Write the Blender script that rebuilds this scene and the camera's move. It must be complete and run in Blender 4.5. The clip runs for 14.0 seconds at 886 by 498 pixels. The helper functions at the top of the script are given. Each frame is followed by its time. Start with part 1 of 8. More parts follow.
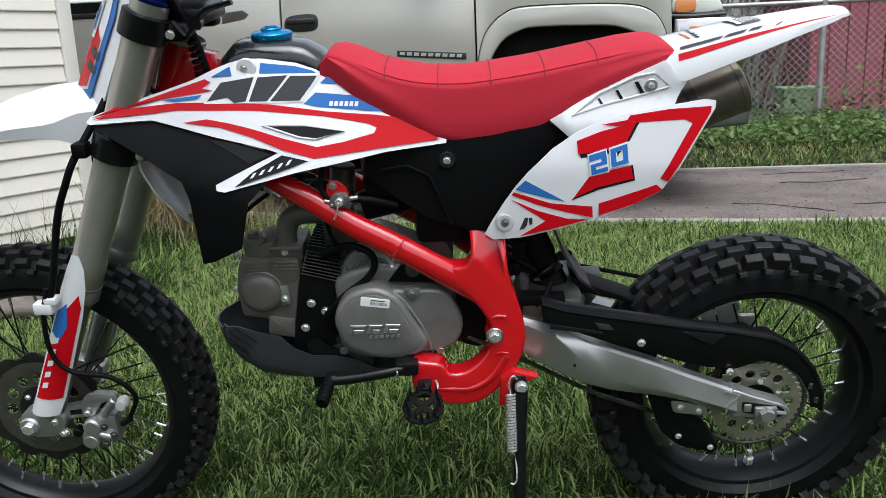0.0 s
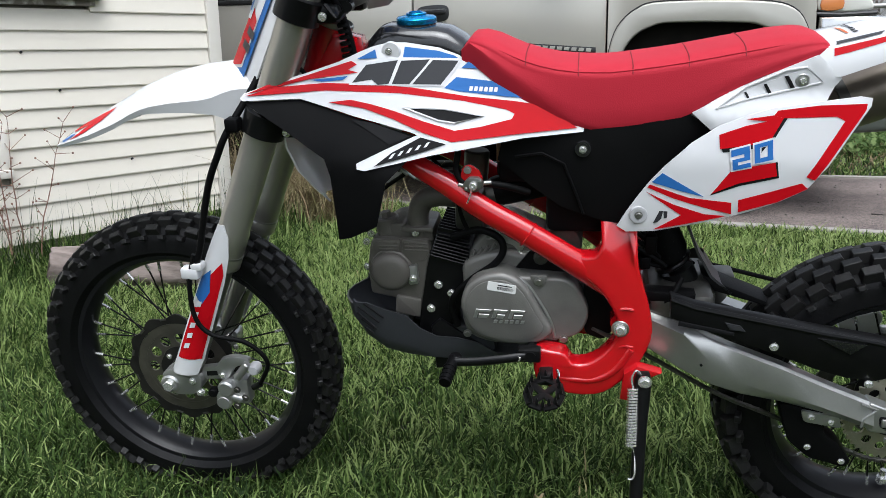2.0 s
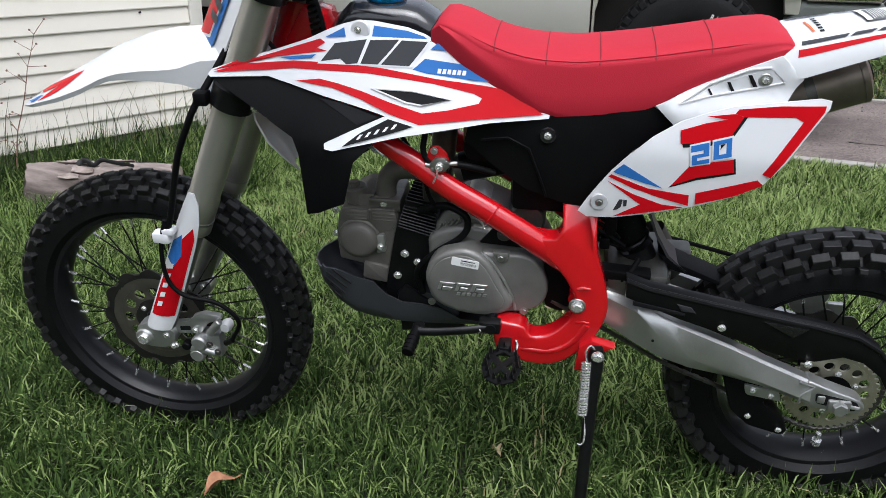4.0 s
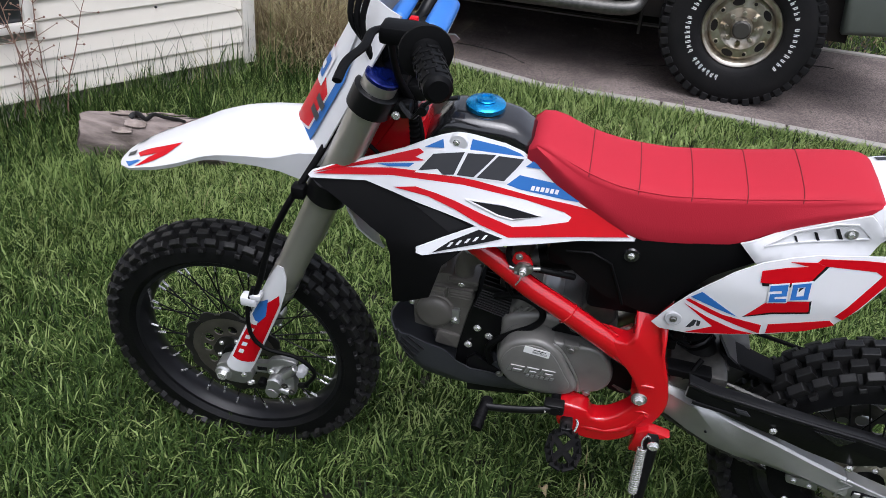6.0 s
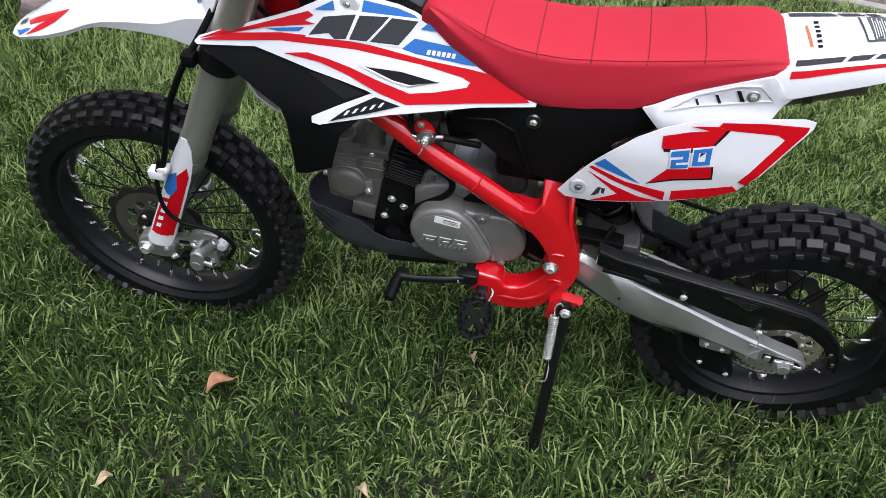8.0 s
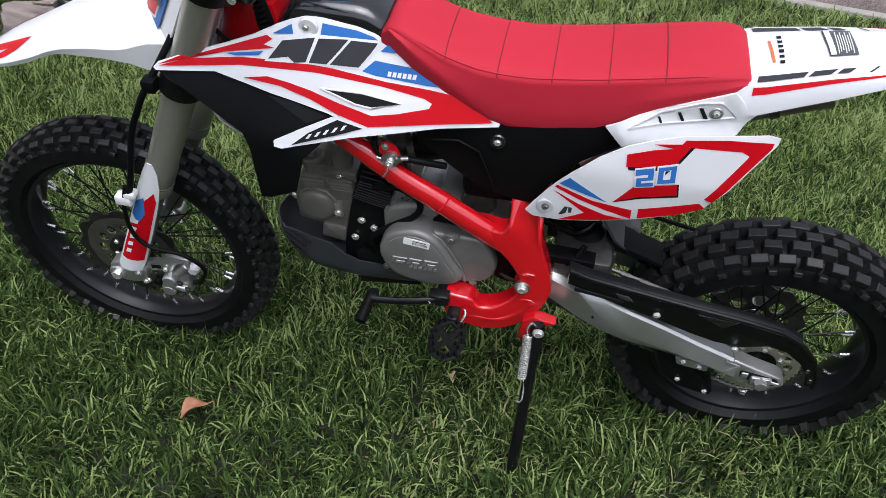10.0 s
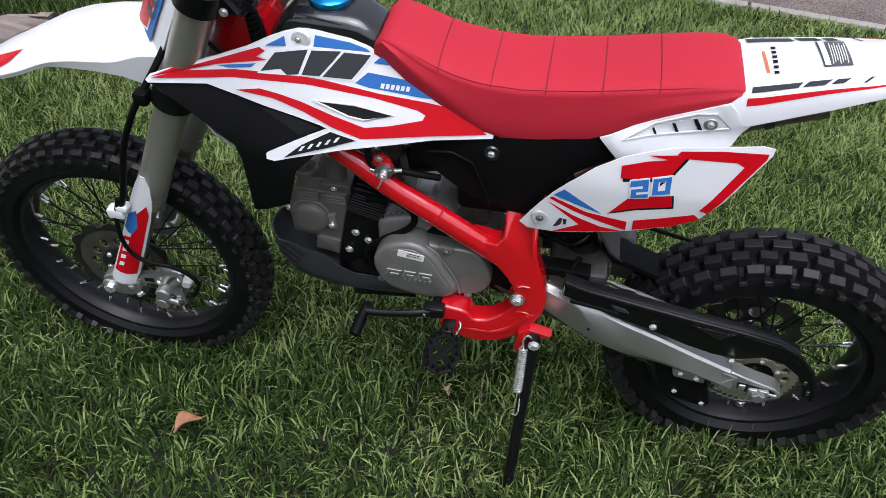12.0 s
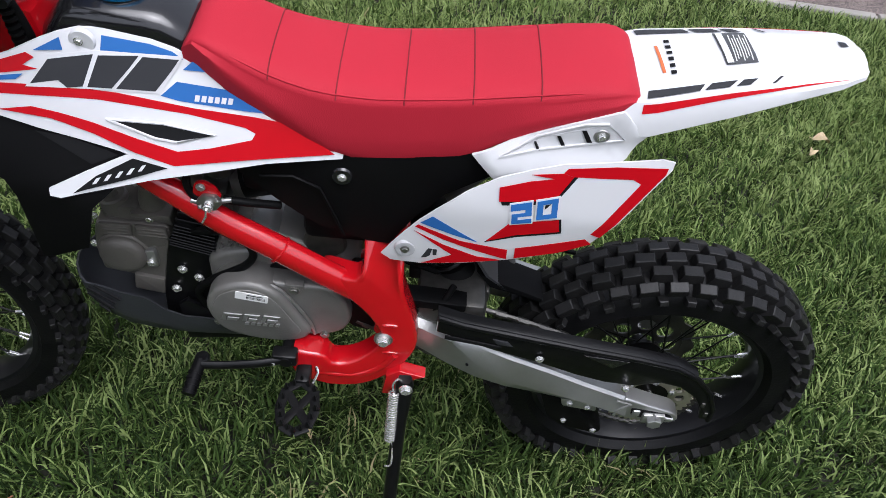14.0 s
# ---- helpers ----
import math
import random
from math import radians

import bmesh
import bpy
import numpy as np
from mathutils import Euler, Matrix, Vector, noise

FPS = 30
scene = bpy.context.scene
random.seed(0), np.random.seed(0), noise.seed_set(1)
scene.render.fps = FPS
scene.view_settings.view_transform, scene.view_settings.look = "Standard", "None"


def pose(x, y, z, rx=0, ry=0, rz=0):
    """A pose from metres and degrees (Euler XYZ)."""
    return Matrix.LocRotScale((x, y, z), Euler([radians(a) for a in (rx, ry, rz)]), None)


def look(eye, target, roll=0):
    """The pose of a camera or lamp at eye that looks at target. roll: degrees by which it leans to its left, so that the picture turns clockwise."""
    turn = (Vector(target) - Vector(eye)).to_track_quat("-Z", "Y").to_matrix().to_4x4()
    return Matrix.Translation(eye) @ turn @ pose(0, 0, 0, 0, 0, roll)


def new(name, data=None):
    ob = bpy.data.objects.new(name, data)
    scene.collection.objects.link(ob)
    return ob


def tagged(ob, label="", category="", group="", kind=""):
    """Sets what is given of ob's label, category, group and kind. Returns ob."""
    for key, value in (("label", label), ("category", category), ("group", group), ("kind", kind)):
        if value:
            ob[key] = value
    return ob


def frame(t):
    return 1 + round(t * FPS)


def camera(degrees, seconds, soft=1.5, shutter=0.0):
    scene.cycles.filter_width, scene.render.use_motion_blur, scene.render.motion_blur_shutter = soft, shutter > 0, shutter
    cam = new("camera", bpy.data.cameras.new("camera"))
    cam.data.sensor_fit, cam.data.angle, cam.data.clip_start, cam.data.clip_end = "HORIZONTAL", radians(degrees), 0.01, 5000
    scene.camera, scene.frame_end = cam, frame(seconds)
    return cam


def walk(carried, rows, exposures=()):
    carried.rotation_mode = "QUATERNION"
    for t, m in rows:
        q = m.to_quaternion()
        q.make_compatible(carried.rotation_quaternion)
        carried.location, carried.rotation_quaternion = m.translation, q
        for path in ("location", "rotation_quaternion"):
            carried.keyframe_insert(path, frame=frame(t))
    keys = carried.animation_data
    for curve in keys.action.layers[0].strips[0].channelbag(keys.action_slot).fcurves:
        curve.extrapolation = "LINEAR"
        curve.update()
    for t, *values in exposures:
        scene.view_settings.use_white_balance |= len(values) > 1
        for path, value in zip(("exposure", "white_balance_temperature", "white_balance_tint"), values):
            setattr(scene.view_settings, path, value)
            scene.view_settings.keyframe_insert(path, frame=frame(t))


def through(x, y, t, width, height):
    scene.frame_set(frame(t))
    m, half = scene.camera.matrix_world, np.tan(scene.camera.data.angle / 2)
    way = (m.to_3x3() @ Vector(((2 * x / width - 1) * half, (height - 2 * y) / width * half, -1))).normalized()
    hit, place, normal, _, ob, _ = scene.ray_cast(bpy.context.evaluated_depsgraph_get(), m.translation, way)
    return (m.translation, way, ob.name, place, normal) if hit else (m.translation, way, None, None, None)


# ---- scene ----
cam = camera(56.0, 14.0, 0.55)
PATH = [
    (0, (0.223, -1.362, 0.844), (0.0, 0.571, 0.383), -2.4),
    (0.5, (0.212, -1.364, 0.84), (-0.121, 0.565, 0.43), -1.2),
    (1, (0.204, -1.376, 0.839), (-0.219, 0.531, 0.41), -1.0),
    (1.5, (0.202, -1.383, 0.841), (-0.28, 0.507, 0.398), -1.0),
    (2, (0.198, -1.381, 0.834), (-0.287, 0.502, 0.368), -0.9),
    (2.5, (0.21, -1.384, 0.839), (-0.273, 0.492, 0.34), -0.7),
    (3, (0.208, -1.379, 0.832), (-0.256, 0.497, 0.317), -0.7),
    (3.2, (0.209, -1.363, 0.83), (-0.232, 0.51, 0.286), -0.7),
    (5.3, (0.25, -1.376, 1.309), (-0.209, 0.32, 0.354), 3.2),
    (5.5, (0.206, -1.358, 1.314), (-0.249, 0.333, 0.348), 3.3),
    (6, (0.08, -1.312, 1.303), (-0.333, 0.381, 0.322), 4.8),
    (6.5, (0.021, -1.311, 1.298), (-0.269, 0.363, 0.243), 7.5),
    (7, (0.037, -1.307, 1.297), (-0.148, 0.325, 0.156), 9.0),
    (7.5, (0.112, -1.275, 1.293), (-0.138, 0.308, 0.096), 6.6),
    (8, (0.229, -1.25, 1.299), (-0.131, 0.28, 0.062), 4.3),
    (8.2, (0.248, -1.243, 1.3), (-0.117, 0.289, 0.068), 4.1),
    (10.5, (0.276, -1.213, 1.309), (-0.097, 0.332, 0.095), 3.0),
    (11, (0.276, -1.213, 1.31), (-0.099, 0.337, 0.103), 3.0),
    (11.5, (0.278, -1.211, 1.307), (-0.1, 0.345, 0.109), 2.9),
    (12, (0.279, -1.205, 1.304), (-0.092, 0.354, 0.108), 3.0),
    (12.5, (0.285, -1.197, 1.302), (-0.089, 0.358, 0.1), 2.7),
    (13, (0.302, -1.185, 1.302), (-0.074, 0.358, 0.085), 2.1),
    (13.5, (0.307, -1.128, 1.284), (0.094, 0.426, 0.043), 2.5),
    (14, (0.245, -0.977, 1.249), (0.207, 0.593, 0.01), 7.1),
]
walk(cam, [(t, look(eye, target, roll)) for t, eye, target, roll in PATH], [(0, 0.74, 6000, 8), (3.2, 0.86, 6000, 8), (5.3, 0.69, 5950, 14), (6.8, 0.70, 5950, 14), (7.5, 0.78, 5950, 14), (8.1, 0.90, 5950, 14), (10.3, 0.70, 5950, 14), (14, 0.69, 5950, 14)])


# ---- light ----
world = bpy.data.worlds.new("sky")
scene.world = world
world.use_nodes = True
wn = world.node_tree.nodes
sky = wn.new("ShaderNodeTexSky")
sky.sky_type = "NISHITA"
sky.sun_disc = False
sky.sun_elevation = radians(64)
sky.sun_rotation = radians(152)
sky.air_density = 1.0
sky.dust_density = 4.0
sky.ozone_density = 1.0
tone = wn.new("ShaderNodeHueSaturation")
tone.inputs["Saturation"].default_value = 0.25
world.node_tree.links.new(sky.outputs[0], tone.inputs["Color"])
world.node_tree.links.new(tone.outputs[0], wn["Background"].inputs["Color"])
wn["Background"].inputs["Strength"].default_value = 0.15
sun = new("sun", bpy.data.lights.new("sun", "SUN"))
sun.data.energy = 1.2
sun.data.angle = radians(50)
sun.data.color = (1.0, 0.98, 0.95)
sun.matrix_world = look((1.8, -3.4, 8), (0, 0, 0))


# ---- materials ----
def mat(name, color, rough=0.5, metal=0.0, color2=None, scale=8.0, amount=0.35, bump=0.0, bump_scale=60.0,
        coat=0.0, spec=0.5, detail=4.0, rough_var=0.0, per_object=0.0):
    """A surface with two scales of variation: broad stains towards color2 and a fine grain in relief."""
    m = bpy.data.materials.new(name)
    m.use_nodes = True
    nt = m.node_tree
    n, l = nt.nodes, nt.links
    b = n["Principled BSDF"]
    b.inputs["Roughness"].default_value = rough
    b.inputs["Metallic"].default_value = metal
    b.inputs["Coat Weight"].default_value = coat
    b.inputs["Coat Roughness"].default_value = 0.06
    b.inputs["Specular IOR Level"].default_value = spec
    tc = n.new("ShaderNodeTexCoord")
    t1 = n.new("ShaderNodeTexNoise")
    t1.inputs["Scale"].default_value = scale
    t1.inputs["Detail"].default_value = detail
    l.new(tc.outputs["Object"], t1.inputs["Vector"])
    if color2 is None:
        color2 = tuple(c * 0.8 for c in color)
    ramp = n.new("ShaderNodeMapRange")
    ramp.inputs["From Min"].default_value = 0.35
    ramp.inputs["From Max"].default_value = 0.75
    ramp.inputs["To Max"].default_value = amount * 2
    l.new(t1.outputs["Fac"], ramp.inputs["Value"])
    mix = n.new("ShaderNodeMix")
    mix.data_type = "RGBA"
    mix.inputs["A"].default_value = (*color, 1)
    mix.inputs["B"].default_value = (*color2, 1)
    l.new(ramp.outputs["Result"], mix.inputs["Factor"])
    out = mix.outputs["Result"]
    if per_object:
        oi = n.new("ShaderNodeObjectInfo")
        r2 = n.new("ShaderNodeMapRange")
        r2.inputs["To Min"].default_value = 1 - per_object
        r2.inputs["To Max"].default_value = 1 + per_object
        l.new(oi.outputs["Random"], r2.inputs["Value"])
        hs = n.new("ShaderNodeHueSaturation")
        l.new(r2.outputs["Result"], hs.inputs["Value"])
        l.new(out, hs.inputs["Color"])
        out = hs.outputs["Color"]
    l.new(out, b.inputs["Base Color"])
    if rough_var:
        r3 = n.new("ShaderNodeMapRange")
        r3.inputs["To Min"].default_value = max(0.02, rough - rough_var)
        r3.inputs["To Max"].default_value = min(1.0, rough + rough_var)
        l.new(t1.outputs["Fac"], r3.inputs["Value"])
        l.new(r3.outputs["Result"], b.inputs["Roughness"])
    if bump:
        t2 = n.new("ShaderNodeTexNoise")
        t2.inputs["Scale"].default_value = bump_scale
        t2.inputs["Detail"].default_value = 6.0
        l.new(tc.outputs["Object"], t2.inputs["Vector"])
        bp = n.new("ShaderNodeBump")
        bp.inputs["Strength"].default_value = bump
        bp.inputs["Distance"].default_value = 0.004
        l.new(t2.outputs["Fac"], bp.inputs["Height"])
        l.new(bp.outputs["Normal"], b.inputs["Normal"])
    return m


WHITE = mat("white_plastic", (0.63, 0.63, 0.64), 0.32, color2=(0.585, 0.585, 0.59), amount=0.25, coat=0.2, bump=0.03, bump_scale=25)
RED_PLASTIC = mat("red_vinyl", (0.46, 0.004, 0.009), 0.26, color2=(0.39, 0.003, 0.008), amount=0.3, spec=0.14)
BLUE_VINYL = mat("blue_vinyl", (0.032, 0.135, 0.39), 0.32, color2=(0.026, 0.11, 0.33), amount=0.3, spec=0.14)
GREY_VINYL = mat("grey_vinyl", (0.026, 0.027, 0.030), 0.35, color2=(0.04, 0.04, 0.043), amount=0.3, spec=0.2)
BLACK_PLASTIC = mat("black_plastic", (0.0030, 0.0030, 0.0034), 0.50, color2=(0.005, 0.005, 0.005), spec=0.08, amount=0.4, bump=0.06, bump_scale=500, rough_var=0.1)
GLOSS_BLACK = mat("gloss_black_plastic", (0.006, 0.006, 0.007), 0.16, color2=(0.016, 0.016, 0.017), coat=0.5)
BLACK_METAL = mat("black_painted_metal", (0.004, 0.004, 0.0045), 0.30, color2=(0.007, 0.007, 0.007), spec=0.2, amount=0.4, scale=40, bump=0.06, bump_scale=150)
RED_PAINT = mat("red_frame_paint", (0.44, 0.004, 0.008), 0.20, color2=(0.37, 0.003, 0.007), amount=0.3, coat=0.7, bump=0.05, bump_scale=30)
SEAT_RED = mat("red_seat_cover", (0.40, 0.014, 0.029), 0.72, color2=(0.34, 0.012, 0.024), amount=0.35, scale=5, spec=0.25)
RUBBER = mat("tyre_rubber", (0.0032, 0.0032, 0.0037), 0.46, color2=(0.0065, 0.0064, 0.0067), spec=0.16, amount=0.45, scale=14, bump=0.15, bump_scale=180)
# knobs paler than the casing: dust, plus sky sheen put into the base colour
TREAD = mat("dusty_tread_rubber", (0.008, 0.0079, 0.0081), 0.46, color2=(0.0145, 0.014, 0.0135), spec=0.28, amount=0.5, scale=30, bump=0.2, bump_scale=160)
RIM_BLACK = mat("black_anodised_rim", (0.008, 0.008, 0.0095), 0.34, color2=(0.012, 0.012, 0.013), amount=0.3, spec=0.25)
FORK_GREY = mat("anodised_fork_grey", (0.42, 0.405, 0.365), 0.34, metal=0.8, color2=(0.36, 0.35, 0.32), amount=0.3, scale=20)
ALLOY = mat("satin_alloy", (0.44, 0.44, 0.43), 0.36, metal=0.8, color2=(0.34, 0.34, 0.33), amount=0.4, scale=18, bump=0.05, bump_scale=200)
ENGINE_GREY = mat("cast_engine_grey", (0.175, 0.170, 0.158), 0.42, metal=0.35, color2=(0.125, 0.121, 0.112), amount=0.4, scale=25, bump=0.12, bump_scale=420)
DARK_CAST = mat("dark_cast_head", (0.125, 0.116, 0.103), 0.48, metal=0.3, color2=(0.085, 0.079, 0.070), amount=0.4, scale=25, bump=0.15, bump_scale=420)
CHROME = mat("zinc_plated_steel", (0.74, 0.74, 0.72), 0.26, metal=0.75, color2=(0.60, 0.60, 0.58), amount=0.3, scale=60)
STEEL = mat("brushed_steel", (0.36, 0.355, 0.34), 0.34, metal=0.9, color2=(0.25, 0.245, 0.23), amount=0.4, scale=30)
DARK_STEEL = mat("dark_steel", (0.13, 0.125, 0.115), 0.42, metal=0.8, color2=(0.05, 0.05, 0.05), amount=0.4, scale=40)
BLUE_ANOD = mat("blue_anodised_alloy", (0.02, 0.30, 0.62), 0.24, metal=0.75, color2=(0.02, 0.24, 0.52), amount=0.3)
BLUE_PAD = mat("blue_pad_vinyl", (0.03, 0.16, 0.50), 0.4, color2=(0.025, 0.12, 0.40), amount=0.3)
DARK_BLUE = mat("dark_blue_anodised", (0.006, 0.014, 0.13), 0.22, metal=0.6, color2=(0.005, 0.010, 0.10))
CLEAR_GREY = mat("translucent_grey_plastic", (0.42, 0.42, 0.43), 0.4, color2=(0.37, 0.37, 0.38), amount=0.3)
DECAL_GREY = mat("grey_sticker_print", (0.055, 0.056, 0.06), 0.4, color2=(0.075, 0.076, 0.08), amount=0.3)
STICKER = mat("white_sticker", (0.72, 0.72, 0.70), 0.4, color2=(0.66, 0.66, 0.64), amount=0.3)
INK = mat("black_ink", (0.006, 0.006, 0.007), 0.6, color2=(0.009, 0.009, 0.009), spec=0.15)
ORANGE = mat("orange_ink", (0.55, 0.13, 0.03), 0.5, color2=(0.45, 0.10, 0.03))


# ---- shape helpers ----
def obj(name, bm, material, parent=None, label="", smooth=40):
    me = bpy.data.meshes.new(name)
    bm.normal_update()
    bm.to_mesh(me)
    bm.free()
    me.materials.append(material)
    if smooth:
        me.shade_smooth()
        me.set_sharp_from_angle(angle=radians(smooth))
    ob = new(name, me)
    if parent:
        ob.parent = parent
    if label:
        ob["label"] = label
    return ob


def part(name, bm, material, parent, label="", smooth=40):
    return obj(name, bm, material, parent, label, smooth)


def thing(name, m, label, category, group="", kind=""):
    ob = new(name)
    ob.empty_display_size = 0.1
    ob.matrix_basis = m
    return tagged(ob, label, category, group, kind)


def join(*bms):
    out = bmesh.new()
    for b in bms:
        me = bpy.data.meshes.new("tmp")
        b.to_mesh(me)
        b.free()
        out.from_mesh(me)
        bpy.data.meshes.remove(me)
    return out


def moved(bm, m):
    bm.transform(m)
    return bm


def box(cx, cy, cz, sx, sy, sz, bevel=0.0, seg=2):
    bm = bmesh.new()
    bmesh.ops.create_cube(bm, size=1, matrix=Matrix.Translation((cx, cy, cz)) @ Matrix.Diagonal((sx, sy, sz, 1)))
    if bevel:
        bmesh.ops.bevel(bm, geom=bm.edges[:], offset=bevel, segments=seg, affect="EDGES", profile=0.5)
    return bm


def prism(pts, y0, y1, bevel=0.0, seg=2, bulge=0.0):
    """A plate with the outline pts in x and z, between y0 and y1."""
    bm = bmesh.new()
    vs = [bm.verts.new((x, y0, z)) for x, z in pts]
    f = bm.faces.new(vs)
    r = bmesh.ops.extrude_face_region(bm, geom=[f])
    for v in r["geom"]:
        if isinstance(v, bmesh.types.BMVert):
            v.co.y = y1
    bmesh.ops.recalc_face_normals(bm, faces=bm.faces[:])
    if bevel:
        es = [e for e in bm.edges if abs(e.verts[0].co.y - e.verts[1].co.y) < 1e-6]
        bmesh.ops.bevel(bm, geom=es, offset=bevel, segments=seg, affect="EDGES", profile=0.5, clamp_overlap=True)
    return bm


def spline(pts, per=6):
    """Points along a smooth line through pts (Catmull-Rom)."""
    p = [Vector(q) for q in pts]
    p = [p[0] * 2 - p[1]] + p + [p[-1] * 2 - p[-2]]
    out = []
    for i in range(1, len(p) - 2):
        for k in range(per):
            t = k / per
            a, b, c, d = p[i - 1], p[i], p[i + 1], p[i + 2]
            out.append(0.5 * (2 * b + (c - a) * t + (2 * a - 5 * b + 4 * c - d) * t * t + (3 * b - a - 3 * c + d) * t ** 3))
    out.append(p[-2])
    return out


def closed(pts, per=4):
    """A smooth closed outline through the 2D points pts."""
    n = len(pts)
    p = [Vector(q) for q in pts]
    out = []
    for i in range(n):
        a, b, c, d = p[i - 1], p[i], p[(i + 1) % n], p[(i + 2) % n]
        for k in range(per):
            t = k / per
            out.append(0.5 * (2 * b + (c - a) * t + (2 * a - 5 * b + 4 * c - d) * t * t + (3 * b - a - 3 * c + d) * t ** 3))
    return [tuple(q) for q in out]


def tube(pts, r, sides=10, r2=None, caps=True, up=(0, 1, 0)):
    """A round or, with r2, flattened bar along pts; r may be a list, one a point."""
    bm = bmesh.new()
    p = [Vector(q) for q in pts]
    n = len(p)
    rings = []
    side = None
    for i in range(n):
        d = (p[min(i + 1, n - 1)] - p[max(i - 1, 0)]).normalized()
        if side is None:
            side = d.cross(Vector(up))
            if side.length < 1e-4:
                side = d.cross(Vector((1, 0, 0.1)))
        side = (side - d * side.dot(d)).normalized()
        top = d.cross(side)
        ra = r[i] if isinstance(r, (list, tuple)) else r
        rb = ra if r2 is None else (r2[i] if isinstance(r2, (list, tuple)) else r2)
        rings.append([bm.verts.new(p[i] + side * (math.cos(2 * math.pi * k / sides) * ra) + top * (math.sin(2 * math.pi * k / sides) * rb))
                      for k in range(sides)])
    for a, b in zip(rings, rings[1:]):
        for k in range(sides):
            bm.faces.new((a[k], a[(k + 1) % sides], b[(k + 1) % sides], b[k]))
    if caps:
        bm.faces.new(rings[0][::-1])
        bm.faces.new(rings[-1])
    bmesh.ops.recalc_face_normals(bm, faces=bm.faces[:])
    return bm


def rod(a, b, r, sides=12, bevel=0.0):
    """A cylinder from a to b, its rims rounded by bevel."""
    a, b = Vector(a), Vector(b)
    if not bevel:
        return tube([a, b], r, sides)
    d = (b - a).normalized() * bevel
    return tube([a, a + d, b - d, b], [r - bevel, r, r, r - bevel], sides)


def spun(profile, sides=32, axis="y"):
    """A body turned about the y axis: profile of (radius, y)."""
    bm = bmesh.new()
    rings = []
    for r, y in profile:
        rings.append([bm.verts.new((r * math.cos(2 * math.pi * k / sides), y, r * math.sin(2 * math.pi * k / sides))) for k in range(sides)])
    for a, b in zip(rings, rings[1:]):
        for k in range(sides):
            bm.faces.new((a[k], a[(k + 1) % sides], b[(k + 1) % sides], b[k]))
    bmesh.ops.remove_doubles(bm, verts=bm.verts[:], dist=1e-6)
    bmesh.ops.recalc_face_normals(bm, faces=bm.faces[:])
    return bm


def loft(sections, close_ends=True, ring=True):
    """Skin over sections, each a list of points of the same number."""
    bm = bmesh.new()
    rings = [[bm.verts.new(q) for q in s] for s in sections]
    n = len(rings[0])
    for a, b in zip(rings, rings[1:]):
        for k in range(n if ring else n - 1):
            bm.faces.new((a[k], a[(k + 1) % n], b[(k + 1) % n], b[k]))
    if close_ends and ring:
        bm.faces.new(rings[0][::-1])
        bm.faces.new(rings[-1])
    bmesh.ops.recalc_face_normals(bm, faces=bm.faces[:])
    return bm


def sheet(grid, thick):
    """A shell of the given thickness over a grid of points (rows of equal length)."""
    bm = bmesh.new()
    vs = [[bm.verts.new(q) for q in row] for row in grid]
    for a, b in zip(vs, vs[1:]):
        for k in range(len(a) - 1):
            bm.faces.new((a[k], a[k + 1], b[k + 1], b[k]))
    bmesh.ops.recalc_face_normals(bm, faces=bm.faces[:])
    bmesh.ops.solidify(bm, geom=bm.faces[:], thickness=thick)
    bmesh.ops.recalc_face_normals(bm, faces=bm.faces[:])
    return bm


def rounded(pts, r, per=3):
    """The outline pts with its corners rounded off over the length r."""
    out = []
    n = len(pts)
    for i in range(n):
        a, b, c = Vector(pts[i - 1]), Vector(pts[i]), Vector(pts[(i + 1) % n])
        p = b + (a - b).normalized() * min(r, (a - b).length * 0.45)
        q = b + (c - b).normalized() * min(r, (c - b).length * 0.45)
        for k in range(per + 1):
            t = k / per
            out.append(tuple(p * (1 - t) ** 2 + b * (2 * t * (1 - t)) + q * t ** 2))
    return out


def drilled(r0, r1, n, hole, y, thick, mid=None, turn=0.0):
    """A flat ring round the y axis with n round holes through it."""
    bm = bmesh.new()
    mid = mid or (r0 + r1) / 2
    half = math.pi / n
    sides = 12
    rim = [(-1, -1), (-0.33, -1), (0.33, -1), (1, -1), (1, -0.33), (1, 0.33), (1, 1), (0.33, 1), (-0.33, 1), (-1, 1), (-1, 0.33), (-1, -0.33)]
    for k in range(n):
        a0 = 2 * math.pi * (k + turn) / n
        rings = []
        for yy in (y - thick / 2, y + thick / 2):
            outer, inner = [], []
            for i, (u, v) in enumerate(rim):
                rr = (r1 + r0) / 2 + v * (r1 - r0) / 2
                a = a0 + u * half
                outer.append(bm.verts.new((rr * math.cos(a), yy, rr * math.sin(a))))
                t = math.atan2(v, u)
                hu, hr = hole * math.cos(t), mid + hole * math.sin(t)
                a = a0 + hu / mid
                inner.append(bm.verts.new((hr * math.cos(a), yy, hr * math.sin(a))))
            rings.append((outer, inner))
        for o, i_ in rings:
            for j in range(sides):
                bm.faces.new((o[j], o[(j + 1) % sides], i_[(j + 1) % sides], i_[j]))
        (o0, i0), (o1, i1) = rings
        for j in range(sides):
            bm.faces.new((i0[j], i0[(j + 1) % sides], i1[(j + 1) % sides], i1[j]))
            if j in (0, 1, 2, 6, 7, 8):
                bm.faces.new((o0[j], o0[(j + 1) % sides], o1[(j + 1) % sides], o1[j]))
    bmesh.ops.remove_doubles(bm, verts=bm.verts[:], dist=1e-5)
    bmesh.ops.recalc_face_normals(bm, faces=bm.faces[:])
    return bm


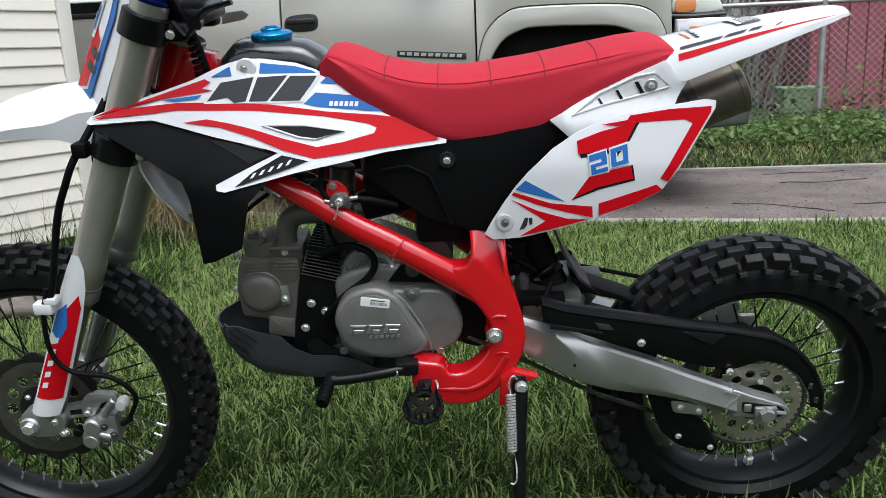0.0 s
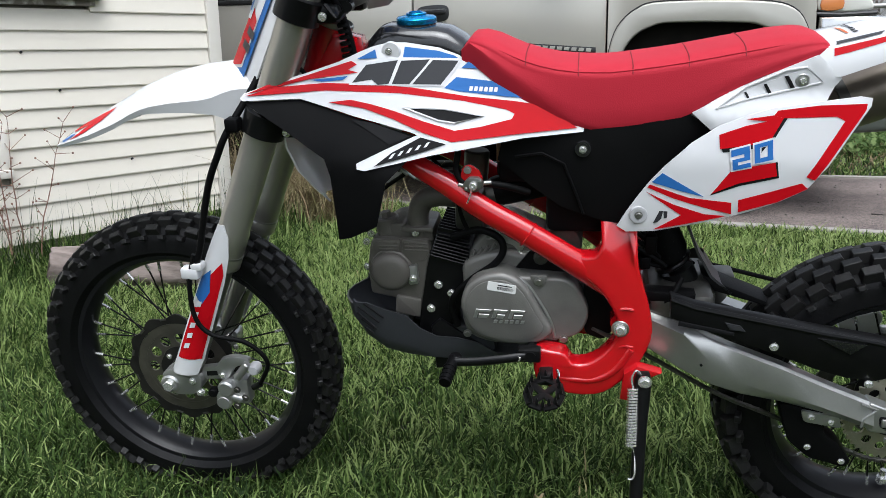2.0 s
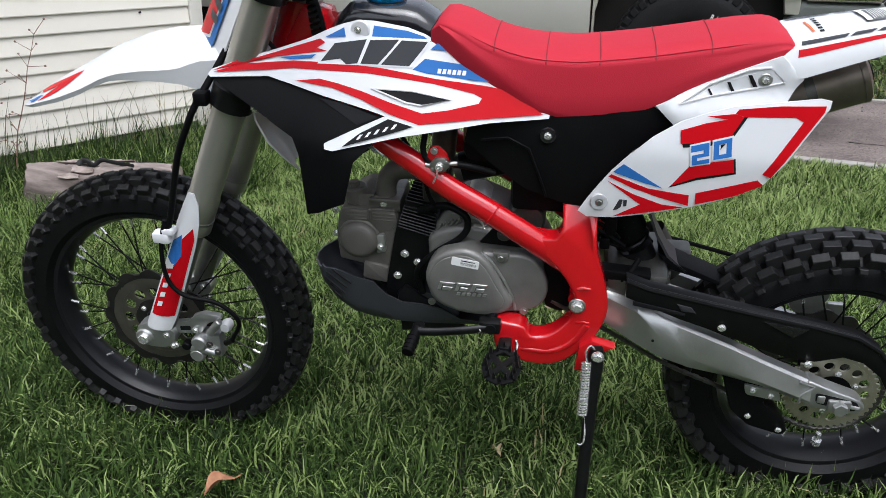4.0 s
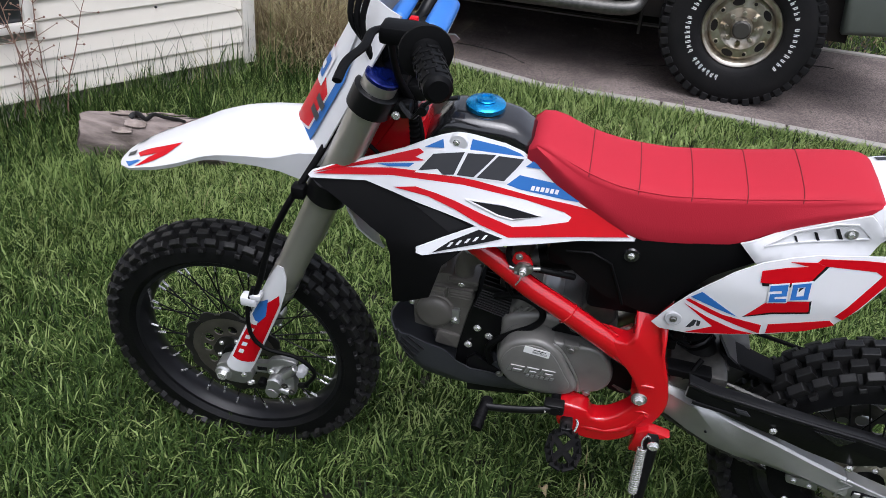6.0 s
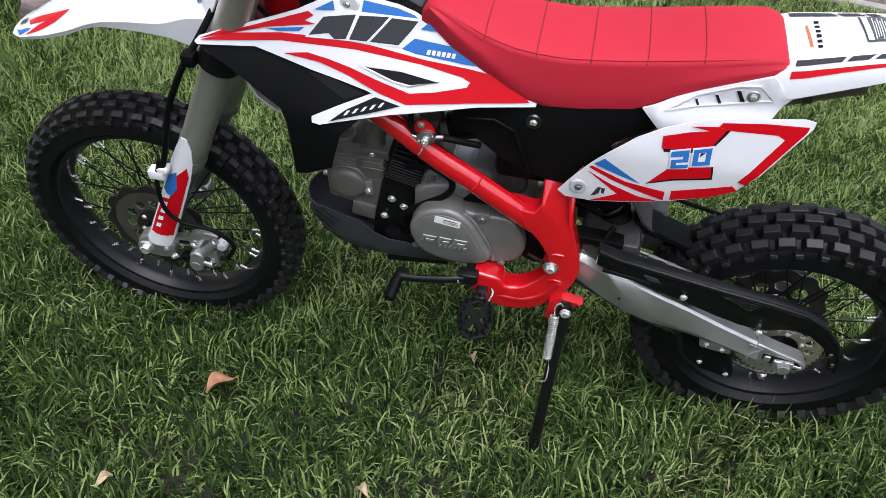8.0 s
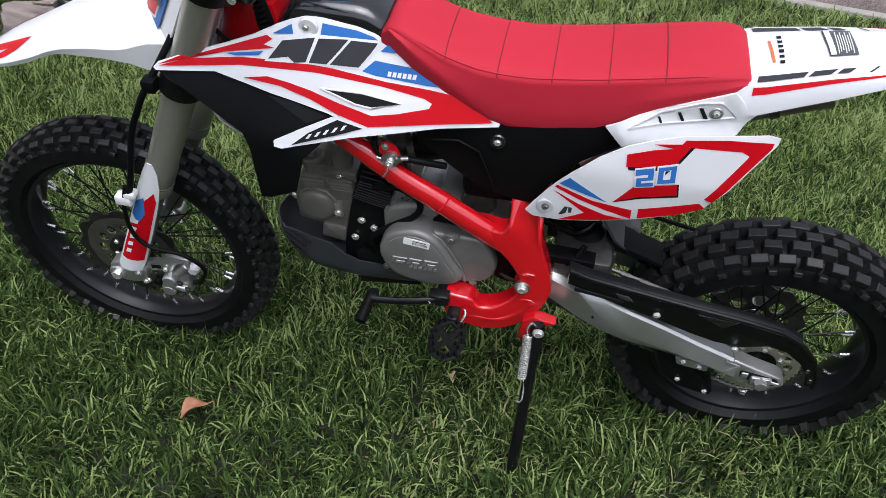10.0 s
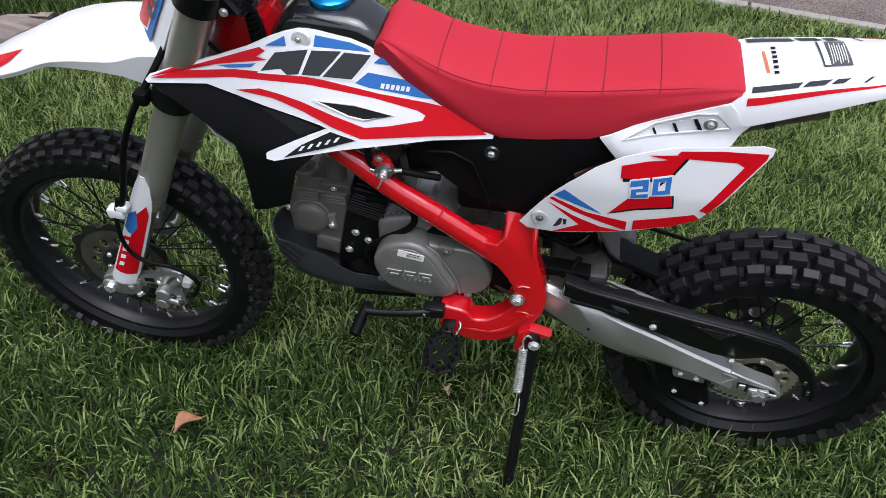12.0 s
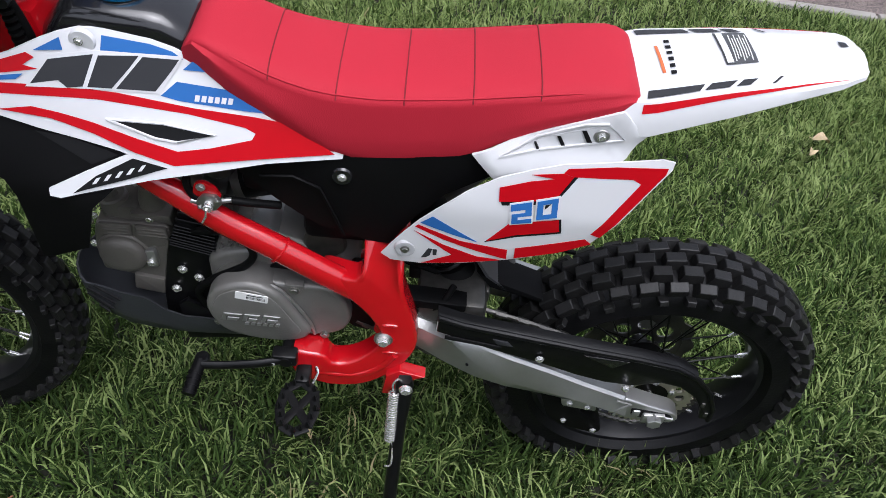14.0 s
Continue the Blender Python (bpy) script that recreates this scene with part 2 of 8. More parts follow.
def hexbolt(name, at, r, parent, material=None, away=(0, -1, 0), h=None):
    a = Vector(at)
    r *= 0.8
    d = Vector(away).normalized()
    h = h or r * 0.9
    bm = join(rod(a, a + d * h * 0.35, r * 1.35, 14), rod(a + d * h * 0.35, a + d * h, r, 6, r * 0.12))
    return part(name, bm, material or CHROME, parent)


def ribbed(m, scale, depth):
    """Adds fine moulded ribs in relief to a cover material."""
    n, l = m.node_tree.nodes, m.node_tree.links
    tc = n.new("ShaderNodeTexCoord")
    w = n.new("ShaderNodeTexVoronoi")
    w.inputs["Scale"].default_value = scale
    l.new(tc.outputs["Object"], w.inputs["Vector"])
    bp = n.new("ShaderNodeBump")
    bp.inputs["Strength"].default_value = depth
    bp.inputs["Distance"].default_value = 0.002
    l.new(w.outputs["Distance"], bp.inputs["Height"])
    l.new(bp.outputs["Normal"], n["Principled BSDF"].inputs["Normal"])


ribbed(SEAT_RED, 800.0, 0.12)


# ---- setting ----
def foliage(name, color, color2, rough=0.55, scale=3.0, through=0.35):
    """Leaf or blade: matt skin, some light let through."""
    m = bpy.data.materials.new(name)
    m.use_nodes = True
    n, l = m.node_tree.nodes, m.node_tree.links
    b = n["Principled BSDF"]
    b.inputs["Roughness"].default_value = rough
    b.inputs["Specular IOR Level"].default_value = 0.14
    tc = n.new("ShaderNodeTexCoord")
    t1 = n.new("ShaderNodeTexNoise")
    t1.inputs["Scale"].default_value = scale
    t1.inputs["Detail"].default_value = 3.0
    t2 = n.new("ShaderNodeTexNoise")
    t2.inputs["Scale"].default_value = 140.0
    l.new(tc.outputs["Object"], t1.inputs["Vector"])
    l.new(tc.outputs["Object"], t2.inputs["Vector"])
    add = n.new("ShaderNodeMath")
    add.operation = "MULTIPLY_ADD"
    add.inputs[1].default_value = 0.55
    l.new(t2.outputs["Fac"], add.inputs[0])
    l.new(t1.outputs["Fac"], add.inputs[2])
    mr = n.new("ShaderNodeMapRange")
    mr.inputs["From Min"].default_value = 0.55
    mr.inputs["From Max"].default_value = 1.0
    l.new(add.outputs[0], mr.inputs["Value"])
    mix = n.new("ShaderNodeMix")
    mix.data_type = "RGBA"
    mix.inputs["A"].default_value = (*color, 1)
    mix.inputs["B"].default_value = (*color2, 1)
    l.new(mr.outputs["Result"], mix.inputs["Factor"])
    l.new(mix.outputs["Result"], b.inputs["Base Color"])
    tr = n.new("ShaderNodeBsdfTranslucent")
    l.new(mix.outputs["Result"], tr.inputs["Color"])
    ms = n.new("ShaderNodeMixShader")
    ms.inputs["Fac"].default_value = through
    l.new(b.outputs[0], ms.inputs[1])
    l.new(tr.outputs[0], ms.inputs[2])
    l.new(ms.outputs[0], n["Material Output"].inputs["Surface"])
    return m


GRASS = [foliage("grass_mid", (0.056, 0.098, 0.022), (0.084, 0.136, 0.035), 0.6, through=0.38), foliage("grass_dark", (0.017, 0.034, 0.008), (0.028, 0.052, 0.012), 0.6, through=0.3),
         foliage("grass_light", (0.200, 0.280, 0.085), (0.340, 0.415, 0.160), 0.45, through=0.38), foliage("grass_straw", (0.30, 0.26, 0.13), (0.42, 0.37, 0.21), 0.7, through=0.2)]
DEAD = foliage("grass_dead_brown", (0.17, 0.125, 0.07), (0.26, 0.20, 0.12), 0.7, through=0.2)
# near-black: the shade between and under the blades is put into the soil colour
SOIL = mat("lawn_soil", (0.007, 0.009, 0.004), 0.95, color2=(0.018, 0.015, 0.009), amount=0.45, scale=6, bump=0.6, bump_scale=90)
ASPHALT = mat("worn_asphalt", (0.165, 0.132, 0.120), 0.92, color2=(0.070, 0.054, 0.049), amount=0.50, scale=3.0, bump=1.0, bump_scale=130, detail=12)


def aggregate(m, scale, lo, hi):
    """Single stones that show in a worn surface: each cell its own shade."""
    n, l = m.node_tree.nodes, m.node_tree.links
    b = n["Principled BSDF"]
    src = b.inputs["Base Color"].links[0].from_socket
    tc = n.new("ShaderNodeTexCoord")
    v = n.new("ShaderNodeTexVoronoi")
    v.inputs["Scale"].default_value = scale
    l.new(tc.outputs["Object"], v.inputs["Vector"])
    bw = n.new("ShaderNodeRGBToBW")
    l.new(v.outputs["Color"], bw.inputs["Color"])
    mr = n.new("ShaderNodeMapRange")
    mr.inputs["From Min"].default_value = 0.2
    mr.inputs["From Max"].default_value = 0.8
    mr.inputs["To Min"].default_value = lo
    mr.inputs["To Max"].default_value = hi
    l.new(bw.outputs["Val"], mr.inputs["Value"])
    hs = n.new("ShaderNodeHueSaturation")
    l.new(mr.outputs["Result"], hs.inputs["Value"])
    l.new(src, hs.inputs["Color"])
    l.new(hs.outputs["Color"], b.inputs["Base Color"])


aggregate(ASPHALT, 190.0, 0.50, 1.60)
CONCRETE = mat("kerb_concrete", (0.31, 0.29, 0.26), 0.85, color2=(0.25, 0.24, 0.21), amount=0.5, scale=9, bump=0.4, bump_scale=120)


def edge_y(x):
    """The lawn's edge along the driveway."""
    return 2.695 - 0.105 * min(max(x, 0.0), 1.4) + 0.010 * math.sin(2.3 * x) + (0.42 * (-0.55 - x) ** 1.1 if x < -0.55 else 0.0)


def strip(xs, lo, hi, z, drop=0.1):
    rows = [[(x, lo(x), z - drop), (x, lo(x), z), (x, hi(x), z), (x, hi(x), z - drop)] for x in xs]
    return loft(rows, True, True)


xs_road = [-30, -12, -6, -4] + [-3 + 0.15 * k for k in range(50)] + [5, 8, 14, 40]
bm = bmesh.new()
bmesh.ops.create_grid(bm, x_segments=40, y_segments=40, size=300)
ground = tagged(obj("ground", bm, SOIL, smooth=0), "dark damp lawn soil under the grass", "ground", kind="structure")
road = tagged(obj("driveway", strip(xs_road, lambda x: edge_y(x) + 0.06, lambda x: 4.26 + 0.01 * math.sin(3 * x), 0.012), ASPHALT, smooth=0), "worn grey asphalt driveway with gravel and cracks", "driveway", kind="structure")
# edging stones, butted end to end
x = -1.62
while x < 5.0:
    w = 0.58
    pts = [(x + 0.006, edge_y(x + 0.006)), (x + w - 0.006, edge_y(x + w - 0.006))]
    bm = loft([[(px, py, -0.05), (px, py, 0.018 + random.uniform(-0.003, 0.003)), (px, py + 0.052, 0.020), (px, py + 0.052, -0.05)] for px, py in pts])
    bmesh.ops.bevel(bm, geom=bm.edges[:], offset=0.004, segments=1, affect="EDGES")
    tagged(obj("kerb_stone", bm, CONCRETE, smooth=0), "low pale concrete edging strip beside the driveway", "kerb", group="driveway edging", kind="structure")
    x += w
bm = strip([-6 + 0.5 * k for k in range(40)], lambda x: 4.25 + 0.01 * math.sin(3 * x), lambda x: 4.31 + 0.01 * math.sin(3 * x), 0.022)
tagged(obj("kerb_far", bm, CONCRETE, smooth=0), "pale concrete edging along the far side of the driveway", "kerb", kind="structure")
# cracks, pebbles and crumbs on the asphalt
rng = np.random.default_rng(3)
CRACK = mat("crack_dirt", (0.03, 0.027, 0.024), 0.95)
for k in range(10):
    px, py = rng.uniform(-1.5, 3.2), rng.uniform(2.90, 4.15)
    a = rng.uniform(-0.4, 0.4)
    line = [(px, py)]
    for i in range(9):
        a += rng.uniform(-0.5, 0.5)
        line.append((line[-1][0] + 0.06 * math.cos(a), min(4.2, max(2.80, line[-1][1] + 0.06 * math.sin(a)))))
    bm = tube([(q[0], q[1], 0.0125) for q in line], [0.002 + 0.004 * rng.random() for _ in line], 6, 0.0012)
    tagged(obj("road_crack", bm, CRACK, smooth=0), "dark branching crack in the asphalt", "crack", group="driveway cracks", kind="structure")
bms = []
for k in range(700):
    px, py, r = rng.uniform(-1.6, 3.8), rng.uniform(2.83, 4.4), rng.uniform(0.0025, 0.007)
    q = bmesh.new()
    bmesh.ops.create_icosphere(q, subdivisions=1, radius=r)
    for v in q.verts:
        v.co *= rng.uniform(0.7, 1.2)
        v.co.z *= 0.6
    q.transform(Matrix.Translation((px, py, 0.013 + r * 0.3)))
    bms.append(q)
tagged(obj("gravel", join(*bms), mat("pebble_grey", (0.17, 0.152, 0.138), 0.9, color2=(0.12, 0.11, 0.10), scale=30), smooth=0), "loose grey gravel crumbs on the driveway", "gravel", kind="stuff")


def blades(name, x, y, h, wid, lean, mats, shares, label, seed, z0=0.0, curl=1.0, category="grass"):
    """Blades of grass as one mesh: three bending joints each, leaning out of their tuft."""
    r = np.random.default_rng(seed)
    n = len(x)
    cell = 0.075
    gx, gy = np.floor(x / cell), np.floor(y / cell)
    cx = (gx + 0.5 + 0.35 * np.sin(gx * 12.9 + gy * 78.2)) * cell
    cy = (gy + 0.5 + 0.35 * np.sin(gx * 39.3 + gy * 11.1)) * cell
    az = np.arctan2(y - cy, x - cx) + r.normal(0, 0.75, n)
    face = az + r.normal(0, 0.5, n) + np.pi / 2
    ln = np.clip(r.normal(lean, 0.30, n), 0.05, 1.35)
    dx, dy = np.cos(az), np.sin(az)
    wx, wy = np.cos(face), np.sin(face)
    turn = r.normal(0, 0.5, n)
    v = np.empty((n, 7, 3))
    p = np.stack([x, y, np.full(n, z0 - 0.006)], 1)
    w = np.stack([wx, wy, np.zeros(n)], 1) * (wid[:, None] / 2)
    v[:, 0], v[:, 1] = p - w, p + w
    # each joint bends further over and a little sideways
    for i, (bend, length, wide) in enumerate(((0.45, 0.40, 1.0), (1.15, 0.33, 0.8), (1.9, 0.30, 0.0))):
        tilt = np.minimum(ln * bend * (curl if i else 1.0), 2.0)
        a2 = az + turn * i
        p = p + np.stack([np.cos(a2) * np.sin(tilt), np.sin(a2) * np.sin(tilt), np.cos(tilt)], 1) * (h * length)[:, None]
        p[:, 2] = np.maximum(p[:, 2], z0 + 0.005)
        if wide:
            v[:, 2 + 2 * i], v[:, 3 + 2 * i] = p - w * wide, p + w * wide
        else:
            v[:, 6] = p
    me = bpy.data.meshes.new(name)
    me.vertices.add(n * 7)
    me.vertices.foreach_set("co", v.ravel().astype(np.float32))
    o = (np.arange(n) * 7)[:, None]
    loops = np.concatenate([o + np.array([[0, 1, 3, 2]]), o + np.array([[2, 3, 5, 4]]), o + np.array([[4, 5, 6]])], 1).ravel()
    me.loops.add(n * 11)
    me.loops.foreach_set("vertex_index", loops.astype(np.int32))
    me.polygons.add(n * 3)
    st = np.stack([np.arange(n) * 11, np.arange(n) * 11 + 4, np.arange(n) * 11 + 8], 1).ravel()
    me.polygons.foreach_set("loop_start", st.astype(np.int32))
    for m in mats:
        me.materials.append(m)
    patch = np.sin(x * 2.1 + 0.7) * np.cos(y * 2.7 + 0.4) * 0.5 + 0.5
    pick = r.random(n)
    # shares may be a pair: shading put into blade colour, lighter towards the driveway
    if len(shares) == 2:
        lightened = np.clip((y + 0.15) / 1.5, 0, 1)[:, None]
        part_of = np.array(shares[0]) * (1 - lightened) + np.array(shares[1]) * lightened
    else:
        part_of = np.tile(np.array(shares, float), (n, 1))
    edges = np.cumsum(part_of / part_of.sum(1, keepdims=True), 1)
    tuft = 0.5 + 0.5 * np.sin(gx * 7.31 + gy * 5.77 + 1.9 * np.sin(gy * 3.1))
    idx = (np.clip(pick * 0.78 + 0.10 * patch + 0.12 * tuft, 0, 0.9999)[:, None] > edges).sum(1).clip(0, len(mats) - 1)
    me.polygons.foreach_set("material_index", np.repeat(idx, 3).astype(np.int32))
    me.update()
    me.validate()
    return tagged(new(name, me), label, category, kind="stuff")


def scatter(n, x0, x1, y0, y1, seed, keep=None):
    r = np.random.default_rng(seed)
    x, y = r.uniform(x0, x1, n), r.uniform(y0, y1, n)
    e = np.array([edge_y(q) for q in x]) + r.normal(0, 0.02, n)
    ok = y < e
    if keep is not None:
        ok &= keep(x, y)
    return x[ok], y[ok], r


def lumps(x, y):
    return 0.5 + 0.25 * np.sin(3.1 * x + 1.3 * y) + 0.25 * np.sin(5.3 * y - 2.2 * x + 1.0) + 0.12 * np.sin(11 * x + 7 * y)


HX, HY = Vector((-1.738, 2.128)), Vector((-0.444, -0.896))
NX, NY = 0.896, -0.444


def off_house(x, y):
    """Distance in front of the house wall."""
    return (x - HX.x) * NX + (y - HX.y) * NY


lawn = lambda x, y: (off_house(x, y) > 0.02)
# near blades darker, far ones lighter: fall of light set by blade colour
LAWN = ((0.45, 0.27, 0.24, 0.04), (0.36, 0.06, 0.53, 0.05))
fade = lambda v, lo, hi: np.clip((v - lo) / (hi - lo), 0, 1)
chance = np.random.default_rng(19)
dense = lambda x, y: lawn(x, y) & (chance.random(len(x)) < fade(x, -2.0, -1.3) * fade(x, 2.4, 1.7) * fade(y, -1.05, -0.6) * fade(y, 2.0, 1.3))
sparse = lambda x, y: lawn(x, y) & (chance.random(len(x)) < fade(y, 1.1, 1.8))
x, y, r = scatter(330000, -2.0, 2.4, -1.05, 2.0, 11, dense)
h = (0.040 + 0.040 * lumps(x, y)) * r.uniform(0.5, 1.5, len(x))
blades("lawn_grass", x, y, h, r.uniform(0.0028, 0.0052, len(x)), 0.72, GRASS, LAWN, "uneven green lawn grass with a few dry blades", 1)
x, y, r = scatter(125000, -2.9, 3.2, 1.1, 3.2, 12, sparse)
h = (0.045 + 0.040 * lumps(x, y)) * r.uniform(0.5, 1.5, len(x)) * np.clip(0.35 + 6.0 * (np.array([edge_y(q) for q in x]) - y), 0.3, 1.0)
blades("lawn_grass", x, y, h, r.uniform(0.0034, 0.0064, len(x)), 0.74, GRASS, LAWN, "green lawn grass running up to the driveway edge", 2)
x, y, r = scatter(42000, -3.2, -1.5, -0.75, 1.6, 13, lawn)
h = (0.060 + 0.060 * lumps(x, y)) * r.uniform(0.6, 1.5, len(x))
blades("lawn_grass", x, y, h, r.uniform(0.0030, 0.0058, len(x)), 0.74, GRASS, LAWN, "longer green lawn grass towards the house", 3)
x, y, r = scatter(9000, 1.9, 3.2, -0.6, 1.4, 14)
blades("lawn_grass", x, y, 0.06 + 0.05 * r.random(len(x)), r.uniform(0.003, 0.005, len(x)), 0.8, GRASS, LAWN, "green lawn grass beyond the bike", 4)
# the rest of the yard, thinner and broader
r = np.random.default_rng(17)
for i, (n, x0, x1, y0, y1) in enumerate(((70000, -4.0, 7.0, -7.0, -0.72), (22000, 3.15, 8.0, -0.75, 2.72), (16000, 1.85, 3.2, -0.75, 1.6))):
    x, y = r.uniform(x0, x1, n), r.uniform(y0, y1, n)
    ok = off_house(x, y) > 0.03
    x, y = x[ok], y[ok]
    blades("yard_grass", x, y, r.uniform(0.05, 0.11, len(x)), r.uniform(0.010, 0.017, len(x)) if i < 2 else r.uniform(0.005, 0.008, len(x)), 1.0, GRASS, LAWN, "green mown grass of the wider yard", 40 + i)
# tall unmown grass along the house wall and round the log
r = np.random.default_rng(21)
n = 4300
t = r.uniform(-0.25, 2.2, n)
d = np.abs(r.normal(0, 0.20, n)) + 0.02
x, y = HX.x + HY.x * t + NX * d, HX.y + HY.y * t + NY * d
h = (0.12 * np.exp(-d * 3.0) + 0.07) * r.uniform(0.45, 1.5, n)
blades("tall_grass", x, y, h, r.uniform(0.0032, 0.0062, n), 0.58, GRASS, (0.40, 0.36, 0.18, 0.06), "tall unmown grass growing against the house wall", 5, curl=0.8)
n = 260
t = r.uniform(-0.1, 2.2, n)
d = np.abs(r.normal(0, 0.07, n)) + 0.02
x, y = HX.x + HY.x * t + NX * d, HX.y + HY.y * t + NY * d
blades("grass_stalks", x, y, r.uniform(0.20, 0.40, n), r.uniform(0.0016, 0.0032, n), 0.22, [GRASS[0], GRASS[1], GRASS[3]], (0.4, 0.4, 0.2), "single tall grass stalks in front of the clapboards", 15, curl=0.9)
n = 2200
x, y = r.uniform(-2.1, -1.2, n), r.uniform(1.34, 1.66, n)
blades("tall_grass", x, y, r.uniform(0.07, 0.18, n), r.uniform(0.0035, 0.007, n), 0.62, GRASS, (0.42, 0.34, 0.18, 0.06), "longer grass tufts behind the old log", 6)
n = 3400
x, y = r.normal(-1.62, 0.20, n), r.normal(2.50, 0.13, n)
blades("dry_grass", x, y, r.uniform(0.18, 0.62, n), r.uniform(0.002, 0.004, n), 0.85, [GRASS[3], DEAD, GRASS[2]], (0.45, 0.45, 0.10), "tall dry straw-coloured grass arching behind the house corner", 7)
# far verge beyond the driveway
n = 30000
x, y = r.uniform(1.05, 7, n), r.uniform(4.32, 6.6, n)
blades("verge_grass", x, y, r.uniform(0.03, 0.08, n), r.uniform(0.006, 0.011, n), 0.8, [GRASS[0], GRASS[1], GRASS[2], DEAD], (0.40, 0.16, 0.18, 0.26), "green and dry verge grass beyond the driveway", 8)


def leaf_mass(name, n, place, size, mats, label, category, seed, flat_bias=0.5):
    """Many small folded leaves as one mesh."""
    r = np.random.default_rng(seed)
    p = place(r, n)
    s = r.uniform(size[0], size[1], n)
    az, tl = r.uniform(0, 2 * np.pi, n), r.uniform(0.1, 1.2, n) * (1 - flat_bias * 0.5)
    d = np.stack([np.cos(az) * np.cos(tl), np.sin(az) * np.cos(tl), np.sin(tl) * r.choice([-1, 1], n)], 1)
    sd = np.stack([-np.sin(az), np.cos(az), r.uniform(-0.5, 0.5, n)], 1)
    v = np.empty((n, 6, 3))
    a = s[:, None]
    v[:, 0] = p - d * a * 0.5
    v[:, 1] = p - d * a * 0.12 + sd * a * 0.34
    v[:, 2] = p + d * a * 0.5
    v[:, 3] = p - d * a * 0.12 - sd * a * 0.34
    v[:, 4] = p + d * a * 0.2 + sd * a * 0.24
    v[:, 5] = p + d * a * 0.2 - sd * a * 0.24
    v[:, (1, 3, 4, 5), 2] += (a * 0.10)
    me = bpy.data.meshes.new(name)
    me.vertices.add(n * 6)
    me.vertices.foreach_set("co", v.ravel().astype(np.float32))
    o = (np.arange(n) * 6)[:, None]
    loops = np.concatenate([o + np.array([[0, 1, 4, 2]]), o + np.array([[0, 2, 5, 3]])], 1).ravel()
    me.loops.add(n * 8)
    me.loops.foreach_set("vertex_index", loops.astype(np.int32))
    me.polygons.add(n * 2)
    me.polygons.foreach_set("loop_start", (np.arange(n * 2) * 4).astype(np.int32))
    for m in mats:
        me.materials.append(m)
    me.polygons.foreach_set("material_index", np.repeat(r.integers(0, len(mats), n), 2).astype(np.int32))
    me.update()
    me.validate()
    return tagged(new(name, me), label, category, kind="stuff")


IVY = [foliage("ivy_mid", (0.06, 0.11, 0.03), (0.09, 0.145, 0.045)), foliage("ivy_light", (0.13, 0.19, 0.06), (0.18, 0.24, 0.09))]
leaf_mass("ground_cover", 11000, lambda r, n: np.stack([r.uniform(0.8, 7.5, n), r.uniform(5.3, 7.1, n), np.abs(r.normal(0.06, 0.05, n)) + 0.02], 1), (0.03, 0.07), IVY, "low leafy green ground cover in front of the fence", "ground cover", 31)
leaf_mass("fence_vine_leaves", 700, lambda r, n: np.stack([r.uniform(1.6, 7.5, n), r.normal(7.02, 0.06, n), np.abs(r.normal(0.18, 0.22, n))], 1), (0.04, 0.08), IVY, "sparse vine leaves climbing the wire fence", "vine", 32)

# house
SIDING = mat("cream_clapboard_paint", (0.715, 0.665, 0.585), 0.55, color2=(0.65, 0.60, 0.52), amount=0.35, scale=2.5, bump=0.10, bump_scale=45, per_object=0.025)
TRIM = mat("cream_trim_paint", (0.74, 0.70, 0.64), 0.5, color2=(0.64, 0.60, 0.54), amount=0.4, scale=5, bump=0.12, bump_scale=60)
PEEL = mat("peeling_white_paint", (0.74, 0.73, 0.70), 0.65, color2=(0.16, 0.14, 0.12), amount=0.9, scale=22, bump=0.5, bump_scale=40, detail=8)
DARKGLASS = mat("dark_window_glass", (0.02, 0.022, 0.025), 0.08, spec=0.6)
FOUND = mat("house_wall_core", (0.30, 0.28, 0.24), 0.9, color2=(0.22, 0.2, 0.17), bump=0.2)
# the wall's own frame: x along the wall away from the corner, y out of the wall, z up
wall_m = Matrix(((HY.x, NX, 0, HX.x), (HY.y, NY, 0, HX.y), (0, 0, 1, 0), (0, 0, 0, 1)))
house = thing("house", wall_m, "cream clapboard house with peeling window sills", "house")
foot = [(0.02, -0.02), (6.0, -0.02), (6.0, -4.0), (2.0, -4.0)]
body = part("wall", loft([[(x, y, z) for x, y in foot] for z in (-0.1, 3.0)]), FOUND, house, smooth=0)
LAP = 0.0729


def board_mesh(length, name):
    sec = [(-0.018, LAP + 0.008), (0.002, LAP + 0.008), (0.0125, 0.004), (0.0115, 0.0), (-0.018, 0.0)]
    bm = loft([[(xx, yy, zz) for yy, zz in sec] for xx in (0.0, length)])
    me = bpy.data.meshes.new(name)
    bm.to_mesh(me)
    bm.free()
    me.materials.append(SIDING)
    return me


# the window opens between 0.60 and 1.30 m along the wall above 1.02 m, the cellar light between 0.97 and 1.45 m
full, left_a, left_b = board_mesh(5.9, "clapboard"), board_mesh(0.595 - 0.064, "clapboard"), board_mesh(4.5, "clapboard")
cel_a, cel_b = board_mesh(0.972 - 0.064, "clapboard"), board_mesh(4.5, "clapboard")
z = 0.5624 - 6 * LAP
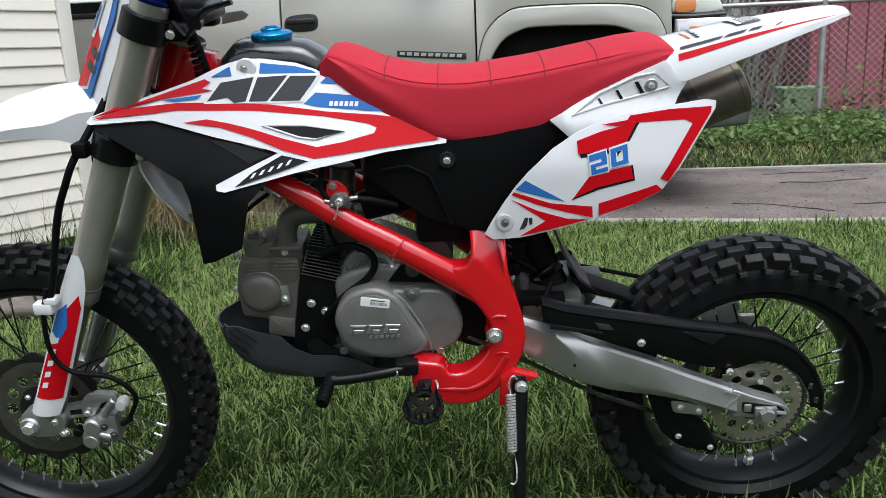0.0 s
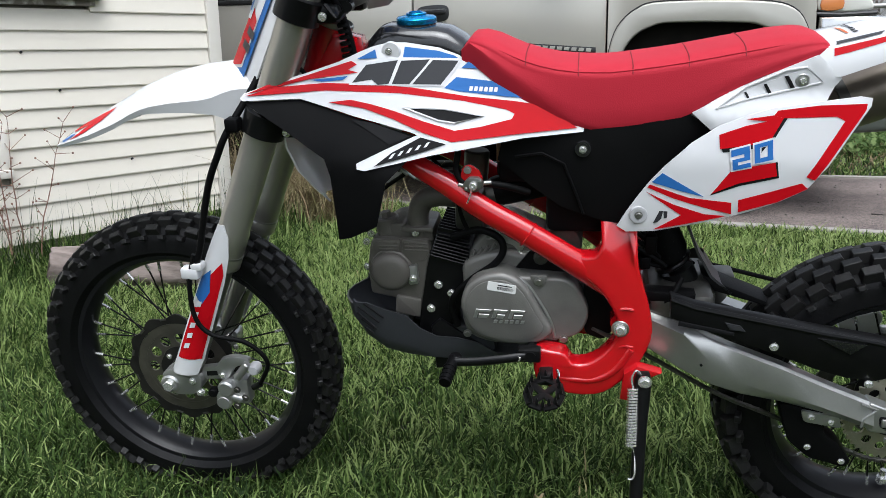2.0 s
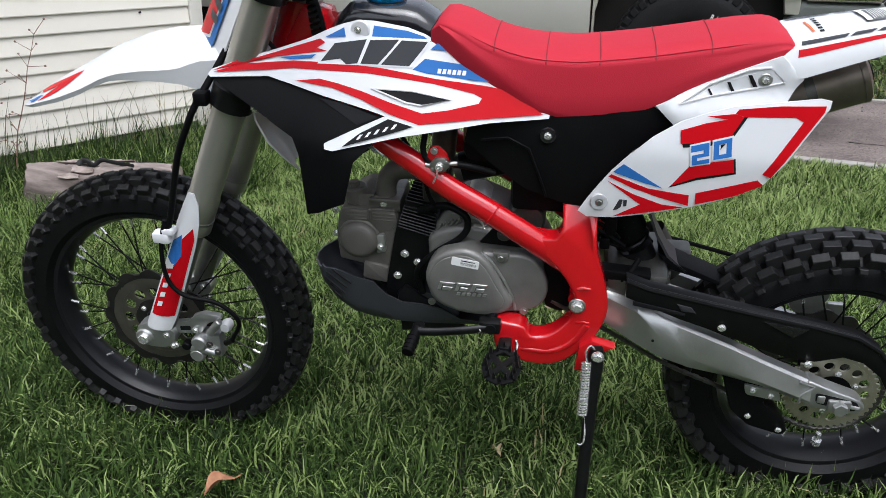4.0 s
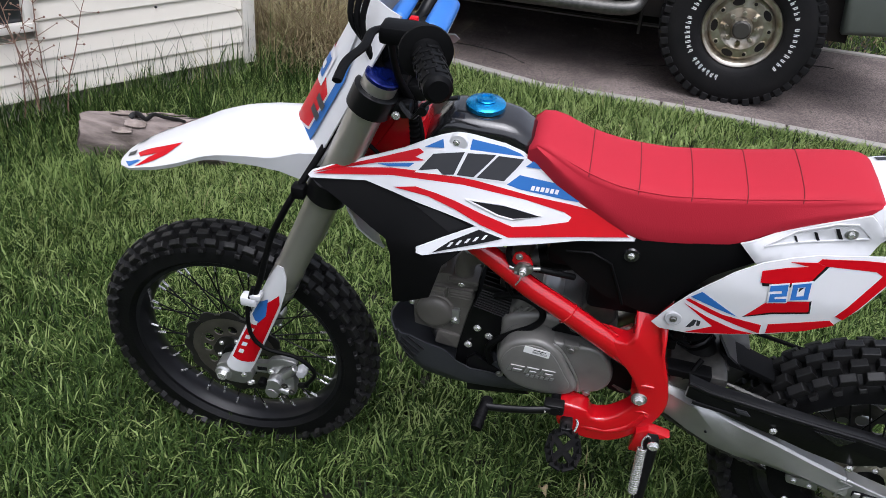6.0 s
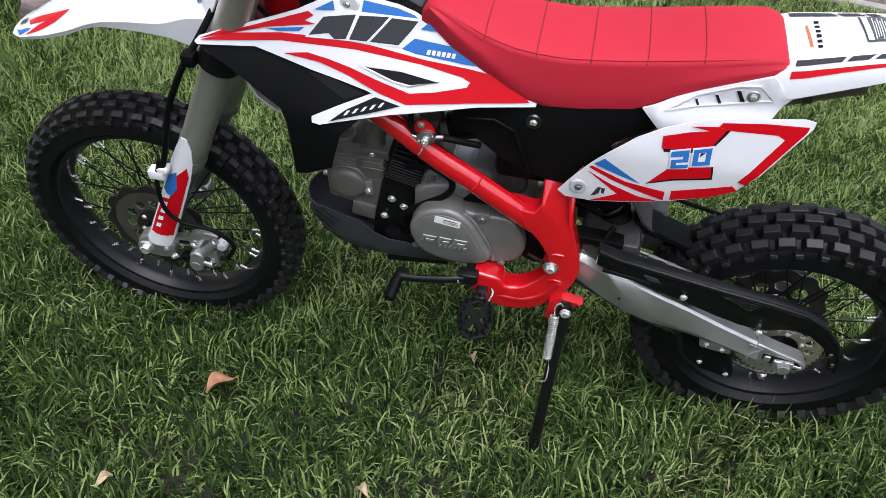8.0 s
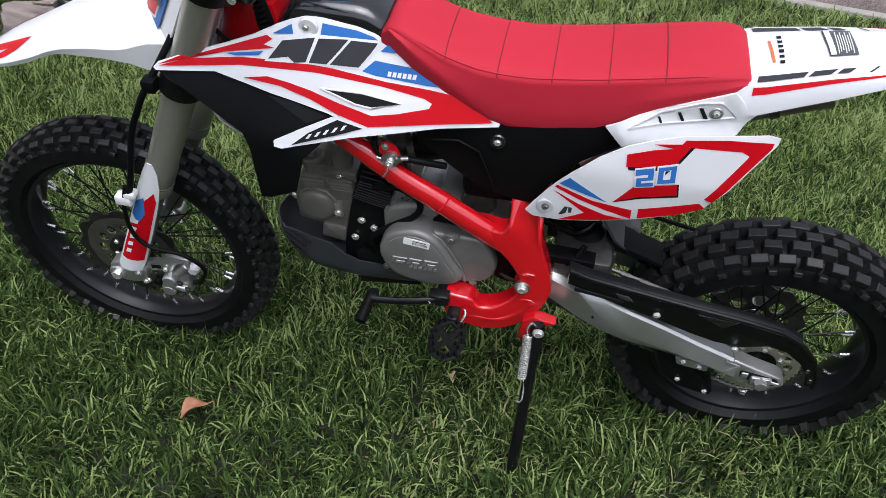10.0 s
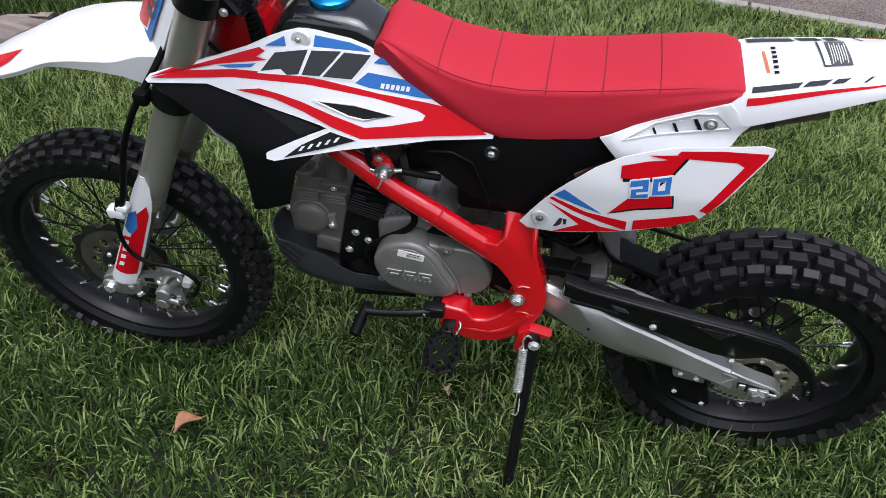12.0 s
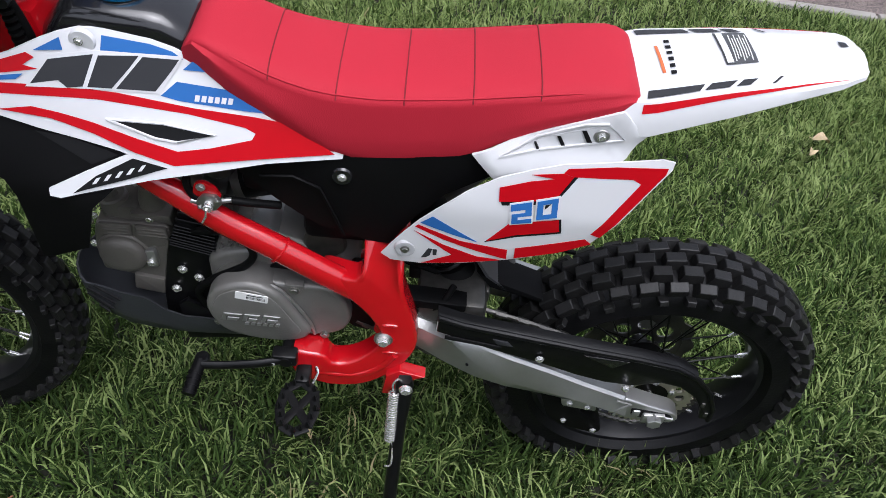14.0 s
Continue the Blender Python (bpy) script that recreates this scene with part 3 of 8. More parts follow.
while z < 2.95:
    if 1.035 < z + 0.04 < 2.0:
        parts_ = ((left_a, 0.064), (left_b, 1.35))
    elif 0.375 < z + 0.04 < 0.575:
        parts_ = ((cel_a, 0.064), (cel_b, 1.46))
    else:
        parts_ = ((full, 0.064),)
    for me, x0 in parts_:
        ob = new("clapboard", me)
        ob.parent = house
        ob.location = (x0, 0.0, z)
        ob.rotation_euler = (random.uniform(-0.004, 0.004), 0, random.uniform(-0.0006, 0.0006))
    z += LAP
part("corner_board", join(box(0.031, 0.008, 1.55, 0.062, 0.026, 2.9, 0.003), box(0.012, -0.030, 1.55, 0.020, 0.055, 2.9, 0.003)), TRIM, house)
# clapboards of the end wall, round the corner
me = board_mesh(3.9, "clapboard")
z = 0.5624 - 6 * LAP
while z < 2.95:
    ob = new("clapboard", me)
    ob.parent = house
    ob.matrix_basis = Matrix.Translation((0.03 + 1.7, -0.04 - 3.5, z)) @ Matrix.Rotation(math.atan2(0.896, -0.444), 4, "Z")
    z += LAP
win = part("window", join(box(0.635, 0.006, 1.55, 0.07, 0.03, 0.95, 0.003), box(1.315, 0.006, 1.55, 0.07, 0.03, 0.95, 0.003), box(0.975, 0.006, 2.03, 0.75, 0.03, 0.08, 0.003)), TRIM, house, "cream window casing")
part("window_sill", join(box(0.975, 0.030, 1.062, 0.86, 0.075, 0.034, 0.004), box(0.975, 0.012, 1.033, 0.80, 0.030, 0.026, 0.003)), PEEL, win, "white sill with peeling paint")
part("sash", join(box(0.975, -0.010, 1.105, 0.62, 0.03, 0.05, 0.003), box(0.975, -0.010, 1.55, 0.62, 0.03, 0.045, 0.003), box(0.975, -0.010, 1.55, 0.03, 0.028, 0.9, 0.003)), PEEL, win)
part("pane", box(0.975, -0.012, 1.55, 0.62, 0.004, 0.92), DARKGLASS, win, smooth=0)
cw = part("cellar_window", join(box(0.992, 0.006, 0.485, 0.036, 0.03, 0.16, 0.003), box(1.44, 0.006, 0.485, 0.04, 0.03, 0.16, 0.003), box(1.216, 0.006, 0.558, 0.41, 0.028, 0.03, 0.003), box(1.216, 0.014, 0.402, 0.49, 0.04, 0.030, 0.003)), TRIM, house, "small cellar window")
part("pane", box(1.216, -0.012, 0.48, 0.42, 0.004, 0.14), DARKGLASS, cw, smooth=0)
for q in ((0.479, 0.404), (0.880, 0.846), (0.30, 0.62), (0.75, 0.70)):
    part("nail_hole", rod((q[0], 0.002, q[1]), (q[0], 0.0145, q[1] + 0.003), 0.0045, 7), INK, house)
# white neighbouring house seen over the truck's bed
NWHITE = mat("white_neighbour_siding", (0.72, 0.72, 0.71), 0.6, color2=(0.62, 0.62, 0.60), amount=0.3, scale=2)
nb = thing("neighbour_house", pose(0, 10.4, 0), "white clapboard neighbouring house beyond the driveway", "house")
part("wall", box(-8.0, 0.6, 1.9, 7.4, 1.0, 3.8), NWHITE, nb, smooth=0)
for k in range(24):
    part("clapboard", loft([[(x, 0.1, 0.2 + 0.14 * k), (x, 0.07, 0.2 + 0.14 * k), (x, 0.095, 0.34 + 0.14 * k), (x, 0.1, 0.34 + 0.14 * k)] for x in (-11.7, -4.3)]), NWHITE, nb, smooth=0)
part("roof", prism([(-12.0, 3.8), (-8.0, 5.4), (-4.0, 3.8)], 0.0, 1.2), FOUND, nb, smooth=0)
# roof far above
part("roof", loft([[(-0.1, 0.3, 2.95), (0.9, -2.0, 4.4), (1.7, -4.2, 2.95), (1.7, -4.2, 2.85), (-0.1, 0.3, 2.85)], [(6.4, 0.4, 2.95), (6.4, -2.0, 4.4), (6.4, -4.4, 2.95), (6.4, -4.4, 2.85), (6.4, 0.4, 2.85)]]), mat("grey_shingle", (0.09, 0.085, 0.08), 0.9, bump=0.4), house, smooth=0)

# old log in the grass
r = random.Random(4)
BARK = mat("weathered_log", (0.25, 0.205, 0.185), 0.9, color2=(0.075, 0.058, 0.050), amount=0.7, scale=22, bump=0.9, bump_scale=70, detail=9)
for nd in list(BARK.node_tree.nodes):
    if nd.type == "TEX_NOISE":
        mp = BARK.node_tree.nodes.new("ShaderNodeMapping")
        mp.inputs["Scale"].default_value = (0.16, 1.0, 1.0)
        for lk in list(nd.inputs["Vector"].links):
            BARK.node_tree.links.new(lk.from_socket, mp.inputs["Vector"])
        BARK.node_tree.links.new(mp.outputs["Vector"], nd.inputs["Vector"])
ENDGRAIN = mat("grey_split_wood", (0.24, 0.20, 0.165), 0.9, color2=(0.09, 0.07, 0.055), amount=0.7, scale=35, bump=0.8, bump_scale=60)
a, b = Vector((-1.865, 1.080, 0.084)), Vector((-1.385, 1.225, 0.080))
ax = (b - a).normalized()
sx = ax.cross(Vector((0, 0, 1))).normalized()
sz = sx.cross(ax)


def log_skin(u, t, lift=0.0):
    """A point on the bark: u along the log, t round it."""
    rad = 0.088 - 0.008 * u + 0.005 * math.sin(3 * t + 2 * u) + 0.003 * math.sin(9 * t + 5 * u) - 0.006 * math.exp(-((u - 0.42) / 0.05) ** 2) + lift
    return a.lerp(b, u) + (sx * math.cos(t) + sz * math.sin(t)) * rad


secs = []
for i in range(30):
    ring = []
    for k in range(40):
        t = 2 * math.pi * k / 40
        p = log_skin(i / 29, t, r.uniform(-0.0016, 0.0016))
        ring.append(p + ax * (0.010 * math.sin(3 * t) + r.uniform(-0.004, 0.004) if i in (0, 29) else 0))
    secs.append(ring)
log = tagged(obj("log", loft(secs), BARK, smooth=50), "weathered grey log with cracked peeling bark in long grass", "log")
for end, c, o in ((secs[-1], b, 1), (secs[0], a, -1)):
    part("end_grain", loft([[q + ax * 0.0015 * o for q in end], [c + (q - c) * 0.15 + ax * 0.010 * o for q in end]]), ENDGRAIN, log)
# plates of bark that have come loose, and long splits between them
PEELED = mat("pale_peeling_bark", (0.33, 0.275, 0.245), 0.9, color2=(0.15, 0.118, 0.10), amount=0.7, scale=22, bump=0.9, bump_scale=80, detail=8)
for k in range(15):
    u0, du = r.uniform(0.02, 0.80), r.uniform(0.07, 0.20)
    t0, dt = r.uniform(0.6, 3.6), r.uniform(0.16, 0.42)
    grid = [[log_skin(u0 + du * i / 5 + r.uniform(-0.008, 0.008), t0 + dt * (j / 4 - 0.5) * (1 - 0.35 * abs(i / 2.5 - 1)), 0.0035 + 0.004 * abs(j / 2 - 1) + r.uniform(0, 0.0025)) for j in range(5)] for i in range(6)]
    part("bark_plate", sheet(grid, 0.003), PEELED, log, smooth=20)
for k in range(9):
    u0, t0 = r.uniform(0.0, 0.7), r.uniform(0.5, 3.4)
    part("split", tube([log_skin(u0 + 0.05 * i, t0 + r.uniform(-0.03, 0.03), -0.0008) for i in range(5)], 0.0022, 5), CRACK, log)

# black strap lying over the log
STRAP = mat("black_webbing", (0.006, 0.006, 0.006), 0.7)
strap_line = [(0.33, 1.45, 0.002), (0.36, 1.55, 0.016), (0.40, 1.45, 0.024), (0.45, 1.35, 0.010), (0.50, 1.50, 0.022), (0.58, 1.45, 0.016), (0.66, 1.55, 0.006), (0.72, 1.45, 0.004)]
tagged(obj("strap", tube(spline([log_skin(*q) for q in strap_line], 4), 0.010, 8, 0.004), STRAP), "black webbing strap lying on the log", "strap")

# fallen leaves
DRY = foliage("dry_brown_leaf", (0.30, 0.135, 0.075), (0.40, 0.21, 0.12), through=0.15, scale=40)
PALE = foliage("pale_dry_leaf", (0.45, 0.34, 0.20), (0.52, 0.42, 0.28), through=0.15, scale=40)


def fallen_leaf(at, length, width, turn, m, curl=0.3):
    rows = []
    for i in range(9):
        u = i / 8
        w = width * (math.sin(math.pi * min(1, u * 0.92 + 0.06)) ** 0.8) * (0.55 + 0.6 * u)
        row = []
        for k in range(-3, 4):
            v = k / 3
            row.append((length * (u - 0.5), w * v, 0.010 * math.sin(u * 4) + curl * abs(v) * w * 0.9 + 0.004 * math.sin(7 * u + 3 * v)))
        rows.append(row)
    ob = tagged(obj("fallen_leaf", sheet(rows, 0.0008), m, smooth=60), "curled dry brown leaf lying on the grass", "leaf", group="fallen leaves")
    part("stem", tube([(-length * 0.5, 0, 0.002), (-length * 0.72, 0.004, 0.006)], 0.0012, 6), m, ob)
    ob.matrix_basis = pose(*at, 8, 6, turn)
    return ob


fallen_leaf((-0.430, -0.275, 0.054), 0.056, 0.020, 222, DRY, 0.6)
fallen_leaf((-0.517, -0.531, 0.045), 0.036, 0.010, 75, PALE, 0.5)
fallen_leaf((-0.082, -0.413, 0.045), 0.034, 0.009, 150, PALE, 0.5)
fallen_leaf((1.29, 1.33, 0.05), 0.065, 0.022, 20, PALE)
fallen_leaf((1.24, 1.24, 0.05), 0.05, 0.014, 60, PALE)
fallen_leaf((0.02, -0.02, 0.035), 0.035, 0.010, 120, PALE)
fallen_leaf((0.06, 0.62, 0.05), 0.045, 0.012, 10, PALE)

# wire fence with what stands behind it
GALV = mat("galvanised_wire", (0.42, 0.41, 0.40), 0.45, metal=0.6, color2=(0.30, 0.28, 0.26), amount=0.5, scale=10)
fence = thing("chain_link_fence", pose(0, 7.0, 0), "grey chain-link fence overgrown with bare vines", "fence")
FX0, FX1, FH = 1.55, 9.0, 1.13
for k in range(4):
    part("post", rod((FX0 + 1.36 + 2.0 * (k - 1) if k else FX0, 0, -0.1), (FX0 + 1.36 + 2.0 * (k - 1) if k else FX0, 0, FH + 0.08), 0.030, 14, 0.006), GALV, fence)
part("top_rail", rod((FX0, 0, FH + 0.02), (FX1, 0, FH + 0.02), 0.021, 12), GALV, fence)
bms = []
step = 0.068
n = int((FX1 - FX0) / step) + int(FH / step) + 1
verts, faces = [], []


def wire(p0, p1, rad, yo):
    d = Vector(p1) - Vector(p0)
    sx = Vector((-d.z, 0, d.x)).normalized() * rad
    i = len(verts)
    for p in (p0, p1):
        for o in (sx, Vector((0, rad, 0)), -sx, Vector((0, -rad, 0))):
            verts.append((p[0] + o.x, p[1] + o.y + yo, p[2] + o.z))
    for k in range(4):
        faces.append((i + k, i + (k + 1) % 4, i + 4 + (k + 1) % 4, i + 4 + k))


for k in range(-int(FH / step) - 1, int((FX1 - FX0) / step) + 1):
    for s in (1, -1):
        xa, za = FX0 + k * step, (0.02 if s > 0 else FH)
        xb, zb = xa + (FH - 0.02), (FH if s > 0 else 0.02)
        if xa < FX0:
            za += s * (FX0 - xa)
            xa = FX0
        if xb > FX1:
            zb -= s * (xb - FX1)
            xb = FX1
        if xb - xa > 0.02:
            wire((xa, 0, za), (xb, 0, zb), 0.0028, 0.002 * s)
me = bpy.data.meshes.new("mesh_wire")
me.from_pydata(verts, [], faces)
me.materials.append(GALV)
ob = new("mesh_wire", me)
ob.parent = fence
tagged(ob, kind="stuff")
TWIG = mat("bare_brown_vine", (0.16, 0.125, 0.10), 0.9, color2=(0.27, 0.23, 0.19), amount=0.5, scale=12)
r = random.Random(8)
bms = []
for k in range(110):
    x0 = r.uniform(1.5, 8.0)
    p = [Vector((x0, 7.0 + r.uniform(-0.05, 0.05), 0.0))]
    d = Vector((r.uniform(-0.5, 0.5), 0, 1))
    for i in range(r.randint(4, 9)):
        d += Vector((r.uniform(-0.6, 0.6), r.uniform(-0.1, 0.1), r.uniform(-0.35, 0.25)))
        p.append(p[-1] + d.normalized() * 0.13)
        p[-1].y = min(7.06, max(6.94, p[-1].y))
        p[-1].z = min(1.5, max(0.02, p[-1].z))
    bms.append(tube(p, [0.007 * (1 - 0.7 * i / len(p)) * r.uniform(0.5, 1.4) for i in range(len(p))], 5))
tagged(obj("bare_vine", join(*bms), TWIG), "bare brown vine stems tangled through the fence", "vine", kind="stuff")
# dark red boarded shed, a brown board fence and a green bin behind
REDWOOD = mat("dark_red_boards", (0.24, 0.045, 0.062), 0.7, color2=(0.16, 0.030, 0.042), amount=0.5, scale=4, bump=0.2, per_object=0.12)
BROWNWOOD = mat("brown_weathered_boards", (0.15, 0.115, 0.095), 0.85, color2=(0.09, 0.07, 0.06), amount=0.5, scale=4, bump=0.3, per_object=0.15)
shed = thing("shed", pose(0, 8.6, 0), "dark red boarded shed behind the wire fence", "shed")
part("wall", box(7.6, 1.05, 1.2, 8.6, 2.0, 2.4), REDWOOD, shed, smooth=0)
for k in range(43):
    part("plank", box(3.4 + 0.2 * k, 0.03, 1.2, 0.186, 0.03, 2.4, 0.004, 1), REDWOOD, shed, smooth=0)
part("roof", box(7.6, 1.0, 2.45, 9.2, 2.6, 0.12), BROWNWOOD, shed, smooth=0)
bin_ = thing("green_bin", pose(3.05, 8.05, 0) @ Matrix.Scale(0.6, 4), "faded green plastic bin behind the fence", "bin")
part("tub", loft([[(-0.30, -0.25, 0), (0.30, -0.25, 0), (0.30, 0.25, 0), (-0.30, 0.25, 0)], [(-0.36, -0.30, 0.50), (0.36, -0.30, 0.50), (0.36, 0.30, 0.50), (-0.36, 0.30, 0.50)]]), mat("faded_green_plastic", (0.16, 0.25, 0.12), 0.6, color2=(0.12, 0.2, 0.09)), bin_, smooth=0)
part("lid", box(0, 0, 0.52, 0.76, 0.64, 0.04, 0.01), bpy.data.materials["faded_green_plastic"], bin_)
# far hedge line closing the view; the added walls follow further down
hedge_mats = [foliage("hedge_dark", (0.035, 0.065, 0.022), (0.05, 0.085, 0.03)), foliage("hedge_brown", (0.09, 0.075, 0.05), (0.12, 0.10, 0.07))]
leaf_mass("far_hedge", 4000, lambda r, n: np.stack([r.uniform(-14, 18, n), r.normal(13, 0.5, n), r.uniform(0.0, 1.7, n) * r.uniform(0.5, 1, n)], 1), (0.12, 0.30), hedge_mats, "dark mixed hedge closing off the yard", "hedge", 33)
# bare thicket behind the fence
r = random.Random(41)
bms = []
for k in range(420):
    p = [Vector((r.uniform(-4.0, 9.0), r.uniform(9.2, 11.5), 0))]
    d = Vector((r.uniform(-0.35, 0.35), r.uniform(-0.2, 0.2), 1))
    rad = r.uniform(0.006, 0.020)
    for i in range(7):
        d += Vector((r.uniform(-0.3, 0.3), r.uniform(-0.15, 0.15), r.uniform(-0.15, 0.15)))
        p.append(p[-1] + d.normalized() * r.uniform(0.25, 0.5))
    bms.append(tube(p, [rad * (1 - 0.11 * i) for i in range(8)], 5))
    for q in p[2:]:
        e = q + Vector((r.uniform(-0.5, 0.5), r.uniform(-0.1, 0.1), r.uniform(0.0, 0.5)))
        bms.append(tube([q, q.lerp(e, 0.5) + Vector((0, 0, 0.05)), e], [rad * 0.4, rad * 0.3, rad * 0.15], 4))
tagged(obj("bare_thicket", join(*bms), mat("grey_brown_twigs", (0.27, 0.24, 0.215), 0.9, color2=(0.16, 0.14, 0.125), amount=0.5, scale=3)), "bare grey-brown shrubs and saplings behind the fence", "shrub", kind="stuff")
# twiggy shrub by the house wall
bms = []
r = random.Random(12)
root = HX.to_3d() + Vector((HY.x, HY.y, 0)) * 1.03 + Vector((NX, NY, 0)) * 0.06
for k in range(5):
    p = [root + Vector((r.uniform(-0.08, 0.08), r.uniform(-0.08, 0.08), 0))]
    d = Vector((r.uniform(-0.15, 0.2), r.uniform(-0.2, 0.2), 1))
    for i in range(10):
        d += Vector((r.uniform(-0.14, 0.16), r.uniform(-0.14, 0.16), r.uniform(-0.05, 0.1)))
        p.append(p[-1] + d.normalized() * 0.062)
    bms.append(tube(p, [0.0035 * (1 - 0.07 * i) for i in range(len(p))], 5))
    for q in p[3:]:
        for j in range(2):
            e = q + Vector((r.uniform(-0.06, 0.06), r.uniform(-0.06, 0.06), r.uniform(-0.01, 0.06)))
            bms.append(tube([q, e], [0.0016, 0.0008], 4))
            s = bmesh.new()
            bmesh.ops.create_icosphere(s, subdivisions=1, radius=0.0045)
            s.transform(Matrix.Translation(e))
            bms.append(s)
tagged(obj("dry_weed", join(*bms), mat("reddish_dry_stem", (0.20, 0.11, 0.08), 0.9, color2=(0.28, 0.18, 0.13), scale=20)), "dry reddish weed stalks beside the house wall", "weed", kind="stuff")

# unseen added walls, behind and beside the camera, close the yard and darken reflections
YARD = mat("grey_brown_neighbour_wall", (0.085, 0.078, 0.070), 0.9, color2=(0.06, 0.055, 0.05), amount=0.4, scale=1.5)
tagged(obj("wall_south", box(0, -9.2, 0.8, 30, 0.3, 1.8), YARD, smooth=0), "plain dark neighbouring wall closing the yard", "wall", kind="structure")
tagged(obj("wall_east", box(15.2, 3.0, 2.0, 0.3, 20.0, 4.2), YARD, smooth=0), "plain dark wall closing the yard", "wall", kind="structure")
tagged(obj("wall_west", box(-15.2, 3.0, 2.0, 0.3, 20.0, 4.2), YARD, smooth=0), "plain dark wall closing the yard", "wall", kind="structure")
tagged(obj("wall_north", box(0, 14.2, 0.5, 30, 0.3, 1.2), YARD, smooth=0), "plain dark wall behind the hedge", "wall", kind="structure")


# ---- the parked pickup ----
PEWTER = mat("pewter_car_paint", (0.42, 0.40, 0.355), 0.30, metal=0.28, color2=(0.395, 0.375, 0.335), amount=0.3, scale=3, coat=0.6)
FLARE = mat("pale_lower_paint", (0.40, 0.385, 0.345), 0.36, metal=0.25, color2=(0.36, 0.345, 0.31), amount=0.3, scale=3, coat=0.4)
CAR_BLACK = mat("black_car_trim", (0.010, 0.010, 0.011), 0.38, color2=(0.02, 0.02, 0.02), amount=0.3)
UNDER = mat("dark_underbody", (0.007, 0.0065, 0.006), 0.85, color2=(0.016, 0.013, 0.011), amount=0.4, spec=0.1)
CAR_GLASS = mat("car_window_glass", (0.03, 0.033, 0.035), 0.05, spec=0.9, coat=1.0)
AMBER = mat("amber_lens", (0.62, 0.22, 0.07), 0.18, color2=(0.52, 0.18, 0.06), coat=0.6)
LENS = mat("clear_lamp_lens", (0.62, 0.61, 0.56), 0.12, color2=(0.5, 0.49, 0.45), coat=0.8)
CAR_CHROME = mat("car_chrome", (0.65, 0.65, 0.64), 0.10, metal=1.0, color2=(0.5, 0.5, 0.49), scale=10)
OLD_ALLOY = mat("stained_chrome_wheel", (0.50, 0.47, 0.41), 0.28, metal=0.85, color2=(0.22, 0.17, 0.11), amount=0.5, scale=16)
TYRE_ROAD = mat("road_tyre", (0.007, 0.007, 0.0075), 0.6, color2=(0.013, 0.012, 0.012), amount=0.4, scale=8, bump=0.2, bump_scale=90, spec=0.12)
SIDE_Y = 2.92
truck = thing("pickup_truck", pose(0, SIDE_Y, 0), "pewter pickup truck parked on the driveway", "truck")
ARCH_KEYS = [(-0.020, 0.700), (0.020, 0.810), (0.075, 0.885), (0.150, 0.925), (0.240, 0.942), (0.560, 0.936), (0.660, 0.918), (0.735, 0.880), (0.800, 0.790), (0.820, 0.700)]
ARCH_KEYS_OUT = [(-0.058, 0.700), (-0.050, 0.800), (-0.010, 0.925), (0.080, 1.010), (0.210, 1.040), (0.630, 1.032), (0.790, 0.995), (0.860, 0.900), (0.885, 0.780), (0.890, 0.700)]

ARCH = [(p.x, p.y) for p in spline([(x, z, 0) for x, z in ARCH_KEYS], 4)]
ARCH_OUT = [(p.x, p.y) for p in spline([(x, z, 0) for x, z in ARCH_KEYS_OUT], 4)]


def body_y(z):
    """The body side bows out a little at the belt."""
    return 0.05 * (abs(z - 0.98) / 0.5) ** 2


def panel(name, pts, material, parent, y0=0.0, thick=0.05, label="", bevel=0.006):
    bm = prism(pts, y0, y0 + thick, bevel, 2)
    return part(name, bm, material, parent, label)


panel("front_door", [(-1.055, 0.775), (-0.066, 0.765), (-0.066, 1.14), (-0.10, 1.17), (-1.045, 1.165)], PEWTER, truck, label="pewter door")
panel("front_door", [(-1.055, 0.48), (-0.066, 0.48), (-0.066, 0.752), (-1.055, 0.762)], FLARE, truck, -0.004, label="paler lower door panel")
panel("rear_door", [(-1.74, 0.785), (-1.063, 0.776), (-1.053, 1.16), (-1.74, 1.155)], PEWTER, truck)
panel("rear_door", [(-1.74, 0.48), (-1.063, 0.48), (-1.063, 0.763), (-1.74, 0.772)], FLARE, truck, -0.004)
panel("bed_side", [(-4.3, 0.55), (-3.70, 0.55), (-3.62, 0.78), (-3.25, 0.88), (-2.88, 0.78), (-2.80, 0.55), (-1.76, 0.55), (-1.76, 1.085), (-4.3, 1.085)], PEWTER, truck)
part("bed_rail", box(-3.03, 0.03, 1.098, 2.54, 0.075, 0.024, 0.006), CAR_BLACK, truck, "black plastic bed rail cap")
part("tailgate", box(-4.31, 1.0, 0.82, 0.05, 1.9, 0.54, 0.01), PEWTER, truck)
part("waist_strip", box(-0.56, -0.004, 0.769, 0.99, 0.012, 0.007), CAR_BLACK, truck, smooth=0)
part("waist_strip", box(-1.40, -0.004, 0.776, 0.67, 0.012, 0.007), CAR_BLACK, truck, smooth=0)
fender_t = panel("front_wing", [(-0.058, 0.48), (-0.058, 1.20), (0.86, 1.20), (0.885, 1.12), (0.895, 0.90), (0.895, 0.62), (0.830, 0.62)] + [(x, z) for x, z in ARCH[::-1]] + [(-0.045, 0.60), (-0.045, 0.48)], PEWTER, truck, label="pewter front wing")
part("wheel_lip", prism(ARCH_OUT + ARCH[::-1], -0.022, 0.03, 0.010, 3), FLARE, truck, "pale flared wheel-arch lip")
part("lip_shadow_line", tube([(x, -0.004, z + 0.004) for x, z in ARCH_OUT], 0.004, 6), CAR_BLACK, truck)
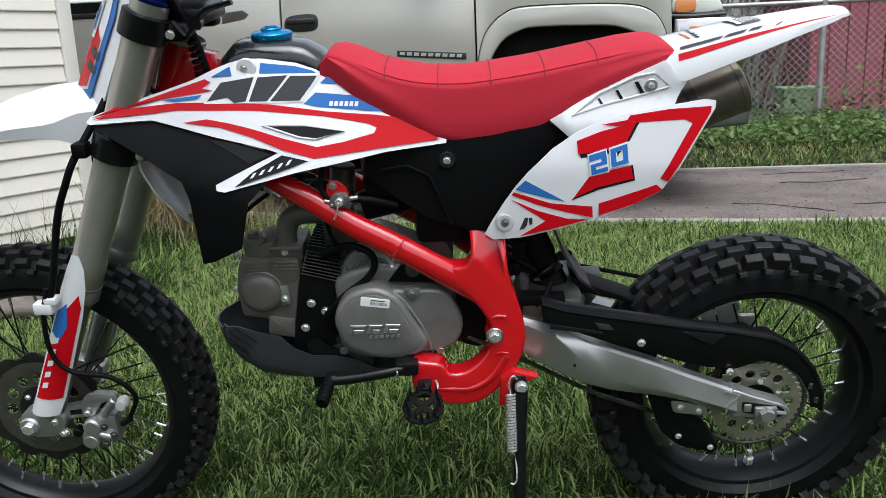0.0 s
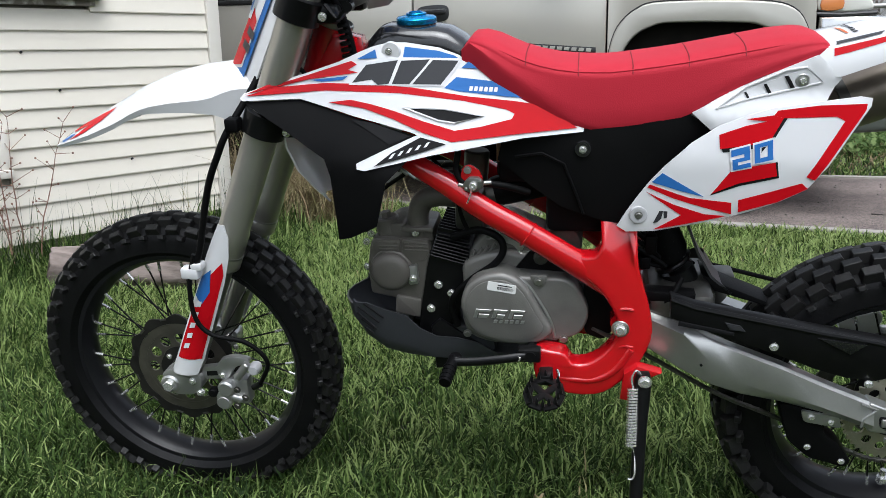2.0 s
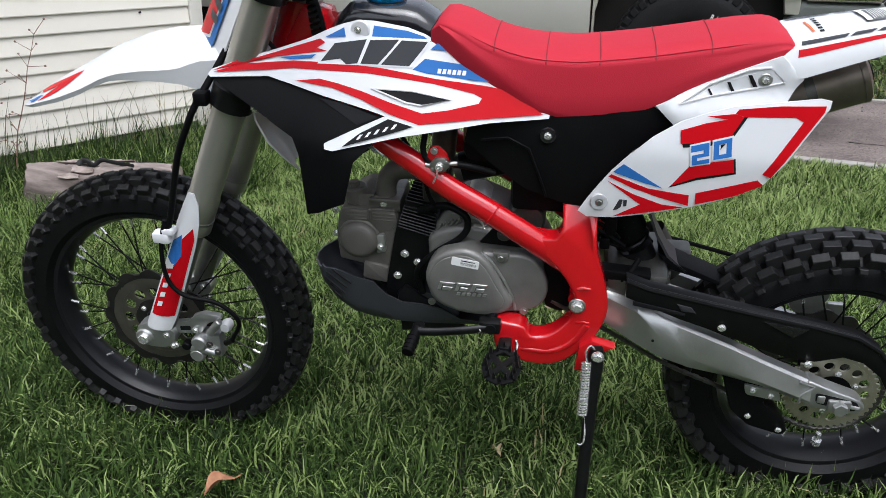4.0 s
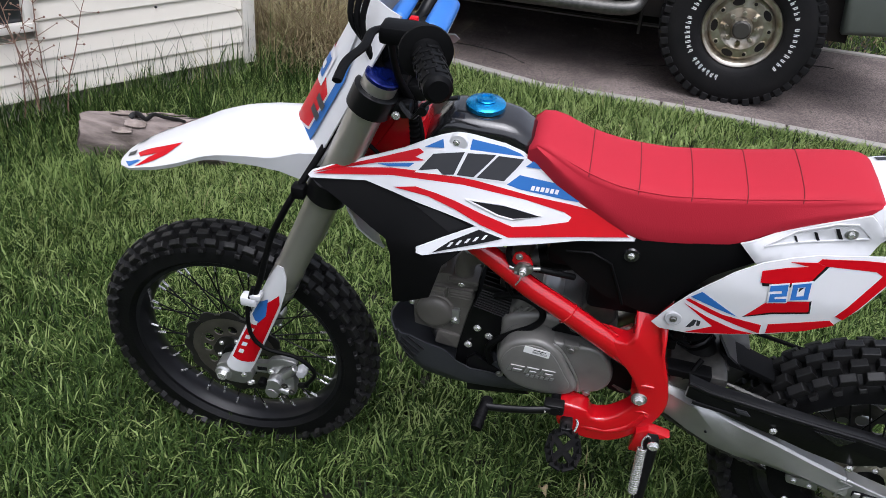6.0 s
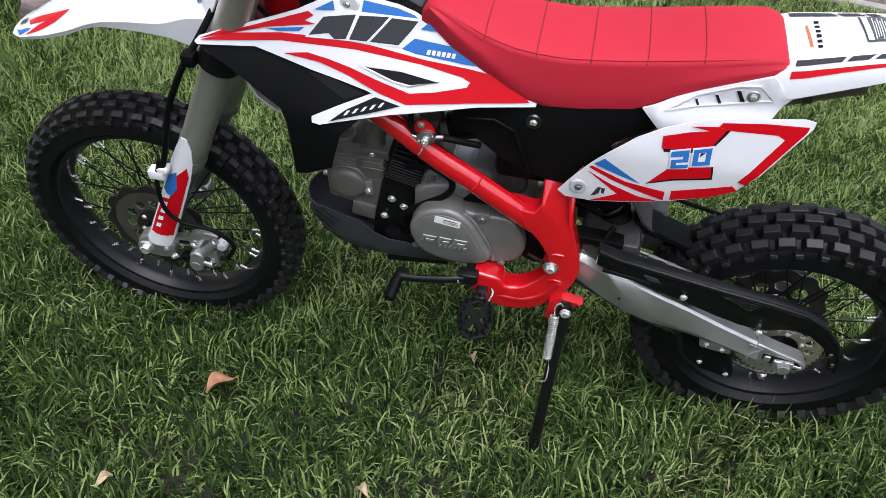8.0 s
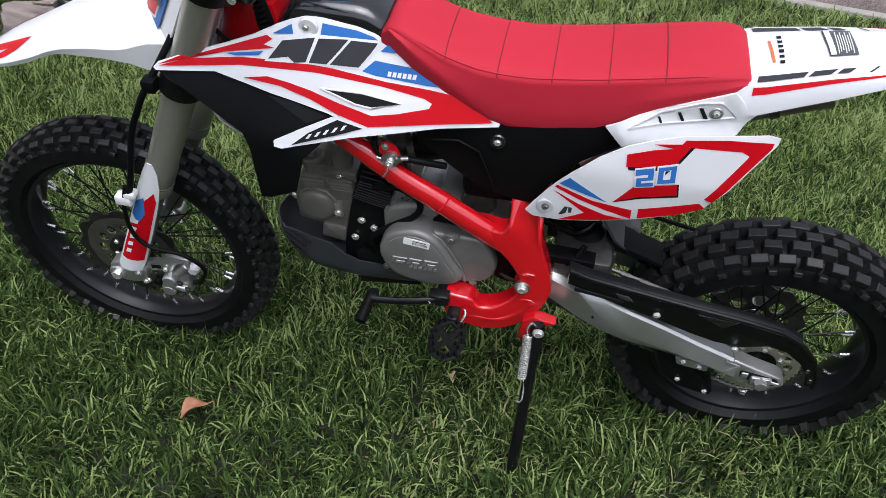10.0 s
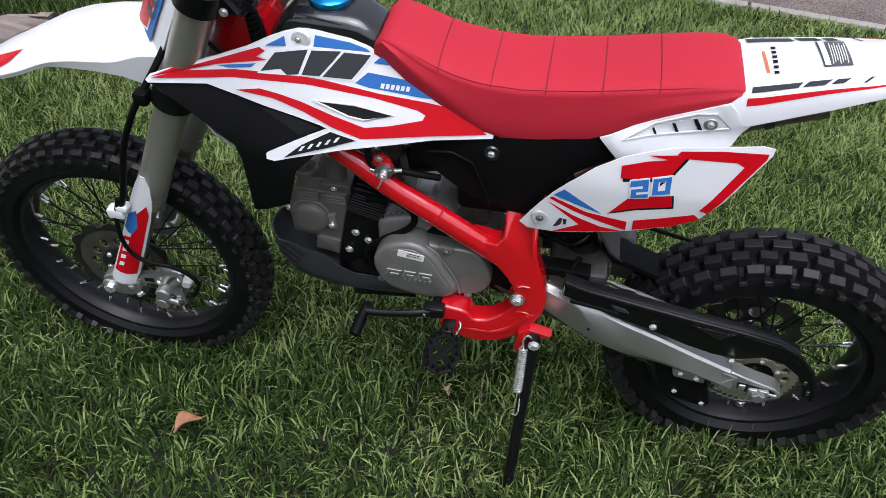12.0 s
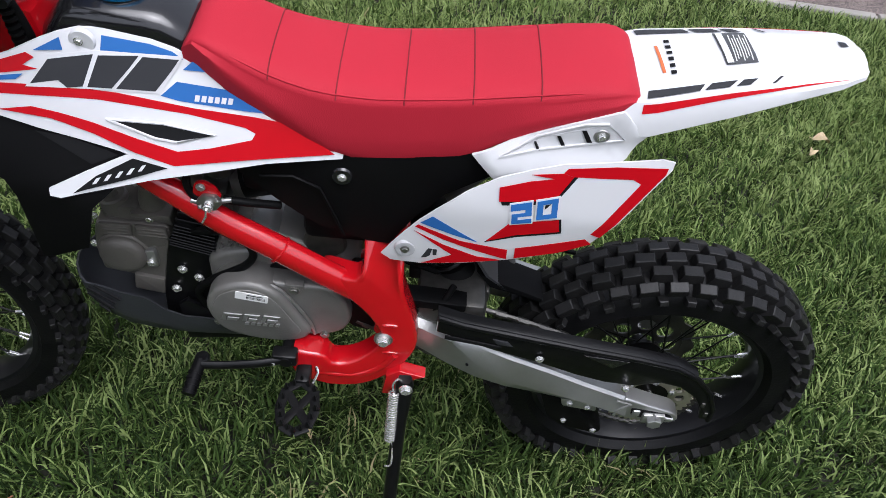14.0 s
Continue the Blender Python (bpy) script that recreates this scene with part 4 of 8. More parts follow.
part("wheel_house", join(box(0.40, 0.75, 0.68, 1.02, 0.9, 0.60), ), UNDER, truck, smooth=0)
# the middle box is an added low far side, blocking light under the truck
part("body_core", join(box(-1.7, 1.02, 0.76, 5.2, 1.86, 0.82), box(-1.9, 1.80, 0.30, 5.0, 0.10, 0.55), box(0.98, 1.02, 0.86, 0.20, 1.86, 0.55)), UNDER, truck, smooth=0)
part("bonnet", prism([(-0.06, 1.20), (0.86, 1.195), (0.95, 1.12), (0.95, 1.05), (-0.06, 1.05)], 0.05, 1.98, 0.02, 3), PEWTER, truck)
part("cab", prism([(-1.76, 1.10), (-1.74, 1.75), (-1.60, 1.82), (-0.80, 1.82), (-0.10, 1.22), (-0.10, 1.10)], 0.10, 1.90, 0.03, 2), PEWTER, truck)
part("window_glass", prism([(-1.68, 1.165), (-1.65, 1.68), (-1.10, 1.70), (-1.10, 1.170)], 0.070, 0.096, 0.003), CAR_GLASS, truck, "side window glass")
part("window_glass", prism([(-1.02, 1.175), (-1.02, 1.70), (-0.80, 1.70), (-0.25, 1.25)], 0.070, 0.096, 0.003), CAR_GLASS, truck, "side window glass")
part("window_seal", tube([(-1.74, 0.03, 1.160), (-1.40, 0.03, 1.163), (-1.06, 0.03, 1.168), (-0.30, 0.03, 1.180), (-0.12, 0.03, 1.21)], 0.011, 8), CAR_BLACK, truck)
hd = part("door_handle", join(prism(closed([(-1.030, 0.985), (-1.022, 1.040), (-0.950, 1.055), (-0.870, 1.050), (-0.860, 1.000), (-0.885, 0.975), (-0.960, 0.970)], 3), -0.006, 0.01, 0.004), box(-0.945, -0.016, 1.022, 0.150, 0.016, 0.026, 0.006)), CAR_BLACK, truck, "black door handle")
part("handle_glint", box(-0.945, -0.0245, 1.030, 0.12, 0.002, 0.004), CAR_CHROME, hd, smooth=0)
part("badge", prism([(-0.462, 0.828), (-0.462, 0.858), (-0.112, 0.832), (-0.112, 0.800)][::-1], -0.004, 0.0, 0.001), CAR_BLACK, truck)
for k in range(9):
    x = -0.45 + 0.036 * k
    part("badge_bar", prism([(x, 0.834 - 0.0027 * k), (x + 0.004, 0.850 - 0.0027 * k), (x + 0.029, 0.848 - 0.0027 * k), (x + 0.025, 0.832 - 0.0027 * k)], -0.0065, -0.003, 0.001, 1), FLARE, truck, smooth=0)
# lamps and bumper
part("headlamp", prism(closed([(0.900, 0.985), (0.915, 1.075), (1.00, 1.085), (1.10, 1.055), (1.135, 0.985), (1.02, 0.972)], 3), 0.02, 0.30, 0.012, 3), LENS, truck, "clear headlamp lens")
part("turn_signal", prism(closed([(0.912, 0.985), (0.922, 1.055), (0.99, 1.062), (1.005, 0.990)], 3), 0.008, 0.05, 0.006), AMBER, truck, "amber turn signal")
part("lamp_surround", tube([(0.895, 0.02, 0.968), (1.00, 0.015, 0.962), (1.15, 0.02, 0.968)], 0.010, 8), CAR_BLACK, truck)
part("bumper", prism([(0.905, 0.880), (0.905, 0.955), (1.16, 0.955), (1.24, 0.935), (1.26, 0.80), (1.24, 0.68), (0.92, 0.68), (0.905, 0.75)], -0.015, 1.98, 0.025, 3), CAR_CHROME, truck, "chrome front bumper")
part("bumper_lens", box(1.03, -0.016, 0.905, 0.11, 0.012, 0.018, 0.003), AMBER, truck)
part("valance", prism([(0.86, 0.40), (0.84, 0.60), (0.90, 0.68), (1.25, 0.68), (1.30, 0.60), (1.28, 0.43)], 0.0, 1.9, 0.03, 3), mat("grey_green_valance", (0.062, 0.070, 0.060), 0.55, color2=(0.05, 0.056, 0.048)), truck, "grey plastic front valance")
part("mirror_stub", box(-0.28, -0.10, 1.30, 0.10, 0.18, 0.16, 0.03), CAR_BLACK, truck)
# sill and step bar
part("sill", prism([(-1.76, 0.40), (-0.06, 0.40), (-0.03, 0.50), (-1.76, 0.50)], 0.02, 0.2, 0.02), UNDER, truck)
part("step_bar", tube(spline([(-1.8, 0.04, 0.43), (-1.7, -0.05, 0.395), (-0.5, -0.05, 0.395), (-0.15, -0.05, 0.40), (-0.08, 0.0, 0.43), (-0.08, 0.15, 0.46)], 5), 0.034, 14), DARK_STEEL, truck, "chrome tubular side step")
part("step_pad", box(-0.9, -0.06, 0.428, 0.55, 0.05, 0.010, 0.003), CAR_BLACK, truck)
part("mud_flap", box(-0.06, 0.14, 0.42, 0.014, 0.22, 0.30, 0.004), UNDER, truck)
# wheels
def truck_wheel(at, turn):
    hub = part("wheel", spun([(0.0, 0.020), (0.044, 0.018), (0.050, 0.030), (0.052, 0.060), (0.10, 0.062), (0.105, 0.055)], 36), OLD_ALLOY, truck, "stained chrome eight-hole wheel")
    hub.matrix_basis = Matrix.Translation(at)
    part("tyre", spun([(0.180, 0.040), (0.188, 0.020), (0.205, 0.010), (0.235, 0.004), (0.300, 0.000), (0.345, 0.012), (0.368, 0.034), (0.376, 0.060), (0.378, 0.13), (0.376, 0.20), (0.36, 0.235), (0.30, 0.25), (0.21, 0.23)], 72), TYRE_ROAD, hub, "black all-terrain tyre with white sidewall lettering")
    tb = []
    for k in range(44):
        a = 2 * math.pi * k / 44
        for row, (yy, w) in enumerate(((0.030, 0.040), (0.085, 0.045), (0.145, 0.045))):
            b = box(0, yy if row else 0.026, 0.376 if row else 0.356, 0.034, w, 0.018 if row else 0.036, 0.003, 1)
            tb.append(moved(b, Matrix.Rotation(a + (0.5 if row % 2 else 0) * 2 * math.pi / 44, 4, "Y")))
    part("tread", join(*tb), TYRE_ROAD, hub, smooth=0)
    part("rim_lip", spun([(0.152, 0.060), (0.160, 0.030), (0.170, 0.020), (0.180, 0.018), (0.186, 0.026), (0.180, 0.045), (0.16, 0.07)], 56), OLD_ALLOY, hub)
    # disc with oval windows: spokes between dark holes
    part("rim_disc", spun([(0.05, 0.058), (0.088, 0.050), (0.100, 0.040), (0.138, 0.042), (0.158, 0.062)], 56), OLD_ALLOY, hub)
    for k in range(10):
        a = 2 * math.pi * k / 10 + radians(36)
        c = Vector((0.126 * math.cos(a), 0, 0.126 * math.sin(a)))
        u, v = Vector((-math.sin(a), 0, math.cos(a))), Vector((math.cos(a), 0, math.sin(a)))
        ring = [c + u * math.cos(t) * (0.030 if k % 2 == 0 else 0.0105) + v * math.sin(t) * (0.018 if k % 2 == 0 else 0.0100) for t in [2 * math.pi * j / 18 for j in range(18)]]
        bm = loft([[(q.x, 0.0365, q.z) for q in ring], [(q.x, 0.046, q.z) for q in ring]])
        part("hand_hole", bm, UNDER, hub, smooth=0)
        bm = tube([(q.x, 0.039, q.z) for q in ring + ring[:1]], 0.0035, 6, caps=False)
        part("hole_rim", bm, OLD_ALLOY, hub)
        a = 2 * math.pi * k / 8
        if k > 7:
            continue
        part("lug_nut", rod((0.070 * math.cos(a), 0.058, 0.070 * math.sin(a)), (0.070 * math.cos(a), 0.030, 0.070 * math.sin(a)), 0.0115, 6, 0.002), OLD_ALLOY, hub)
    part("hub_cap", rod((0, 0.05, 0), (0, -0.002, 0), 0.043, 28, 0.008), mat("dull_hub_cap", (0.06, 0.056, 0.05), 0.45, metal=0.5) if "dull_hub_cap" not in bpy.data.materials else bpy.data.materials["dull_hub_cap"], hub)
    # sidewall letters as plain bars
    for angles, gaps in (([152 + 5.4 * i for i in range(20)], (3, 12)), ([-40 + 6.0 * i for i in range(19)], (9,))):
        for i, phi in enumerate(angles):
            if i in gaps:
                continue
            b = join(box(-0.0042, 0.0035, 0.246, 0.0036, 0.003, 0.022 + 0.004 * (i % 2)), box(0.0030, 0.0035, 0.246 - 0.004 * (i % 2), 0.0042, 0.003, 0.016), box(0, 0.0035, 0.2545 - 0.009 * (i % 3), 0.010, 0.003, 0.0040))
            part("lettering_bar", moved(b, Matrix.Rotation(radians(90 - phi), 4, "Y")), STICKER, hub, smooth=0)
    return hub


truck_wheel((0.415, -0.045, 0.372), 0)
truck_wheel((-3.25, 0.0, 0.375), 0)


# ---- the dirt bike: x to its rear, y to its right, z up, in its own upright frame ----
BIKE = pose(0, 0.031, 0, 9.1, 0, 4.8)
bike = thing("dirt_bike", BIKE, "white, red and black dirt bike on its kickstand", "motorcycle")
FAX, RAX = Vector((-0.632, 0, 0.284)), Vector((0.574, 0, 0.268))


def shroud_y(x, z):
    return -0.058 + 0.177 * (x + 0.203) + 0.506 * (z - 0.854) - 0.055 * max(0.0, x + 0.20)


def plate_y(x, z):
    return -0.116 + (0.5 if x < 0.30 else 0.3) * (x - 0.30) ** 2 + 0.2 * max(0.0, z - 0.70)


def skin(pts, fn, off=0.0, thick=0.003, step=0.03, side=-1, rim=0.0):
    """A shell with the outline pts in x and z, laid on the surface y = fn(x, z) and proud of it by off."""
    bm = bmesh.new()
    f = bm.faces.new([bm.verts.new((x, 0, z)) for x, z in pts])
    f.normal_update()
    bmesh.ops.triangulate(bm, faces=[f])
    for _ in range(4):
        long = [e for e in bm.edges if e.calc_length() > step]
        if not long:
            break
        bmesh.ops.subdivide_edges(bm, edges=long, cuts=1)
        bmesh.ops.triangulate(bm, faces=[q for q in bm.faces if len(q.verts) > 3])
    border = {v for e in bm.edges if len(e.link_faces) == 1 for v in e.verts}
    r = bmesh.ops.extrude_face_region(bm, geom=bm.faces[:])
    back = [v for v in r["geom"] if isinstance(v, bmesh.types.BMVert)]
    deep = set(back)
    for v in bm.verts:
        y = (fn(v.co.x, v.co.z) - off) + (thick if v in deep else 0)
        if rim and v in border and v not in deep:
            y += rim
        v.co.y = y if side < 0 else -y
    bmesh.ops.recalc_face_normals(bm, faces=bm.faces[:])
    return bm


def sticker(name, pts, fn, material, parent, level=1, side=-1, label="", step=0.03):
    return part(name, skin(pts, fn, 0.0007 * level, 0.0005, step, side), material, parent, label, 0)


# wheels
def wheel(name, centre, R, half, rim_r, knob_rows, knobs, spokes, knob_h, label):
    hub = part(name, spun([(0.0, -0.05), (0.022, -0.05), (0.024, -0.042), (0.016, -0.036), (0.016, -0.028), (0.034, -0.026), (0.036, -0.018),
                           (0.022, -0.012), (0.021, 0.012), (0.036, 0.018), (0.034, 0.026), (0.016, 0.03), (0.016, 0.05), (0.0, 0.05)], 28), BLACK_METAL, bike, label)
    hub.matrix_basis = Matrix.Translation(centre)
    base = R - knob_h
    # carcass, a rounded casing from bead to crown
    prof = []
    for k in range(19):
        a = math.pi * (k / 18) - math.pi / 2
        y = half * 0.96 * math.sin(a)
        r = rim_r + 0.008 + (base - rim_r - 0.008) * (0.06 + 0.94 * math.cos(a) ** 0.55)
        prof.append((r, y))
    prof = [(rim_r - 0.002, -half * 0.62)] + prof + [(rim_r - 0.002, half * 0.62)]
    bm = spun(prof, 64)
    carcass = part("tyre", bm, RUBBER, hub, "black knobbly off-road tyre", 35)
    n = knobs
    for yo, rr, w, l, tilt, shift in knob_rows:
        q = bmesh.new()
        bmesh.ops.create_cube(q, size=1)
        for v in q.verts:
            s = 0.86 if v.co.z > 0 else 1.08
            v.co = Vector((v.co.x * l * s, v.co.y * w * s, v.co.z * knob_h * 1.9))
        bmesh.ops.bevel(q, geom=[e for e in q.edges if e.verts[0].co.z > 0 and e.verts[1].co.z > 0], offset=0.0012, segments=1, affect="EDGES")
        me = bpy.data.meshes.new("knob")
        q.to_mesh(me)
        q.free()
        me.materials.append(TREAD)
        for k in range(n):
            a = 2 * math.pi * (k + shift) / n
            ob = new("knob", me)
            ob.parent = hub
            ob.matrix_basis = Matrix.Rotation(-a + math.pi / 2, 4, "Y") @ Matrix.Translation((0, yo, rr - knob_h * 0.5)) @ Matrix.Rotation(tilt, 4, "X") @ Matrix.Rotation(random.uniform(-0.07, 0.07), 4, "Z") @ Matrix.Scale(random.uniform(0.93, 1.04), 4)
    rim = []
    for r, y in ((rim_r + 0.006, -half * 0.60), (rim_r + 0.009, -half * 0.66), (rim_r + 0.004, -half * 0.72), (rim_r - 0.006, -half * 0.70), (rim_r - 0.010, -half * 0.55),
                 (rim_r - 0.016, -half * 0.30), (rim_r - 0.019, 0.0)):
        rim.append((r, y))
    rim = rim + [(r, -y) for r, y in rim[-2::-1]] + [(rim_r + 0.001, half * 0.5), (rim_r - 0.008, 0), (rim_r + 0.001, -half * 0.5), (rim_r + 0.006, -half * 0.60)]
    part("rim", spun(rim, 64), RIM_BLACK, hub)
    proto, nip = None, None
    rr = rim_r - 0.017
    for k in range(spokes):
        a = 2 * math.pi * k / spokes
        s = 1 if k % 2 else -1
        lead = (0.62 if (k // 2) % 2 else -0.62)
        h = Vector((0.034 * math.cos(a + lead), s * 0.022, 0.034 * math.sin(a + lead)))
        e = Vector((rr * math.cos(a), s * half * 0.16, rr * math.sin(a)))
        part("spoke", rod(h, e, 0.0016, 5), BLACK_METAL, hub, smooth=60)
        d = (h - e).normalized()
        part("nipple", rod(e - d * 0.003, e + d * 0.017, 0.0028, 6), CHROME, hub, "bright spoke nipple", 60)
    return hub


front_rows = [(0.0, 0.2830, 0.0155, 0.0265, 0, 0.0)]
for s in (-1, 1):
    front_rows += [(s * 0.0170, 0.2803, 0.0145, 0.0260, -s * 0.18, 0.5), (s * 0.0310, 0.2715, 0.0140, 0.0250, -s * 0.55, 0.0), (s * 0.0385, 0.2600, 0.0090, 0.0120, -s * 1.2, 0.5)]
front_wheel = wheel("front_wheel", FAX, 0.2835, 0.040, 0.2155, front_rows, 46, 36, 0.0085, "spoked front wheel with a black rim")
rear_rows = [(0.0, 0.2645, 0.0205, 0.0330, 0, 0.0)]
for s in (-1, 1):
    rear_rows += [(s * 0.0220, 0.2625, 0.0195, 0.0330, -s * 0.14, 0.5), (s * 0.0425, 0.2535, 0.0185, 0.0320, -s * 0.50, 0.0), (s * 0.0520, 0.2385, 0.0100, 0.0150, -s * 1.25, 0.5)]
rear_wheel = wheel("rear_wheel", RAX, 0.2635, 0.053, 0.186, rear_rows, 38, 32, 0.011, "spoked rear wheel with a black rim")


def disc_ring(r_out, r_in, y, thick, waves, depth, holes, hole_r, arms):
    """A wave-edged ring with drilled holes and arms to its carrier."""
    n = waves * 8
    outer = [(r_out + depth * math.cos(waves * 2 * math.pi * k / n)) for k in range(n)]
    bm = bmesh.new()
    for sgn in (-1, 1):
        yy = y + sgn * thick / 2
        a = [bm.verts.new((outer[k] * math.cos(2 * math.pi * k / n), yy, outer[k] * math.sin(2 * math.pi * k / n))) for k in range(n)]
        b = [bm.verts.new((r_in * math.cos(2 * math.pi * k / n), yy, r_in * math.sin(2 * math.pi * k / n))) for k in range(n)]
        for k in range(n):
            bm.faces.new((a[k], a[(k + 1) % n], b[(k + 1) % n], b[k]))
        if sgn < 0:
            a0, b0 = a, b
    for k in range(n):
        bm.faces.new((a0[k], a0[(k + 1) % n], a[(k + 1) % n], a[k]))
        bm.faces.new((b0[k], b0[(k + 1) % n], b[(k + 1) % n], b[k]))
    bmesh.ops.recalc_face_normals(bm, faces=bm.faces[:])
    return bm


DISC = mat("blackened_disc_steel", (0.022, 0.021, 0.020), 0.38, metal=0.6, color2=(0.05, 0.048, 0.045), amount=0.4, scale=30)
BROWN_DISC = mat("brown_grey_disc_steel", (0.17, 0.155, 0.135), 0.40, metal=0.8, color2=(0.09, 0.085, 0.075), amount=0.4, scale=30)
front_disc = part("brake_disc", disc_ring(0.1045, 0.090, -0.040, 0.0035, 12, 0.0045, 0, 0, 0), DISC, front_wheel, "black wave-edged brake disc with slots", 30)
part("disc_band", disc_ring(0.0895, 0.074, -0.0395, 0.003, 12, 0.001, 0, 0, 0), BROWN_DISC, front_wheel, "brownish steel braking band", 30)
part("disc_carrier", drilled(0.044, 0.074, 12, 0.0105, -0.0390, 0.003), BROWN_DISC, front_wheel, "brownish drilled disc carrier", 30)
part("disc_hub", disc_ring(0.044, 0.020, -0.0400, 0.006, 6, 0.001, 0, 0, 0), DISC, front_wheel, "", 30)
for k in range(12):
    a = 2 * math.pi * (k + 0.5) / 12
    c, d = Vector((0.100 * math.cos(a), -0.0421, 0.100 * math.sin(a))), Vector((-math.sin(a), 0, math.cos(a)))
    part("disc_slot", tube([c - d * 0.006, c + d * 0.006], 0.0022, 6, 0.0006), DARK_STEEL, front_wheel, smooth=0)
for k in range(6):
    a = 2 * math.pi * (k + 0.3) / 6
    hexbolt("disc_bolt", (0.034 * math.cos(a), -0.043, 0.034 * math.sin(a)), 0.005, front_wheel)
rear_disc = part("brake_disc", disc_ring(0.092, 0.074, 0.045, 0.0035, 12, 0.004, 0, 0, 0), DARK_STEEL, rear_wheel, "dark wave-edged brake disc", 30)
part("disc_carrier", drilled(0.026, 0.074, 8, 0.015, 0.045, 0.003), DARK_STEEL, rear_wheel, "", 30)
SPROCKET = mat("yellow_zinc_steel", (0.44, 0.42, 0.33), 0.34, metal=0.7, color2=(0.32, 0.30, 0.22), amount=0.4, scale=30)
sprocket = part("sprocket", drilled(0.034, 0.066, 14, 0.0085, -0.0600, 0.005, 0.054), SPROCKET, rear_wheel, "drilled silver rear chain sprocket", 30)
part("sprocket_teeth", disc_ring(0.0745, 0.066, -0.0600, 0.005, 42, 0.0030, 0, 0, 0), SPROCKET, rear_wheel, "", 30)
part("sprocket_hub", disc_ring(0.034, 0.014, -0.0560, 0.010, 6, 0.001, 0, 0, 0), BLACK_METAL, rear_wheel, "", 30)
for k in range(6):
    a = 2 * math.pi * (k + 0.4) / 6
    hexbolt("sprocket_bolt", (0.040 * math.cos(a), -0.063, 0.040 * math.sin(a)), 0.005, rear_wheel)
part("rim_lock_nut", join(rod((0.020, -0.010, -0.165), (0.021, -0.012, -0.135), 0.005, 10), rod((0.0205, -0.011, -0.160), (0.0207, -0.0115, -0.150), 0.009, 6)), CHROME, rear_wheel)


# fork
FU = Vector((0.397, 0, 0.918)).normalized()


def fork_at(z, y):
    return Vector((-0.4874 + 0.4326 * (z - 0.553), y, z))


for s in (-1, 1):
    y = s * 0.083
    a, b = fork_at(0.552, y), fork_at(0.925, y)
    leg = part("fork_leg", tube([fork_at(0.530, y), fork_at(0.535, y), fork_at(0.575, y), fork_at(0.580, y), fork_at(0.74, y), fork_at(0.952, y)],
                                [0.0245, 0.0270, 0.0270, 0.0255, 0.0265, 0.0265], 24), FORK_GREY, bike, "grey anodised upside-down fork leg")
    part("slider", tube([fork_at(0.30, y), fork_at(0.535, y)], 0.0185, 16), STEEL, leg)
    part("seal_ring", tube([fork_at(0.510, y), fork_at(0.514, y), fork_at(0.529, y), fork_at(0.534, y)], [0.024, 0.0275, 0.0275, 0.0255], 24), FORK_GREY, leg)
    part("seal_groove", tube([fork_at(0.5335, y), fork_at(0.5365, y)], 0.0279, 24), STEEL, leg)
    part("cap", join(tube([fork_at(0.951, y), fork_at(0.953, y), fork_at(0.957, y), fork_at(0.959, y)], [0.025, 0.0265, 0.0265, 0.023], 24), tube([fork_at(0.958, y), fork_at(0.962, y)], 0.013, 6)), DARK_BLUE, leg, "dark blue fork cap")
    # axle lug
    lug = join(prism(rounded([(-0.647, 0.304), (-0.622, 0.318), (-0.572, 0.302), (-0.573, 0.278), (-0.592, 0.262), (-0.630, 0.262), (-0.645, 0.280)], 0.010), y - 0.016, y + 0.016, 0.004),
               rod((FAX.x, y - 0.019, FAX.z), (FAX.x, y + 0.016, FAX.z), 0.0175, 24, 0.003))
    part("axle_lug", lug, ALLOY, leg, "cast alloy axle lug")
    hexbolt("pinch_bolt", (-0.588, y - 0.017 * 1, 0.293), 0.0062, leg)
    hexbolt("pinch_bolt", (-0.580, y - 0.014 * 1, 0.268), 0.0055, leg)
    # fork guard, a curved shell in front of the slider
    grid = []
    for z, w0, w1 in ((0.312, -0.033, 0.020), (0.345, -0.031, 0.023), (0.42, -0.029, 0.021), (0.49, -0.029, 0.019), (0.535, -0.029, 0.014), (0.57, -0.026, 0.004), (0.592, -0.022, -0.010)):
        row = []
        c = fork_at(z, y)
        for k in range(8):
            u = k / 7
            x = w0 + (w1 - w0) * u
            bulge = math.sqrt(max(0.0, 1 - (x / 0.036) ** 2)) * 0.030
            row.append((c.x + x, c.y + s * bulge, z))
        grid.append(row)
    guard = part("fork_guard", sheet(grid, 0.002), WHITE, leg, "white fork guard with red and blue graphics")

    def guard_y(x, z, y=y, s=s):
        d = x - (-0.4874 + 0.4326 * (z - 0.553))
        return -(abs(y) + math.sqrt(max(0.0, 1 - (d / 0.036) ** 2)) * 0.030)

    def gp(z, d):
        return (-0.4874 + 0.4326 * (z - 0.553) + d, z)

    sticker("graphic", [gp(0.345, -0.026), gp(0.345, 0.019), gp(0.42, 0.017), gp(0.505, 0.014), gp(0.528, 0.006), gp(0.50, -0.012), gp(0.455, -0.010), gp(0.44, -0.024), gp(0.39, -0.026)],
            guard_y, RED_PLASTIC, guard, 2, s, step=0.012)
    sticker("graphic", [gp(0.50, -0.024), gp(0.515, -0.010), gp(0.475, 0.000), gp(0.452, -0.008), gp(0.465, -0.026)], guard_y, BLUE_VINYL, guard, 3, s, step=0.012)
    for k in range(5):
        z = 0.365 + 0.020 * k
